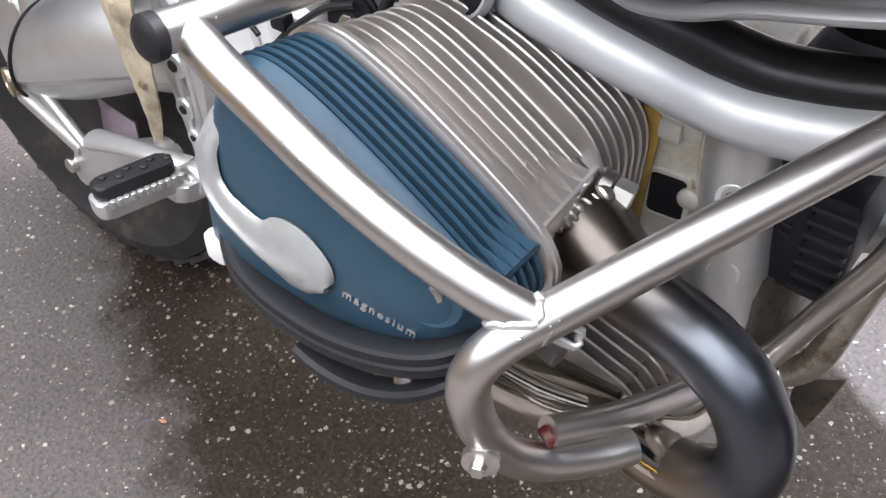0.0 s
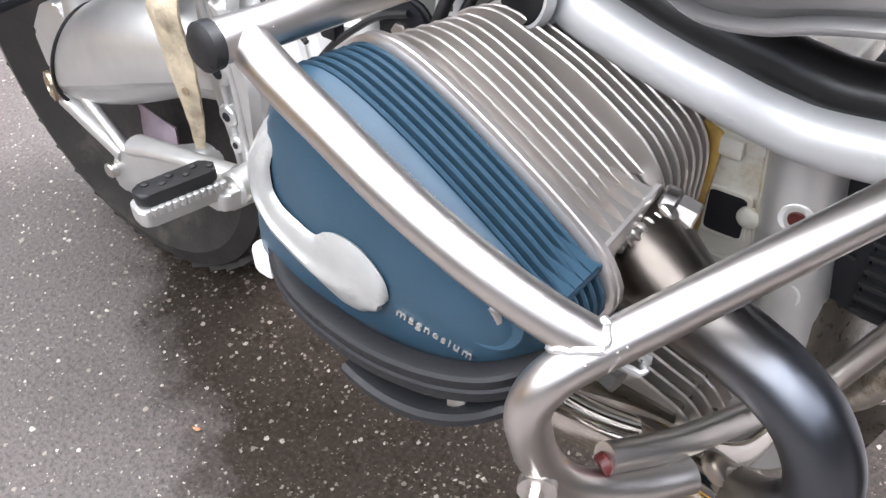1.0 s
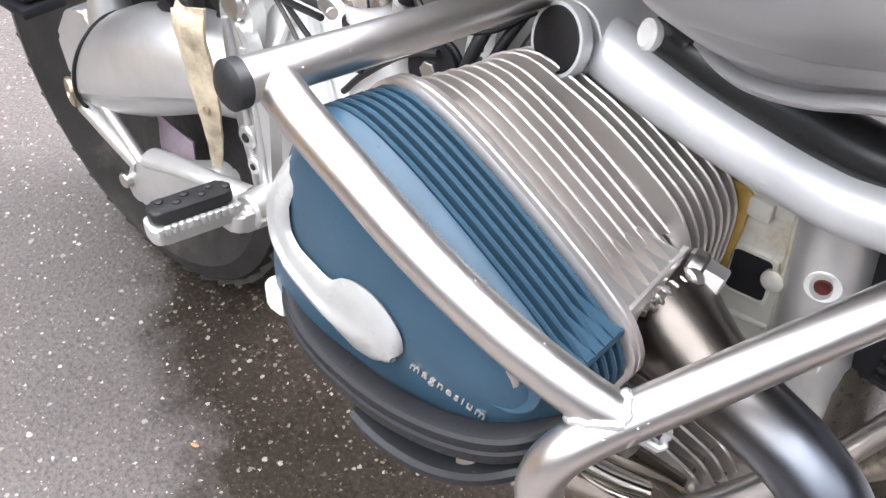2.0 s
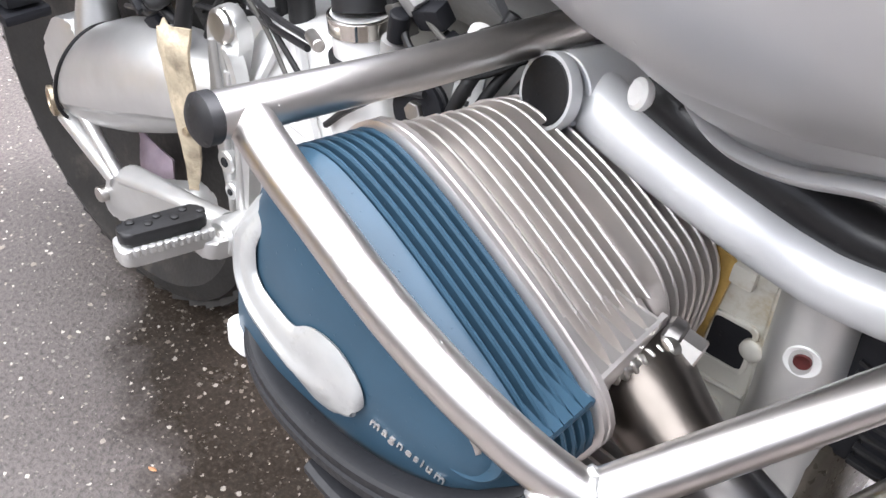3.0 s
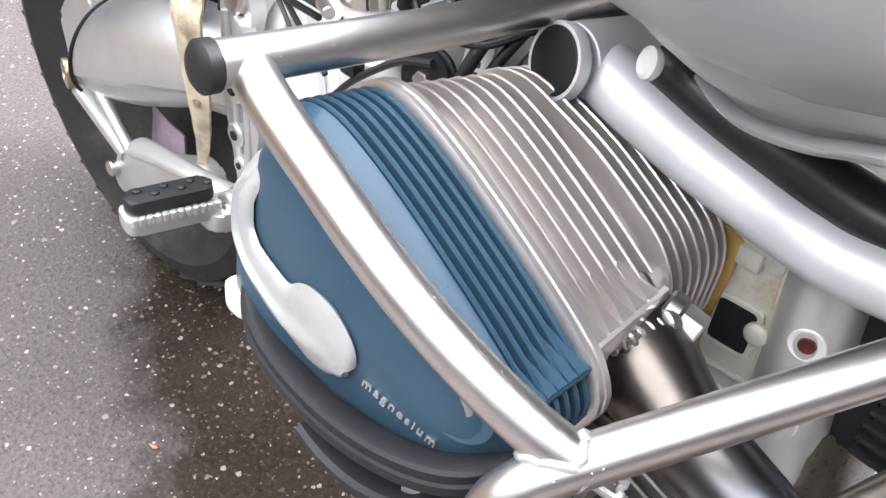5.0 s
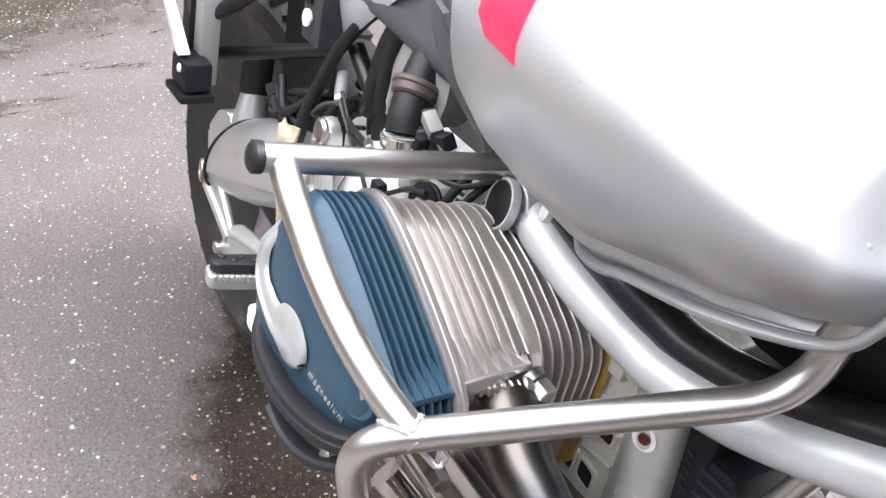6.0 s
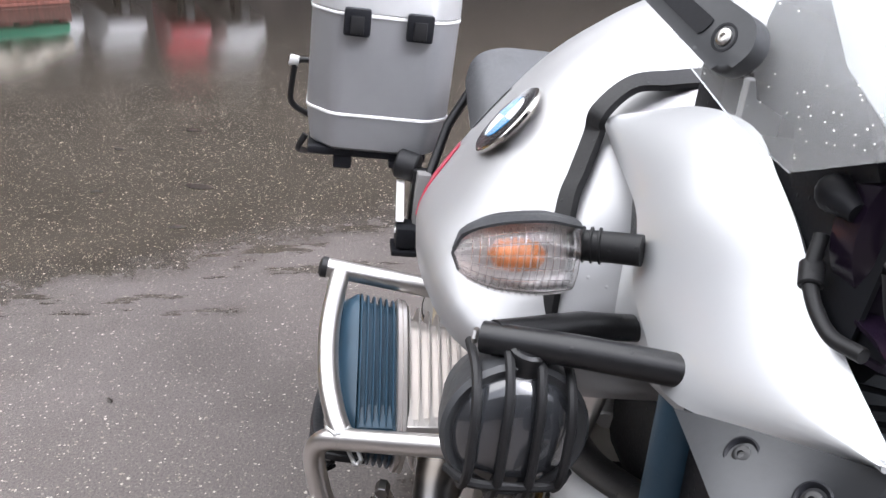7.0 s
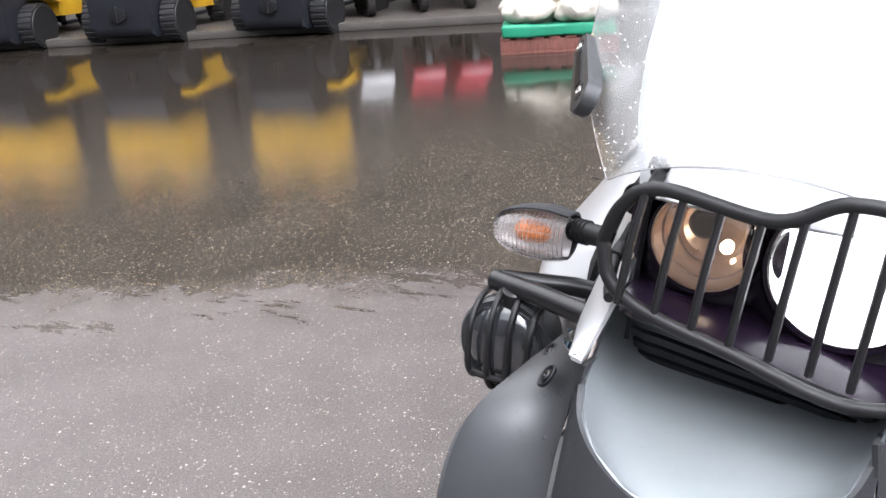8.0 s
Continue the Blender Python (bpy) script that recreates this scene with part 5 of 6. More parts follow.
plate = part("peg_plate", prism(rounded([(-0.314, 0.604), (-0.300, 0.627), (-0.276, 0.627), (-0.266, 0.602), (-0.290, 0.50), (-0.268, 0.405), (-0.294, 0.395), (-0.316, 0.50)], 0.012), 0.016, at_y(-0.150), 0.004), M["alu_cast"], moto, "silver cast foot peg plate")
part("plate_leg", prism(rounded([(-0.286, 0.600), (-0.268, 0.590), (-0.246, 0.52), (-0.256, 0.405), (-0.276, 0.400), (-0.268, 0.505)], 0.010), 0.014, at_y(-0.160), 0.004), M["alu_cast"], plate)
for p, q in (((-0.304, -0.160, 0.592), (-0.288, -0.160, 0.41)), ((-0.274, -0.166, 0.575), (-0.262, -0.168, 0.42))):
    part("plate_rib", sweep(bends([p, ((p[0] + q[0]) / 2 + 0.004, p[1], (p[2] + q[2]) / 2), q], 0.03), 0.004, 10), M["alu_cast"], plate)
for x, z, r in ((-0.289, 0.470, 0.0085), (-0.290, 0.520, 0.011), (-0.283, 0.438, 0.006)):
    part("plate_web", rod((x, -0.150, z), (x, -0.166, z), r + 0.004, 20, 0.002), M["alu_cast"], plate)
    # black disc that paints the shade inside a hole
    part("hole_shade", rod((x, -0.164, z), (x, -0.1675, z), r * 0.6, 16, 0.0005), M["plastic"], plate)
part("plate_bolt", lathe([(0.016, 0), (0.016, 0.010), (0.012, 0.013), (0.006, 0.011)], 24, along((-0.289, -0.152, 0.610), (-0.289, -0.22, 0.616))), M["bolt"], plate)
part("pivot_boss", rod((-0.254, -0.150, 0.412), (-0.252, -0.203, 0.418), 0.019, 24, 0.003), M["alu_cast"], plate)
part("pivot_pin", rod((-0.2522, -0.20, 0.4172), (-0.2520, -0.207, 0.4178), 0.0105, 18), M["bolt"], plate)
part("cast_arm", sweep(curve([(-0.440, -0.185, 0.380), (-0.385, -0.188, 0.398), (-0.325, -0.188, 0.412), (-0.275, -0.180, 0.415)]), [0.016, 0.013, 0.011, 0.012], 14, flat=0.7), M["alu_cast"], plate)

flap = curve([(-0.322, -0.186, 0.606), (-0.323, -0.192, 0.590), (-0.323, -0.190, 0.555), (-0.320, -0.187, 0.505), (-0.322, -0.184, 0.460), (-0.326, -0.180, 0.424)], 5)
rows = []
for i, p in enumerate(flap):
    f = i / (len(flap) - 1)
    w = (0.0235 if f < 0.5 else 0.0235 - 0.034 * (f - 0.5)) * (0.80 + 0.20 * min(1, f * 6))
    rows.append([p + Vector((w * u + 0.0007 * math.sin(i * 1.9 + u * 3), -0.004 * math.cos(u * 2.5) + 0.0006 * math.sin(i * 0.7), 0.0015 * math.sin(i * 2.3 + 2 * u))) for u in (-1, -0.5, 0, 0.5, 1)])
fl = part("leather_flap", shell(rows, 0.004), M["beige"], moto, "frayed beige leather flap", angle=70)
part("flap_rivet", lathe([(0.0045, 0), (0.0045, 0.002), (0.002, 0.003)], 14, along((-0.311, -0.1905, 0.503), (-0.311, -0.25, 0.51))), M["brass"], fl)
part("pink_rag", shell(patch([(-0.60, -0.075, 0.24), (-0.52, -0.085, 0.24), (-0.51, -0.090, 0.32), (-0.60, -0.080, 0.32)], 8, (0, -0.02, 0)), 0.003), M["pink"], moto, "faded pink cloth rag")

# throttle body, intake and gearbox behind the cylinder
gear = part("gearbox", box(-0.36, -0.12, -0.095, 0.095, 0.36, 0.60, 0.03, 3), M["alu_bright"], moto, "pale cast gearbox housing")
part("gearbox_dome", loft([[(x, y, z) for x, z in rounded([(-0.335 + k, 0.45 + k), (-0.150 - k, 0.45 + k), (-0.120 - k, 0.60 - k), (-0.20, 0.635 - k), (-0.30 + k, 0.60 - k)], 0.03, 4)] for y, k in ((-0.09, 0.0), (-0.118, 0.004), (-0.132, 0.016), (-0.136, 0.034))]), M["alu_bright"], gear)
for p, q in (((-0.30, -0.134, 0.49), (-0.235, -0.138, 0.615)), ((-0.17, -0.136, 0.49), (-0.21, -0.138, 0.62)), ((-0.32, -0.125, 0.55), (-0.15, -0.130, 0.52))):
    part("gearbox_rib", sweep([p, Vector(p).lerp(Vector(q), 0.5) + Vector((0, -0.006, 0)), q], 0.005, 8), M["alu_bright"], gear)
TH = along((-0.100, -0.160, 0.600), (-0.112, -0.166, 0.720))
thr = part("throttle_body", lathe([(0.026, 0.0), (0.030, 0.004), (0.030, 0.030), (0.031, 0.034), (0.031, 0.046), (0.026, 0.052), (0.0225, 0.060), (0.0225, 0.098)], 32, TH), M["alu_bright"], moto, "bright throttle body with a black intake hose")
part("clamp_ring", lathe([(0.0225, 0.084), (0.0250, 0.085), (0.0250, 0.097), (0.0225, 0.098)], 32, TH), M["chrome"], thr)
part("rubber_ring", lathe([(0.0235, 0.060), (0.0265, 0.061), (0.0265, 0.066), (0.0235, 0.067)], 32, TH), M["rubber"], thr)
part("clamp_screw", rod((-0.135, -0.190, 0.676), (-0.112, -0.202, 0.680), 0.005, 10), M["bolt"], thr)
part("intake_hose", sweep(curve([(-0.1100, -0.165, 0.697), (-0.116, -0.161, 0.714), (-0.128, -0.148, 0.738), (-0.150, -0.115, 0.780)]), 0.0205, 24), M["rubber"], thr, "black rubber intake hose")
part("hose_collar", rod((-0.122, -0.155, 0.728), (-0.128, -0.148, 0.740), 0.0245, 28, 0.003), M["hose_brown"], thr, "brown rubber hose collar")
part("hose_bead", rod((-0.126, -0.151, 0.735), (-0.129, -0.147, 0.741), 0.0265, 28, 0.002), M["hose_brown"], thr)
part("inlet_neck", sweep(curve([(-0.100, -0.160, 0.604), (-0.080, -0.165, 0.585), (-0.03, -0.175, 0.600), (0.01, -0.185, 0.620)]), 0.026, 20), M["alu_bright"], thr)
part("injector", lathe([(0.008, 0), (0.012, 0.004), (0.012, 0.022), (0.009, 0.026), (0.009, 0.044)], 16, along((-0.070, -0.175, 0.655), (-0.060, -0.178, 0.72))), M["airbox"], thr)
part("injector_plug", rod((-0.060, -0.178, 0.700), (-0.056, -0.180, 0.722), 0.0075, 10), M["plastic"], thr)
part("sensor", box(-0.100, -0.084, -0.202, -0.190, 0.640, 0.654, 0.003), M["plastic"], thr)
cw = part("cable_wheel", lathe([(0.016, 0), (0.022, 0.001), (0.022, 0.004), (0.019, 0.006), (0.022, 0.008), (0.022, 0.011), (0.010, 0.012)], 28, along((-0.030, -0.175, 0.660), (-0.028, -0.25, 0.672))), M["plastic"], thr)
part("wheel_cable", sweep(curve([(-0.115, -0.192, 0.610), (-0.085, -0.198, 0.640), (-0.050, -0.192, 0.668), (-0.020, -0.190, 0.680)]), 0.0028, 8), M["rubber"], thr)
part("wheel_hub", hexnut((-0.0295, -0.186, 0.662), (-0.029, -0.192, 0.663), 0.007), M["bolt"], cw)
part("air_box", loft([[(x, y, z) for x, y in rounded([(-0.20, -w), (0.05, -w), (0.05, w), (-0.20, w)], 0.03, 4)] for z, w in ((0.66, 0.06), (0.70, 0.085), (0.78, 0.11), (0.82, 0.11))]), M["airbox"], moto, "dark grey plastic air box under the seat")
part("intake_housing", prism(rounded([(-0.200, 0.670), (-0.192, 0.725), (-0.172, 0.800), (-0.100, 0.830), (-0.085, 0.740), (-0.100, 0.700), (-0.150, 0.690)], 0.02), 0.040, at_y(-0.118), 0.008), M["airbox"], moto, "grey plastic intake housing")
part("starter_cover", prism(rounded([(-0.06, 0.605), (0.02, 0.60), (0.03, 0.66), (-0.05, 0.67)], 0.015), 0.10, at_y(-0.12), 0.01), M["alu_cast"], moto)
LAB = basis((-0.020, -0.165, 0.655), (0.9, 0.1, 0.2), (-0.1, -0.8, 0.5))
lab = part("serial_label", prism([(0, 0), (0.024, 0), (0.024, 0.055), (0, 0.055)], 0.002, LAB), M["label"], moto, "grey sticker with a row of dark print")
for i in range(6):
    part("print_bar", moved(box(0.008, 0.016, 0.008 + i * 0.007, 0.012 + i * 0.007, 0.0009, 0.0015), LAB), M["rubber"], lab)
for a, b in (((-0.318, -0.124, 0.640), (-0.135, -0.190, 0.672)), ((-0.322, -0.118, 0.622), (-0.150, -0.180, 0.655)), ((-0.36, -0.13, 0.605), (-0.30, -0.11, 0.650)), ((-0.36, -0.135, 0.595), (-0.26, -0.12, 0.625))):
    part("cable", sweep(curve([a, (Vector(a) + Vector(b)) / 2 + Vector((0, -0.004, -0.004)), b]), 0.0030, 8), M["rubber"], moto)
part("cable_adjuster", rod((-0.338, -0.114, 0.662), (-0.316, -0.126, 0.640), 0.008, 12), M["airbox"], moto)
part("adjuster_nut", rod((-0.318, -0.125, 0.642), (-0.312, -0.128, 0.636), 0.0075, 12), M["white_plastic"], moto)
hoses = [([(-0.385, -0.140, 0.550), (-0.372, -0.138, 0.600), (-0.345, -0.130, 0.670), (-0.325, -0.127, 0.705), (-0.29, -0.12, 0.75), (-0.24, -0.12, 0.79)], 0.0085),
         ([(-0.25, -0.10, 0.60), (-0.245, -0.11, 0.68), (-0.225, -0.118, 0.75), (-0.18, -0.125, 0.80)], 0.012),
         ([(-0.29, -0.09, 0.60), (-0.285, -0.10, 0.67), (-0.255, -0.11, 0.74), (-0.21, -0.115, 0.79)], 0.007),
         ([(-0.47, -0.13, 0.60), (-0.43, -0.14, 0.57), (-0.40, -0.12, 0.60)], 0.006), ([(-0.46, -0.12, 0.58), (-0.42, -0.13, 0.60), (-0.37, -0.11, 0.62)], 0.005),
         ([(-0.49, -0.12, 0.55), (-0.45, -0.13, 0.57), (-0.40, -0.13, 0.56), (-0.385, -0.12, 0.60)], 0.005),
         ([(-0.05, -0.15, 0.69), (-0.02, -0.17, 0.71), (0.02, -0.16, 0.735)], 0.005), ([(-0.015, -0.17, 0.64), (0.0, -0.18, 0.68), (0.015, -0.15, 0.74)], 0.005),
         ([(0.0, -0.16, 0.64), (0.012, -0.17, 0.68), (0.03, -0.14, 0.73)], 0.004), ([(0.015, -0.15, 0.63), (0.028, -0.16, 0.68), (0.04, -0.13, 0.72)], 0.006)]
for h, r in hoses:
    part("hose", sweep(curve(h), r, 10), M["rubber"], moto)
# grey seat nose that hangs down behind the tank, and the panel below it
part("seat_flap", shell(patch([(-0.150, -0.135, 0.830), (-0.040, -0.190, 0.850), (0.012, -0.150, 0.738), (-0.085, -0.140, 0.772)], 8, (0, -0.012, 0)), 0.006), M["seat"], moto, "grey vinyl seat side", angle=60)
part("side_panel", shell(patch([(-0.224, -0.118, 0.660), (-0.226, -0.118, 0.722), (-0.176, -0.128, 0.806), (-0.122, -0.138, 0.750)], 8, (0, -0.006, 0)), 0.004), M["airbox"], moto, "grey plastic air box panel")
# wiring, connectors and cables between the frame and the throttle body
loom = [[(-0.272, -0.150, 0.668), (-0.225, -0.158, 0.640), (-0.180, -0.166, 0.618), (-0.150, -0.172, 0.604)],
        [(-0.278, -0.148, 0.652), (-0.238, -0.152, 0.628), (-0.200, -0.160, 0.600)],
        [(-0.300, -0.140, 0.640), (-0.330, -0.140, 0.600), (-0.345, -0.138, 0.570)],
        [(-0.290, -0.142, 0.645), (-0.335, -0.138, 0.622), (-0.375, -0.134, 0.586)],
        [(-0.514, -0.130, 0.548), (-0.470, -0.136, 0.566), (-0.430, -0.130, 0.556), (-0.388, -0.128, 0.560)],
        [(-0.505, -0.126, 0.535), (-0.460, -0.132, 0.548), (-0.425, -0.126, 0.540)],
        [(-0.490, -0.128, 0.580), (-0.452, -0.134, 0.552), (-0.420, -0.128, 0.572)],
        [(-0.056, -0.172, 0.735), (-0.020, -0.178, 0.718), (0.010, -0.170, 0.712)],
        [(-0.062, -0.174, 0.720), (-0.040, -0.182, 0.700), (0.004, -0.176, 0.700), (0.030, -0.150, 0.715)]]
for i, line in enumerate(loom):
    part("wire", sweep(curve(line), (0.0026, 0.0022, 0.0030)[i % 3], 8), M["cable_grey"] if i % 2 else M["rubber"], moto)
for (x, y, z), turn, paint in (((-0.054, -0.174, 0.734), 30, "airbox"), ((-0.034, -0.172, 0.726), -20, "plastic"), ((-0.062, -0.172, 0.712), 60, "cable_grey"), ((-0.012, -0.170, 0.708), 15, "plastic"), ((-0.470, -0.132, 0.556), 40, "plastic"), ((-0.440, -0.130, 0.545), -30, "plastic"), ((-0.495, -0.128, 0.565), 10, "rubber")):
    plug = part("connector", moved(box(-0.012, 0.012, -0.007, 0.007, -0.008, 0.008, 0.002), Matrix.Translation((x, y, z)) @ pose(0, 0, 0, 20, turn, 0)), M[paint], moto)
    part("connector_collar", moved(box(-0.015, -0.011, -0.005, 0.005, -0.006, 0.006, 0.001), Matrix.Translation((x, y, z)) @ pose(0, 0, 0, 20, turn, 0)), M["rubber"], plug)
part("frame_stay", sweep(curve([(-0.210, -0.112, 0.792), (-0.240, -0.112, 0.750), (-0.256, -0.112, 0.710), (-0.272, -0.110, 0.640)]), 0.0135, 16), M["black_metal"], moto, "black frame tube")
part("frame_stay", sweep([(-0.331, -0.106, 0.697), (-0.294, -0.106, 0.672), (-0.268, -0.106, 0.655)], 0.0110, 16), M["black_metal"], moto, "black frame tube")
bal = part("balance_pipe", sweep(curve([(0.285, -0.05, 0.372), (0.311, -0.05, 0.383), (0.331, -0.05, 0.413), (0.342, -0.05, 0.472), (0.352, -0.05, 0.530), (0.372, -0.05, 0.610)]), 0.0125, 18), M["stained_steel"], moto, "stained pale steel pipe with a collar")
for a, b, r in (((0.300, -0.05, 0.375), (0.307, -0.05, 0.380), 0.0165), ((0.310, -0.05, 0.3815), (0.314, -0.05, 0.385), 0.0150)):
    part("pipe_collar", rod(a, b, r, 22, 0.0015), M["chrome"], bal)
part("splash_plate", shell(patch([(0.314, 0.0, 0.330), (0.3535, 0.0, 0.3585), (0.336, 0.0, 0.277), (0.318, 0.0, 0.300)], 6, (0.0, -0.006, 0)), 0.003), M["oily"], moto, "dark bent splash plate under the engine")
part("pipe_nut", rod((0.286, -0.040, 0.402), (0.297, -0.041, 0.409), 0.0165, 18, 0.002), M["bolt"], moto)
part("valve_plug", rod((-0.005, -0.165, 0.705), (0.002, -0.163, 0.728), 0.009, 14), M["white_plastic"], moto)
# black inner rear guard, tool box and subframe
part("inner_guard", shell(patch([(-0.60, -0.075, 0.775), (-0.40, -0.085, 0.80), (-0.40, -0.095, 0.60), (-0.56, -0.085, 0.54)], 8, (0, 0.02, 0)), 0.004), M["plastic"], moto, "black inner rear mudguard")
tool = part("control_box", box(-0.425, -0.375, -0.135, -0.085, 0.675, 0.770, 0.006), M["grey_plastic"], moto, "grey control box with a white knob")
for z, r in ((0.706, 0.011), (0.730, 0.007)):
    part("knob", lathe([(r * 0.8, 0), (r, 0.002), (r, 0.005), (r * 0.6, 0.006)], 18, along((-0.405, -0.1345, z), (-0.405, -0.18, z + 0.004))), M["white_plastic"] if r > 0.01 else M["rubber"], tool)
part("subframe_tube", sweep([(-0.580, -0.178, 0.588), (-0.49, -0.138, 0.627), (-0.395, -0.098, 0.666)], 0.0105, 14), M["black_metal"], moto)
part("subframe_tube", sweep([(-0.545, -0.205, 0.655), (-0.49, -0.165, 0.712), (-0.43, -0.106, 0.765), (-0.38, -0.09, 0.80)], 0.0105, 14), M["black_metal"], moto)
part("shock_spring", sweep([(-0.42 + 0.035 * math.cos(k), 0.0 + 0.035 * math.sin(k), 0.45 + k * 0.0042) for k in [i * 0.35 for i in range(130)]], 0.006, 8), M["black_metal"], moto)

# --- side case and its carrier
case = empty("side_case", LEAN)
tagged(case, "grey aluminium side case with black latches hung beside the seat", "side case")
foot = rounded([(-1.06, -0.432), (-0.665, -0.432), (-0.612, -0.385), (-0.612, -0.205), (-0.655, -0.165), (-1.06, -0.165)], 0.018, 4)


def case_loop(z, d):
    return [(x, y, z) for x, y in inset(foot, d)]


part("body", loft([case_loop(0.705, 0.020), case_loop(0.712, 0.010), case_loop(0.775, 0.0), case_loop(0.960, -0.002)]), M["case"], case, angle=30)
part("lid", loft([case_loop(0.966, -0.003), case_loop(1.03, -0.001), case_loop(1.075, 0.018), case_loop(1.082, 0.035)]), M["case_lid"], case, "pale aluminium lid", angle=30)
for z, d in ((0.961, -0.0045), (0.778, -0.0020)):
    part("rim_bead", loft([case_loop(z - 0.003, d + 0.002), case_loop(z - 0.002, d), case_loop(z + 0.002, d), case_loop(z + 0.003, d + 0.002)]), M["badge_white"], case, "bright edge bead")
for y in (-0.352, -0.240):
    lt = part("latch", box(-0.610, -0.594, y - 0.024, y + 0.024, 0.925, 0.975, 0.006), M["plastic"], case, "black plastic latch")
    part("latch_tongue", box(-0.596, -0.590, y - 0.012, y + 0.012, 0.930, 0.962, 0.003), M["rubber"], lt)
part("base_rail", box(-1.03, -0.635, -0.425, -0.20, 0.690, 0.706, 0.005), M["plastic"], case)
part("foot_block", box(-0.68, -0.64, -0.375, -0.340, 0.664, 0.692, 0.005), M["plastic"], case)
part("foot_block", box(-0.66, -0.625, -0.270, -0.215, 0.676, 0.692, 0.005), M["plastic"], case)
part("side_handle", sweep(bends([(-0.80, -0.430, 0.83), (-0.80, -0.462, 0.83), (-0.80, -0.470, 0.74), (-0.80, -0.430, 0.72)], 0.02), 0.006, 10), M["black_metal"], case)
part("handle_end", rod((-0.803, -0.455, 0.825), (-0.803, -0.474, 0.828), 0.011, 14), M["white_plastic"], case, "white handle end")
part("corner_strap", sweep(bends([(-0.66, -0.43, 0.72), (-0.66, -0.445, 0.69), (-0.70, -0.43, 0.675)], 0.02), 0.006, 10), M["black_metal"], case)

rack = part("case_carrier", box(-0.560, -0.530, -0.222, -0.196, 0.562, 0.702, 0.004), M["airbox"], moto, "black steel case carrier with a latch")
part("carrier_face", box(-0.590, -0.562, -0.228, -0.200, 0.575, 0.698, 0.004), M["black_metal"], rack)
part("latch_block", box(-0.556, -0.500, -0.252, -0.214, 0.566, 0.606, 0.006), M["plastic"], rack)
part("latch_foot", box(-0.560, -0.496, -0.258, -0.210, 0.552, 0.563, 0.004), M["plastic"], rack)
part("latch_strip", prism(rounded([(-0.606, 0.664), (-0.594, 0.664), (-0.520, 0.612), (-0.532, 0.606)], 0.003), 0.014, at_y(-0.246), 0.003), M["white_plastic"], rack, "white latch strip")
part("latch_dot", lathe([(0.006, 0), (0.006, 0.003), (0.004, 0.004)], 18, along((-0.522, -0.2505, 0.594), (-0.522, -0.30, 0.60))), M["white_plastic"], rack, "white dot")
part("rack_wheel", rod((-0.600, -0.215, 0.690), (-0.615, -0.255, 0.695), 0.028, 24, 0.004), M["rubber"], rack)
part("rack_strut", sweep([(-0.55, -0.20, 0.69), (-0.60, -0.17, 0.78), (-0.62, -0.13, 0.85)], 0.009, 12), M["black_metal"], rack)

# --- front: fairing side panel, indicator, fog lamp, headlight, screen, beak
lower = curve([(0.335, -0.158, 1.046), (0.417, -0.161, 1.033), (0.456, -0.162, 1.023), (0.479, -0.165, 1.009), (0.496, -0.167, 0.981), (0.538, -0.166, 0.961), (0.604, -0.160, 0.945), (0.748, -0.111, 1.002)], 6)
upper = curve([(0.340, -0.145, 1.066), (0.425, -0.120, 1.098), (0.495, -0.105, 1.104), (0.545, -0.105, 1.086), (0.594, -0.109, 1.070), (0.629, -0.109, 1.048), (0.669, -0.108, 1.030), (0.750, -0.109, 1.004)], 6)
rows = []
for p, q in zip(lower, upper):
    rows.append([p.lerp(q, k / 8) + Vector((0, -0.010, 0.003)) * (4 * (k / 8) * (1 - k / 8)) for k in range(9)])
part("fairing_panel", shell(rows, 0.004), M["white_paint"], moto, "pale silver fairing side panel", angle=50)
part("air_duct", shell(patch([(0.43, -0.150, 0.985), (0.51, -0.156, 0.965), (0.55, -0.12, 0.90), (0.44, -0.15, 0.90)], 8, (0, -0.012, 0)), 0.004), M["white_paint"], moto, "pale silver air duct")
part("mesh_insert", shell(patch([(0.366, -0.138, 1.030), (0.478, -0.150, 1.022), (0.495, -0.150, 0.975), (0.412, -0.146, 0.985)], 8), 0.003), M["mesh"], moto, "black mesh insert")

# indicator
ind = part("indicator", sweep(curve([(0.512, -0.168, 1.011), (0.500, -0.190, 1.007), (0.488, -0.214, 1.002)]), 0.0115, 16), M["rubber"], moto, "clear turn indicator on a black rubber stalk")
for i in range(4):
    part("bellow", rod((0.498 - 0.003 * i, -0.193 - 0.0055 * i, 1.0065 - 0.001 * i), (0.497 - 0.003 * i, -0.1955 - 0.0055 * i, 1.006 - 0.001 * i), 0.0135, 16), M["rubber"], ind)


def pod(u, grow=0.0):
    """Centre height and half height of the lamp body, u from the stalk outwards."""
    h = (0.0275 + grow) * max(0.0, 1 - (max(0, u - 0.22) / 0.78) ** 2.3) ** 0.5 * (0.84 + 0.16 * min(1, u * 4)) + 0.0006
    return 0.996 - 0.004 * u, h


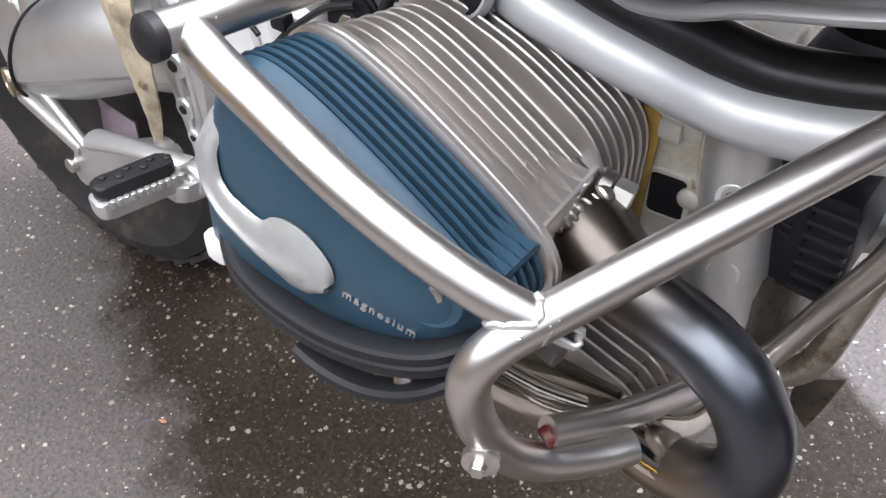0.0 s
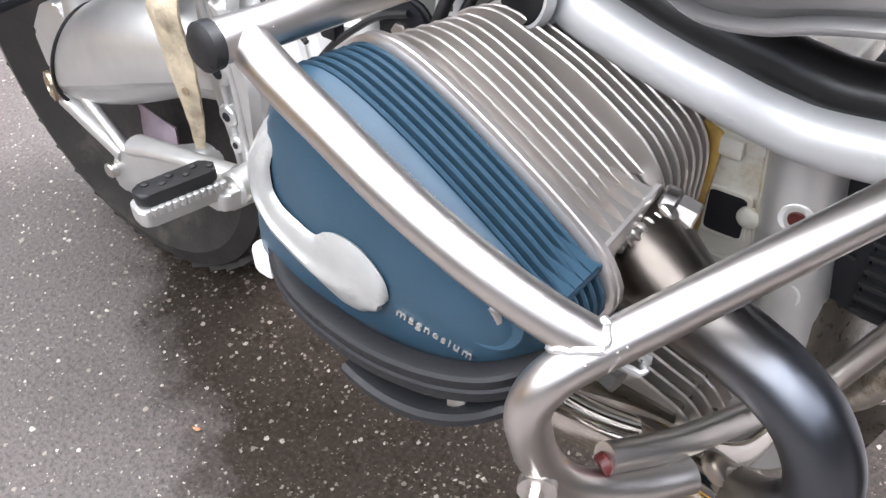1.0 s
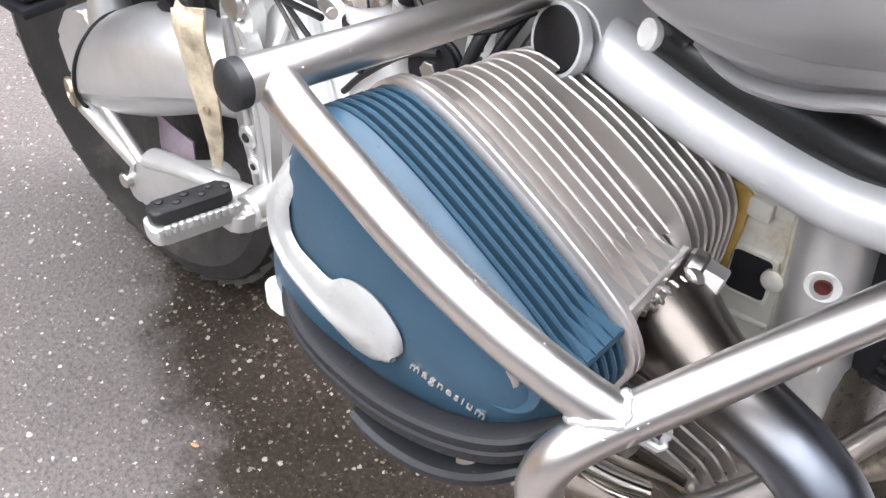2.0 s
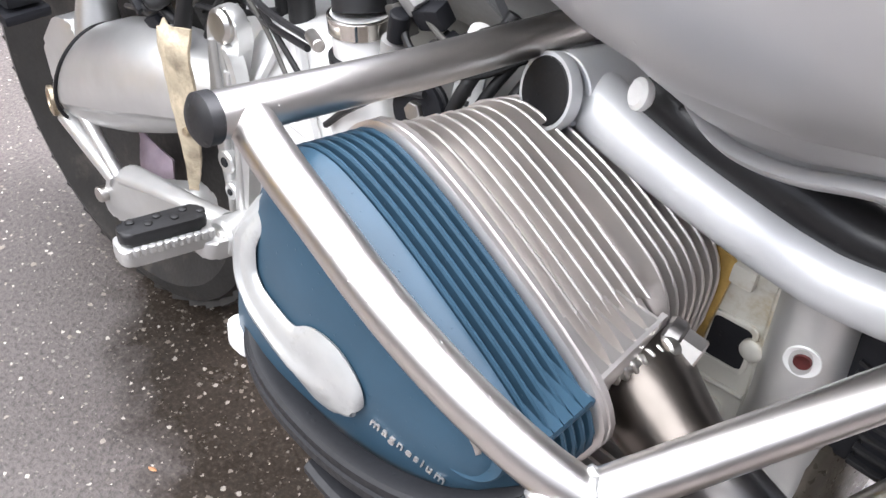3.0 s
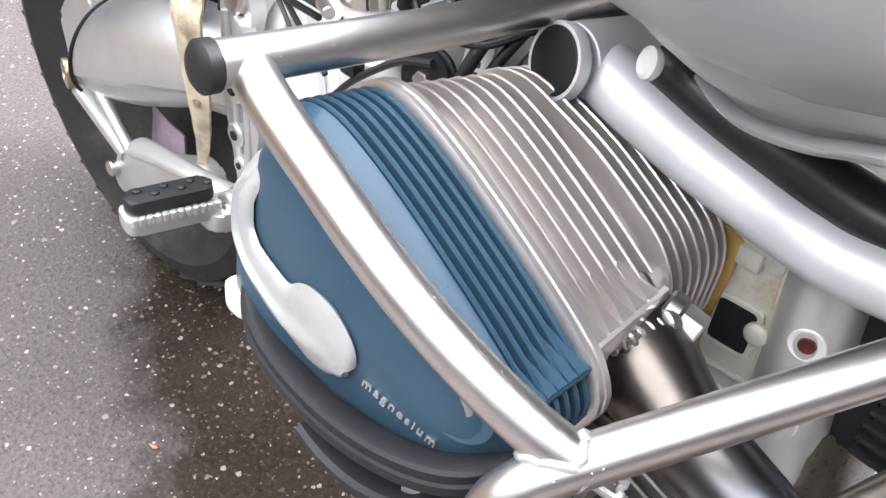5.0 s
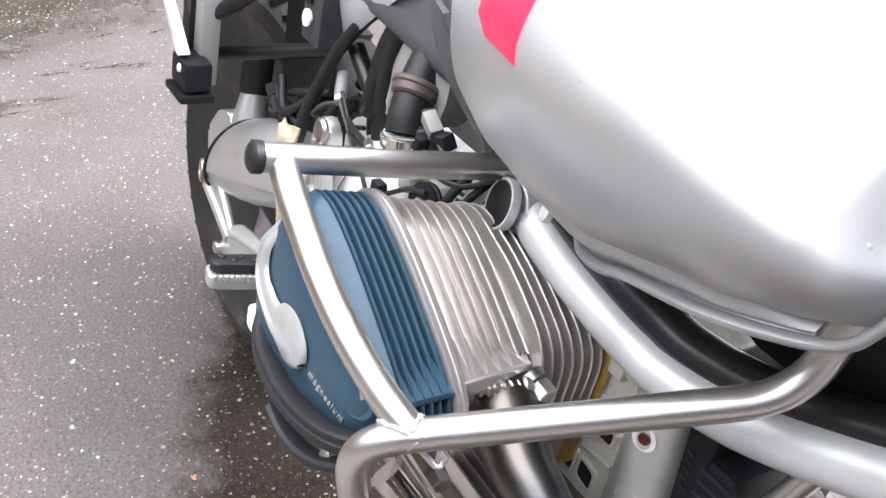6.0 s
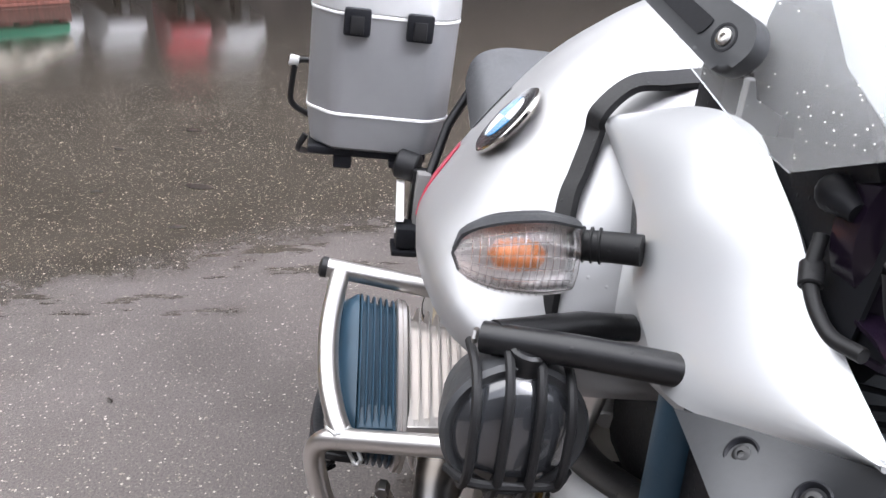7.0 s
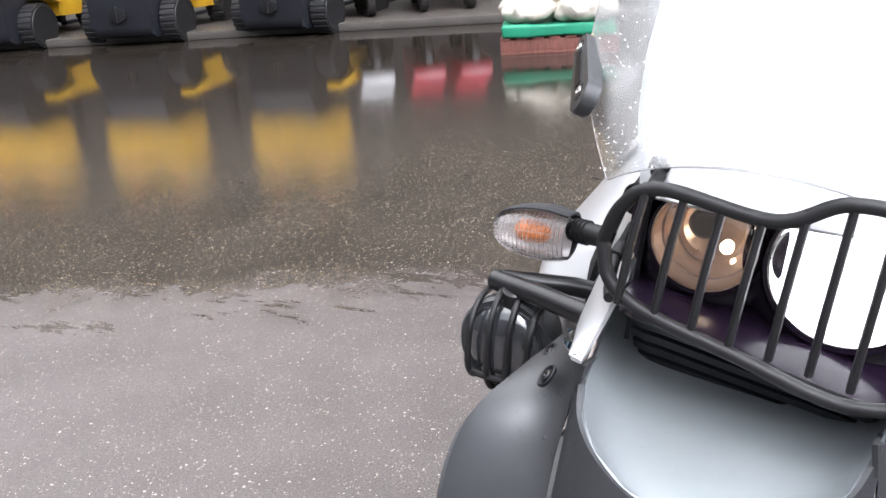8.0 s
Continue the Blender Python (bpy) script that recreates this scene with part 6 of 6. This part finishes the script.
ARC = [-math.pi / 2 + math.pi * i / 18 for i in range(19)]
rows, back, plate = [], [], []
for k in range(17):
    u = k / 16
    y = -0.214 - 0.087 * u
    zc, h = pod(u)
    s = min(1, h / 0.024)
    rows.append([(0.497 + 0.024 * s * math.cos(a) ** 0.8, y, zc + h * math.sin(a)) for a in ARC])
    zc, h = pod(u, 0.0022)
    back.append([(0.499 - 0.036 * s * max(0, math.cos(a)) ** 0.7, y - 0.002 * (u - 0.5), zc + 0.001 + h * math.sin(a)) for a in ARC])
    zc, h = pod(u, -0.002)
    plate.append([(0.497 - 0.010 * s * math.cos(a), y, zc + h * math.sin(a)) for a in ARC])
part("lens", shell(rows, 0.002), M["lens"], ind, "ribbed clear lens").visible_shadow = False
part("shell", shell(back, 0.002), M["grey_plastic"], ind, "dark grey indicator shell")
part("visor", shell([[(x + 0.012 * max(0, (z - 1.004) / 0.02), y, z + 0.0022) for x, y, z in r[13:]] for r in back], 0.002), M["grey_plastic"], ind)
part("reflector", shell(plate, 0.001), M["lamp_white"], ind, "pale lamp reflector")
part("amber_bulb", lathe([(0.003, -0.022), (0.010, -0.016), (0.013, 0.000), (0.010, 0.014), (0.002, 0.019)], 20, pose(0.500, -0.256, 0.996, 90, 0, 0)), M["orange"], ind, "amber bulb")
for i in range(15):
    u = 0.05 + i * 0.058
    zc, h = pod(u)
    s = min(1, h / 0.024)
    part("rib", sweep([(0.4975 + 0.024 * s * math.cos(a) ** 0.8, -0.214 - 0.087 * u, zc + h * math.sin(a)) for a in ARC[2:-2]], 0.0008, 6), M["lens"], ind)

for i in range(7):
    a = -1.05 + i * 0.35
    line = []
    for k in range(13):
        u = 0.04 + 0.075 * k
        zc, h = pod(u)
        s = min(1, h / 0.024)
        line.append((0.4978 + 0.024 * s * math.cos(a) ** 0.8, -0.214 - 0.087 * u, zc + h * math.sin(a)))
    part("rib", sweep(line, 0.0008, 6), M["lens"], ind)

ind.location = (-0.008, 0.0, -0.002)

# fog lamp with grille
FC, FD = Vector((0.553, -0.251, 0.888)), Vector((0.82, -0.57, 0.04)).normalized()
FM = basis(FC, (0, 1, 0), FD)
fog = part("fog_lamp", lathe([(0.012, -0.070), (0.030, -0.066), (0.046, -0.045), (0.052, -0.015), (0.053, 0.004), (0.050, 0.008), (0.046, 0.006)], 36, FM), M["grey_plastic"], moto, "black fog lamp behind a bar grille")
part("reflector", lathe([(0.004, -0.040), (0.030, -0.030), (0.045, -0.004)], 32, FM), M["exhaust"], fog)
part("lens_ring", lathe([(0.0385, 0.002), (0.0400, 0.0095), (0.0420, 0.0085), (0.0425, 0.002)], 36, FM), M["chrome"], fog)
part("lens", lathe([(0.0455, 0.000), (0.0435, 0.008), (0.037, 0.0145), (0.026, 0.0190), (0.013, 0.0212), (0.003, 0.0216)], 36, FM), M["fog_glass"], fog)
for i in range(4):
    u = -0.033 + i * 0.022
    hh = (0.056 ** 2 - u * u) ** 0.5
    pts = [FM @ Vector((u, -hh - 0.003, -0.035)), FM @ Vector((u, -hh - 0.002, 0.006)), FM @ Vector((u, -hh * 0.55, 0.026)), FM @ Vector((u, hh * 0.55, 0.026)), FM @ Vector((u, hh + 0.002, 0.006)), FM @ Vector((u, hh + 0.003, -0.035))]
    part("guard_bar", sweep(bends(pts, 0.016), 0.0036, 8), M["rubber"], fog)
w, hh = -0.034, 0.0445
part("guard_hoop", sweep(curve([FM @ Vector((-hh, w, 0.0)), FM @ Vector((-hh * 0.6, w, 0.020)), FM @ Vector((hh * 0.6, w, 0.020)), FM @ Vector((hh, w, 0.0))]), 0.0035, 8), M["rubber"], fog)
part("lamp_bracket", sweep([(0.530, -0.278, 0.946), (0.560, -0.215, 0.955), (0.592, -0.150, 0.962), (0.62, -0.05, 0.97)], 0.0115, 16), M["black_metal"], moto, "black tubular lamp bracket")
part("bracket_bolt", rod((0.5285, -0.281, 0.9457), (0.5270, -0.2845, 0.9454), 0.006, 6), M["bolt"], moto)
part("lamp_bracket", sweep([(0.533, -0.27, 0.950), (0.50, -0.20, 0.945), (0.49, -0.11, 0.94)], 0.0105, 14), M["black_metal"], moto, "black tubular lamp bracket")
part("lamp_stem", rod((0.545, -0.250, 0.925), (0.548, -0.248, 0.950), 0.014, 14), M["black_metal"], moto)

# headlight unit
hl = part("headlight_unit", prism(rounded([(-0.102, 1.040), (-0.02, 1.022), (0.10, 1.010), (0.150, 1.06), (0.140, 1.145), (0.075, 1.165), (0.012, 1.135), (-0.06, 1.148), (-0.100, 1.125)], 0.025), 0.04, Matrix(((0, 0, 1, 0.596), (1, 0, 0, 0), (0, 1, 0, 0), (0, 0, 0, 1))), 0.006), M["black_gloss"], moto, "glossy black headlight unit behind a bar guard")
for (y, z, r, lit) in ((-0.044, 1.090, 0.043, "lit_warm"), (0.066, 1.086, 0.060, "lit_white")):
    hm = basis((0.664, y, z), (0, 1, 0), (1, 0, 0))
    mirror = M["reflector_warm" if lit == "lit_warm" else "reflector"]
    lamp = part("lamp_bowl", lathe([(0.004, -0.046), (r * 0.70, -0.038), (r * 0.94, -0.016), (r * 1.0, 0.002), (r * 0.97, 0.002), (r * 0.88, -0.012), (r * 0.68, -0.028), (r * 0.40, -0.038), (0.006, -0.042)], 48, hm), mirror, hl)
    part("lamp_shroud", collar([(r * 1.00, 0.003), (r * 1.05, 0.004), (r * 1.10, 0.000), (r * 1.16, -0.022), (r * 1.10, -0.046), (r * 1.02, -0.046), (r * 1.02, 0.000)], 48, hm), M["black_gloss"], lamp, "glossy black lamp rim")
    part("lamp_surround", collar([(r * 1.03, -0.001), (r + 0.012, -0.003), (r + 0.021, -0.009), (r + 0.024, -0.030), (r * 1.08, -0.034)], 48, hm), M["black_gloss"], lamp, "glossy black lamp surround tinted purple for lens flare")
    pane = part("lens", collar([(r * 0.98, 0.002), (r * 0.92, 0.008), (r * 0.72, 0.015), (r * 0.40, 0.020), (0.0006, 0.022), (0.0006, 0.0205), (r * 0.39, 0.0185), (r * 0.70, 0.0135), (r * 0.90, 0.0065), (r * 0.955, 0.002)], 48, hm), M["glass"], lamp)
    pane.visible_shadow = False
    if lit == "lit_warm":
        # stepped inner shells, the bulb and its shield
        for k, d in ((0.84, -0.012), (0.62, -0.026)):
            part("bowl_step", collar([(r * k - 0.002, d - 0.006), (r * k, d), (r * k + 0.0018, d), (r * k + 0.0024, d - 0.008)], 44, hm), mirror, lamp)
        part("bulb_shield", lathe([(0.004, -0.024), (0.011, -0.022), (0.013, -0.012), (0.010, -0.008)], 28, hm @ Matrix.Translation((-0.004, 0.010, 0))), M["exhaust"], lamp)
        part("bulb", lathe([(0.002, -0.020), (0.0050, -0.017), (0.0056, -0.011), (0.0030, -0.006), (0.001, -0.005)], 24, hm @ Matrix.Translation((0.016, -0.006, 0))), M[lit], lamp, "lit bulb")
        part("bulb_glow_cap", lathe([(0.001, -0.030), (0.0040, -0.028), (0.0030, -0.024)], 20, hm @ Matrix.Translation((0.022, -0.024, 0))), M[lit], lamp, "lit bulb")
    else:
        part("bulb", lathe([(0.004, -0.034), (r * 0.70, -0.025), (r * 0.88, -0.010), (r * 0.66, -0.003), (0.004, 0.001)], 32, hm), M[lit], lamp, "lit bulb")
gd = [(0.705, -0.115, 1.090), (0.715, -0.100, 1.125), (0.722, -0.070, 1.146), (0.722, 0.012, 1.138), (0.722, 0.060, 1.160), (0.716, 0.12, 1.150), (0.705, 0.155, 1.10), (0.712, 0.14, 1.03), (0.724, 0.085, 1.010), (0.724, 0.0, 1.028), (0.722, -0.075, 1.046), (0.712, -0.105, 1.062)]
guard = part("headlight_guard", sweep(curve(gd + gd[:1]), 0.0058, 10, cap=False), M["rubber"], moto, "black headlight guard of coated bars")
for i in range(9):
    yt, yb = -0.0810 + i * 0.0285, -0.0930 + i * 0.0295
    zt = 1.1460 - 0.10 * max(0, yt + 0.03) if yt < 0.005 else min(1.160, 1.1415 + 0.34 * (yt - 0.005))
    zb = 1.0480 - 0.155 * max(0, yb + 0.085)
    part("guard_bar", sweep(curve([(0.7215, yt, zt), (0.7285, (yt + yb) / 2, (zt + zb) / 2), (0.7225, yb, zb)]), 0.0034, 8, flat=1.25), M["rubber"], guard)
chin = []
for i in range(13):
    y = -0.098 + i * 0.019
    zr = 1.046 - 0.16 * max(0, y + 0.07)
    e = 0.012 * (i == 0)
    chin.append([(0.640, y, zr - 0.002), (0.668 - e, y, zr - 0.003), (0.698 - e, y, zr - 0.005), (0.712 - e, y, zr - 0.010), (0.708 - e, y, zr - 0.018), (0.660, y, zr - 0.026)])
part("lamp_chin", shell(chin, 0.003), M["black_gloss"], hl, "glossy black lamp surround tinted purple for lens flare")
part("guard_knob", lathe([(0.004, -0.004), (0.009, 0.0), (0.011, 0.006), (0.009, 0.013), (0.003, 0.016)], 20, along((0.672, -0.083, 1.140), (0.676, -0.080, 1.18))), M["rubber"], guard)
part("guard_stay", sweep([(0.672, -0.083, 1.145), (0.70, -0.082, 1.140), (0.718, -0.080, 1.138)], 0.0055, 10), M["rubber"], guard)
grill_loops = []
for i in range(17):
    y = -0.092 + i * 0.0132
    top, bot = 1.0400 - 0.16 * max(0, y + 0.07), 0.9560 - 0.10 * max(0, y + 0.074)
    line = [(0.600, top + 0.004), (0.700, top)]
    for k in range(5):
        f, g = k / 5, (k + 0.62) / 5
        line += [(0.7035 - 0.060 * f, top - 0.002 - (top - bot) * f), (0.7035 - 0.060 * g, top - 0.002 - (top - bot) * g), (0.6960 - 0.060 * g, top - 0.003 - (top - bot) * (g + 0.03))]
    line += [(0.638, bot), (0.600, bot)]
    shrink = 0.006 if i in (0, 16) else 0.0
    grill_loops.append([(x - shrink if x > 0.61 else x, y, z) for x, z in line])
part("front_grille", loft(grill_loops), M["plastic"], moto, "black ribbed front grille", angle=25)
part("lamp_hose", sweep(curve([(0.628, -0.112, 1.078), (0.642, -0.119, 1.054), (0.668, -0.116, 1.036), (0.694, -0.108, 1.036)]), 0.0046, 12), M["rubber"], hl)
part("cowl_side", shell(patch([(0.500, -0.100, 1.100), (0.672, -0.092, 1.140), (0.660, -0.100, 0.985), (0.640, -0.100, 1.03)], 8, (0, -0.006, 0)), 0.004), M["plastic"], moto, "black plastic cowl side")
part("cowl_boss", sweep(curve([(0.610, -0.104, 1.100), (0.630, -0.112, 1.104), (0.650, -0.108, 1.100)]), [0.006, 0.012, 0.006], 14), M["plastic"], moto)
part("hose_cuff", rod((0.632, -0.115, 1.062), (0.644, -0.119, 1.052), 0.0074, 18), M["rubber"], moto)

# white cowl and clear screen above the headlight
rows = []
for z, x, ex, w in ((1.126, 0.724, 0.684, 0.096), (1.142, 0.702, 0.662, 0.104), (1.173, 0.668, 0.620, 0.121), (1.214, 0.638, 0.587, 0.129), (1.26, 0.600, 0.550, 0.131), (1.33, 0.552, 0.500, 0.128), (1.40, 0.505, 0.455, 0.118)):
    rows.append([(ex + (x - ex) * (1 - (k / 10) ** 2), w * k / 10, z + 0.012 * (1 - (k / 10) ** 2)) for k in range(-10, 11)])
part("cowl", shell(rows, 0.004), M["white_paint"], moto, "pale silver instrument cowl")
rows = []
for z, ex, w, lift in ((1.112, 0.626, 0.141, 0.064), (1.128, 0.590, 0.163, 0.050), (1.155, 0.552, 0.187, 0.020), (1.203, 0.512, 0.206, 0.008), (1.25, 0.485, 0.207, 0.0), (1.33, 0.440, 0.202, 0.0), (1.41, 0.395, 0.185, 0.0)):
    row = []
    for k in range(-14, 15):
        u = k / 14
        row.append((ex + (0.735 - 0.62 * (z - 1.11) - ex) * (1 - abs(u) ** 2.2), w * u, z + lift * (1 - u * u)))
    rows.append(row)
scr = part("windscreen", shell(rows, 0.003), M["screen"], moto, "clear rain-spotted windscreen")
for s in (1, -1):
    ends = Vector((0.512, -0.208 * s, 1.201)), Vector((0.602, -0.174 * s, 1.172))
    pad_m = basis((ends[0] + ends[1]) / 2, ends[1] - ends[0], (0.34, -0.86 * s, 0.38))
    hl2 = (ends[1] - ends[0]).length / 2
    br = part("screen_bracket", prism(rounded([(-hl2 - 0.010, -0.012), (hl2 + 0.006, -0.018), (hl2 + 0.012, 0.006), (hl2, 0.018), (-hl2 - 0.006, 0.013)], 0.020, 8), 0.014, pad_m, 0.004, 3), M["grey_plastic"], scr, "dark grey screen bracket")
    # black plate on the face, painting the shade inside the slot
    part("slot", prism(rounded([(-hl2 * 0.62, -0.006), (hl2 * 0.5, -0.008), (hl2 * 0.55, 0.004), (-hl2 * 0.62, 0.005)], 0.004), 0.002, pad_m @ Matrix.Translation((0, 0, 0.0070))), M["plastic"], br)
    for k in (-0.82, 0.80):
        bm_ = pad_m @ Matrix.Translation((hl2 * k, 0, 0.0060))
        part("bolt_dish", lathe([(0.0085, 0.0), (0.0085, 0.0014), (0.0070, 0.0014), (0.0066, 0.0006)], 20, bm_), M["plastic"], br)
        part("bracket_bolt", lathe([(0.0050, 0.0), (0.0050, 0.0022), (0.0038, 0.0030), (0.0022, 0.0030), (0.0018, 0.0014)], 16, bm_), M["bolt"], br)
part("cockpit_trim", shell(patch([(0.580, -0.112, 1.090), (0.655, -0.104, 1.120), (0.622, -0.112, 1.168), (0.578, -0.122, 1.140)], 8, (0, -0.004, 0)), 0.004), M["plastic"], moto, "black plastic cockpit trim")
rng = random.Random(5)
# clear drops given a white colour that paints their glints
drops = bmesh.new()
for i in range(150):
    r, k = rng.randrange(0, 5), rng.randrange(0, 9)
    u, v = rng.random(), rng.random()
    a, b, c, d = [Vector(q) for q in (rows[r][k], rows[r][k + 1], rows[r + 1][k], rows[r + 1][k + 1])]
    p = a.lerp(b, u).lerp(c.lerp(d, u), v)
    nr = (b - a).cross(c - a).normalized()
    if nr.y > 0:
        nr = -nr
    s = rng.uniform(0.00035, 0.0007)
    bmesh.ops.create_icosphere(drops, subdivisions=1, radius=s, matrix=Matrix.Translation(p + nr * 0.0028))
tagged(part("raindrops", drops, M["white_plastic"], scr), "fine raindrops coloured white for their glint", kind="stuff")
part("cockpit_box", box(0.388, 0.440, -0.110, -0.02, 1.045, 1.132, 0.008), M["plastic"], moto, "black plastic cockpit box")
part("cockpit_bracket", box(0.444, 0.456, -0.098, -0.066, 1.070, 1.128, 0.003), M["white_paint"], moto)
part("instrument_panel", box(0.44, 0.54, -0.095, 0.095, 1.11, 1.19, 0.02), M["plastic"], moto, "black instrument panel")

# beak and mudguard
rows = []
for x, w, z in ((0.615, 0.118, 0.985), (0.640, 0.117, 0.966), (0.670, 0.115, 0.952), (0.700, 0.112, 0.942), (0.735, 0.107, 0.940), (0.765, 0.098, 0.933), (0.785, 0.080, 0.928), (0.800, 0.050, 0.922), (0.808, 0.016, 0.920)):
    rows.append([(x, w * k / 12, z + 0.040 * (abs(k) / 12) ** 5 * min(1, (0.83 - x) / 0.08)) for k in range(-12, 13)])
part("beak", shell(rows, 0.004), M["beak_shaded"], moto, "silver beak under the headlight, coloured darker for shade", angle=60)
for s in (1, -1):
    ridge = curve([(0.750, -0.109 * s, 1.001), (0.742, -0.116 * s, 0.962), (0.752, -0.121 * s, 0.915), (0.772, -0.120 * s, 0.870), (0.80, -0.115 * s, 0.80)], 5)
    outer = curve([(0.616, -0.168 * s, 0.950), (0.700, -0.178 * s, 0.953), (0.790, -0.186 * s, 0.948), (0.842, -0.182 * s, 0.905), (0.850, -0.175 * s, 0.82)], 5)
    rows = [[q.lerp(p, k / 8) + Vector((0, -0.010 * s, 0.004)) * (4 * (k / 8) * (1 - k / 8)) for k in range(9)] for p, q in zip(ridge, outer)]
    side = part("mudguard_side", shell(rows, 0.004), M["grey_plastic"], moto, "dark grey plastic mudguard side", angle=50)
    tops = curve([(0.705, -0.1130 * s, 0.985), (0.735, -0.1085 * s, 0.983), (0.766, -0.0990 * s, 0.9675), (0.786, -0.0810 * s, 0.9520), (0.802, -0.0505 * s, 0.938), (0.811, -0.016 * s, 0.932)], 5)
    rows = []
    for i, p in enumerate(tops):
        q = ridge[min(len(ridge) - 1, i)] if i < 5 else ridge[-1].lerp(Vector((0.86, 0, 0.80)), (i - 5) / (len(tops) - 6))
        rows.append([p.lerp(q, k / 6) for k in range(7)])
    part("mudguard_front", shell(rows, 0.004), M["grey_plastic"], side)
    for q in ((0.690, -0.157 * s, 0.968), (0.738, -0.140 * s, 0.975)):
        bolt_m = along(q, (q[0] + 0.03, q[1] - 0.07 * s, q[2] + 0.06))
        dish = part("bolt_recess", lathe([(0.0105, -0.002), (0.0110, 0.0006), (0.0098, 0.0014), (0.0085, 0.0006), (0.0075, -0.0010), (0.004, -0.0012)], 24, bolt_m), M["plastic"], side)
        part("mudguard_bolt", lathe([(0.0055, -0.002), (0.0055, 0.0012), (0.0042, 0.0020), (0.0022, 0.0020), (0.0018, 0.0008)], 18, bolt_m), M["black_metal"], dish)
rows = []
for x, w, z in ((0.640, 0.165, 0.93), (0.72, 0.165, 0.91), (0.80, 0.155, 0.87), (0.88, 0.13, 0.82), (0.96, 0.10, 0.77), (1.04, 0.07, 0.71)):
    rows.append([(x, w * k / 10, z - 0.050 - 0.030 * (k / 10) ** 2) for k in range(-10, 11)])
part("mudguard", shell(rows, 0.004), M["grey_plastic"], moto, "dark grey plastic front mudguard")

# fork, steering head and strut
for s in (1, -1):
    part("fork_tube", rod((0.945 - 0.02, s * 0.085, 0.33), (0.60, s * 0.085, 1.02), 0.021, 18), M["silver_tube"], moto, "silver fork tube")
part("strut", rod((0.535, -0.112, 0.66), (0.508, -0.112, 0.93), 0.020, 20), M["blue"], moto, "blue-grey painted strut")
part("steering_head", rod((0.50, 0, 0.78), (0.44, 0, 1.05), 0.045, 20), M["black_metal"], moto)
part("inner_fairing", box(0.44, 0.60, -0.11, 0.11, 0.78, 1.04, 0.03), M["plastic"], moto, "black inner fairing")
# added block that keeps the gap under the tank dark
part("under_tank_filler", box(0.27, 0.436, -0.080, 0.080, 0.70, 0.86, 0.02), M["plastic"], moto, "black filler block that darkens the gap under the tank")
part("swing_arm", sweep(curve([(0.24, 0.03, 0.45), (0.45, 0.03, 0.55), (0.66, 0.0, 0.62)]), 0.018, 14), M["alu_cast"], moto)
part("side_stand", rod((-0.08, 0.13, 0.30), (-0.02, 0.30, 0.040), 0.012, 12), M["black_metal"], moto)
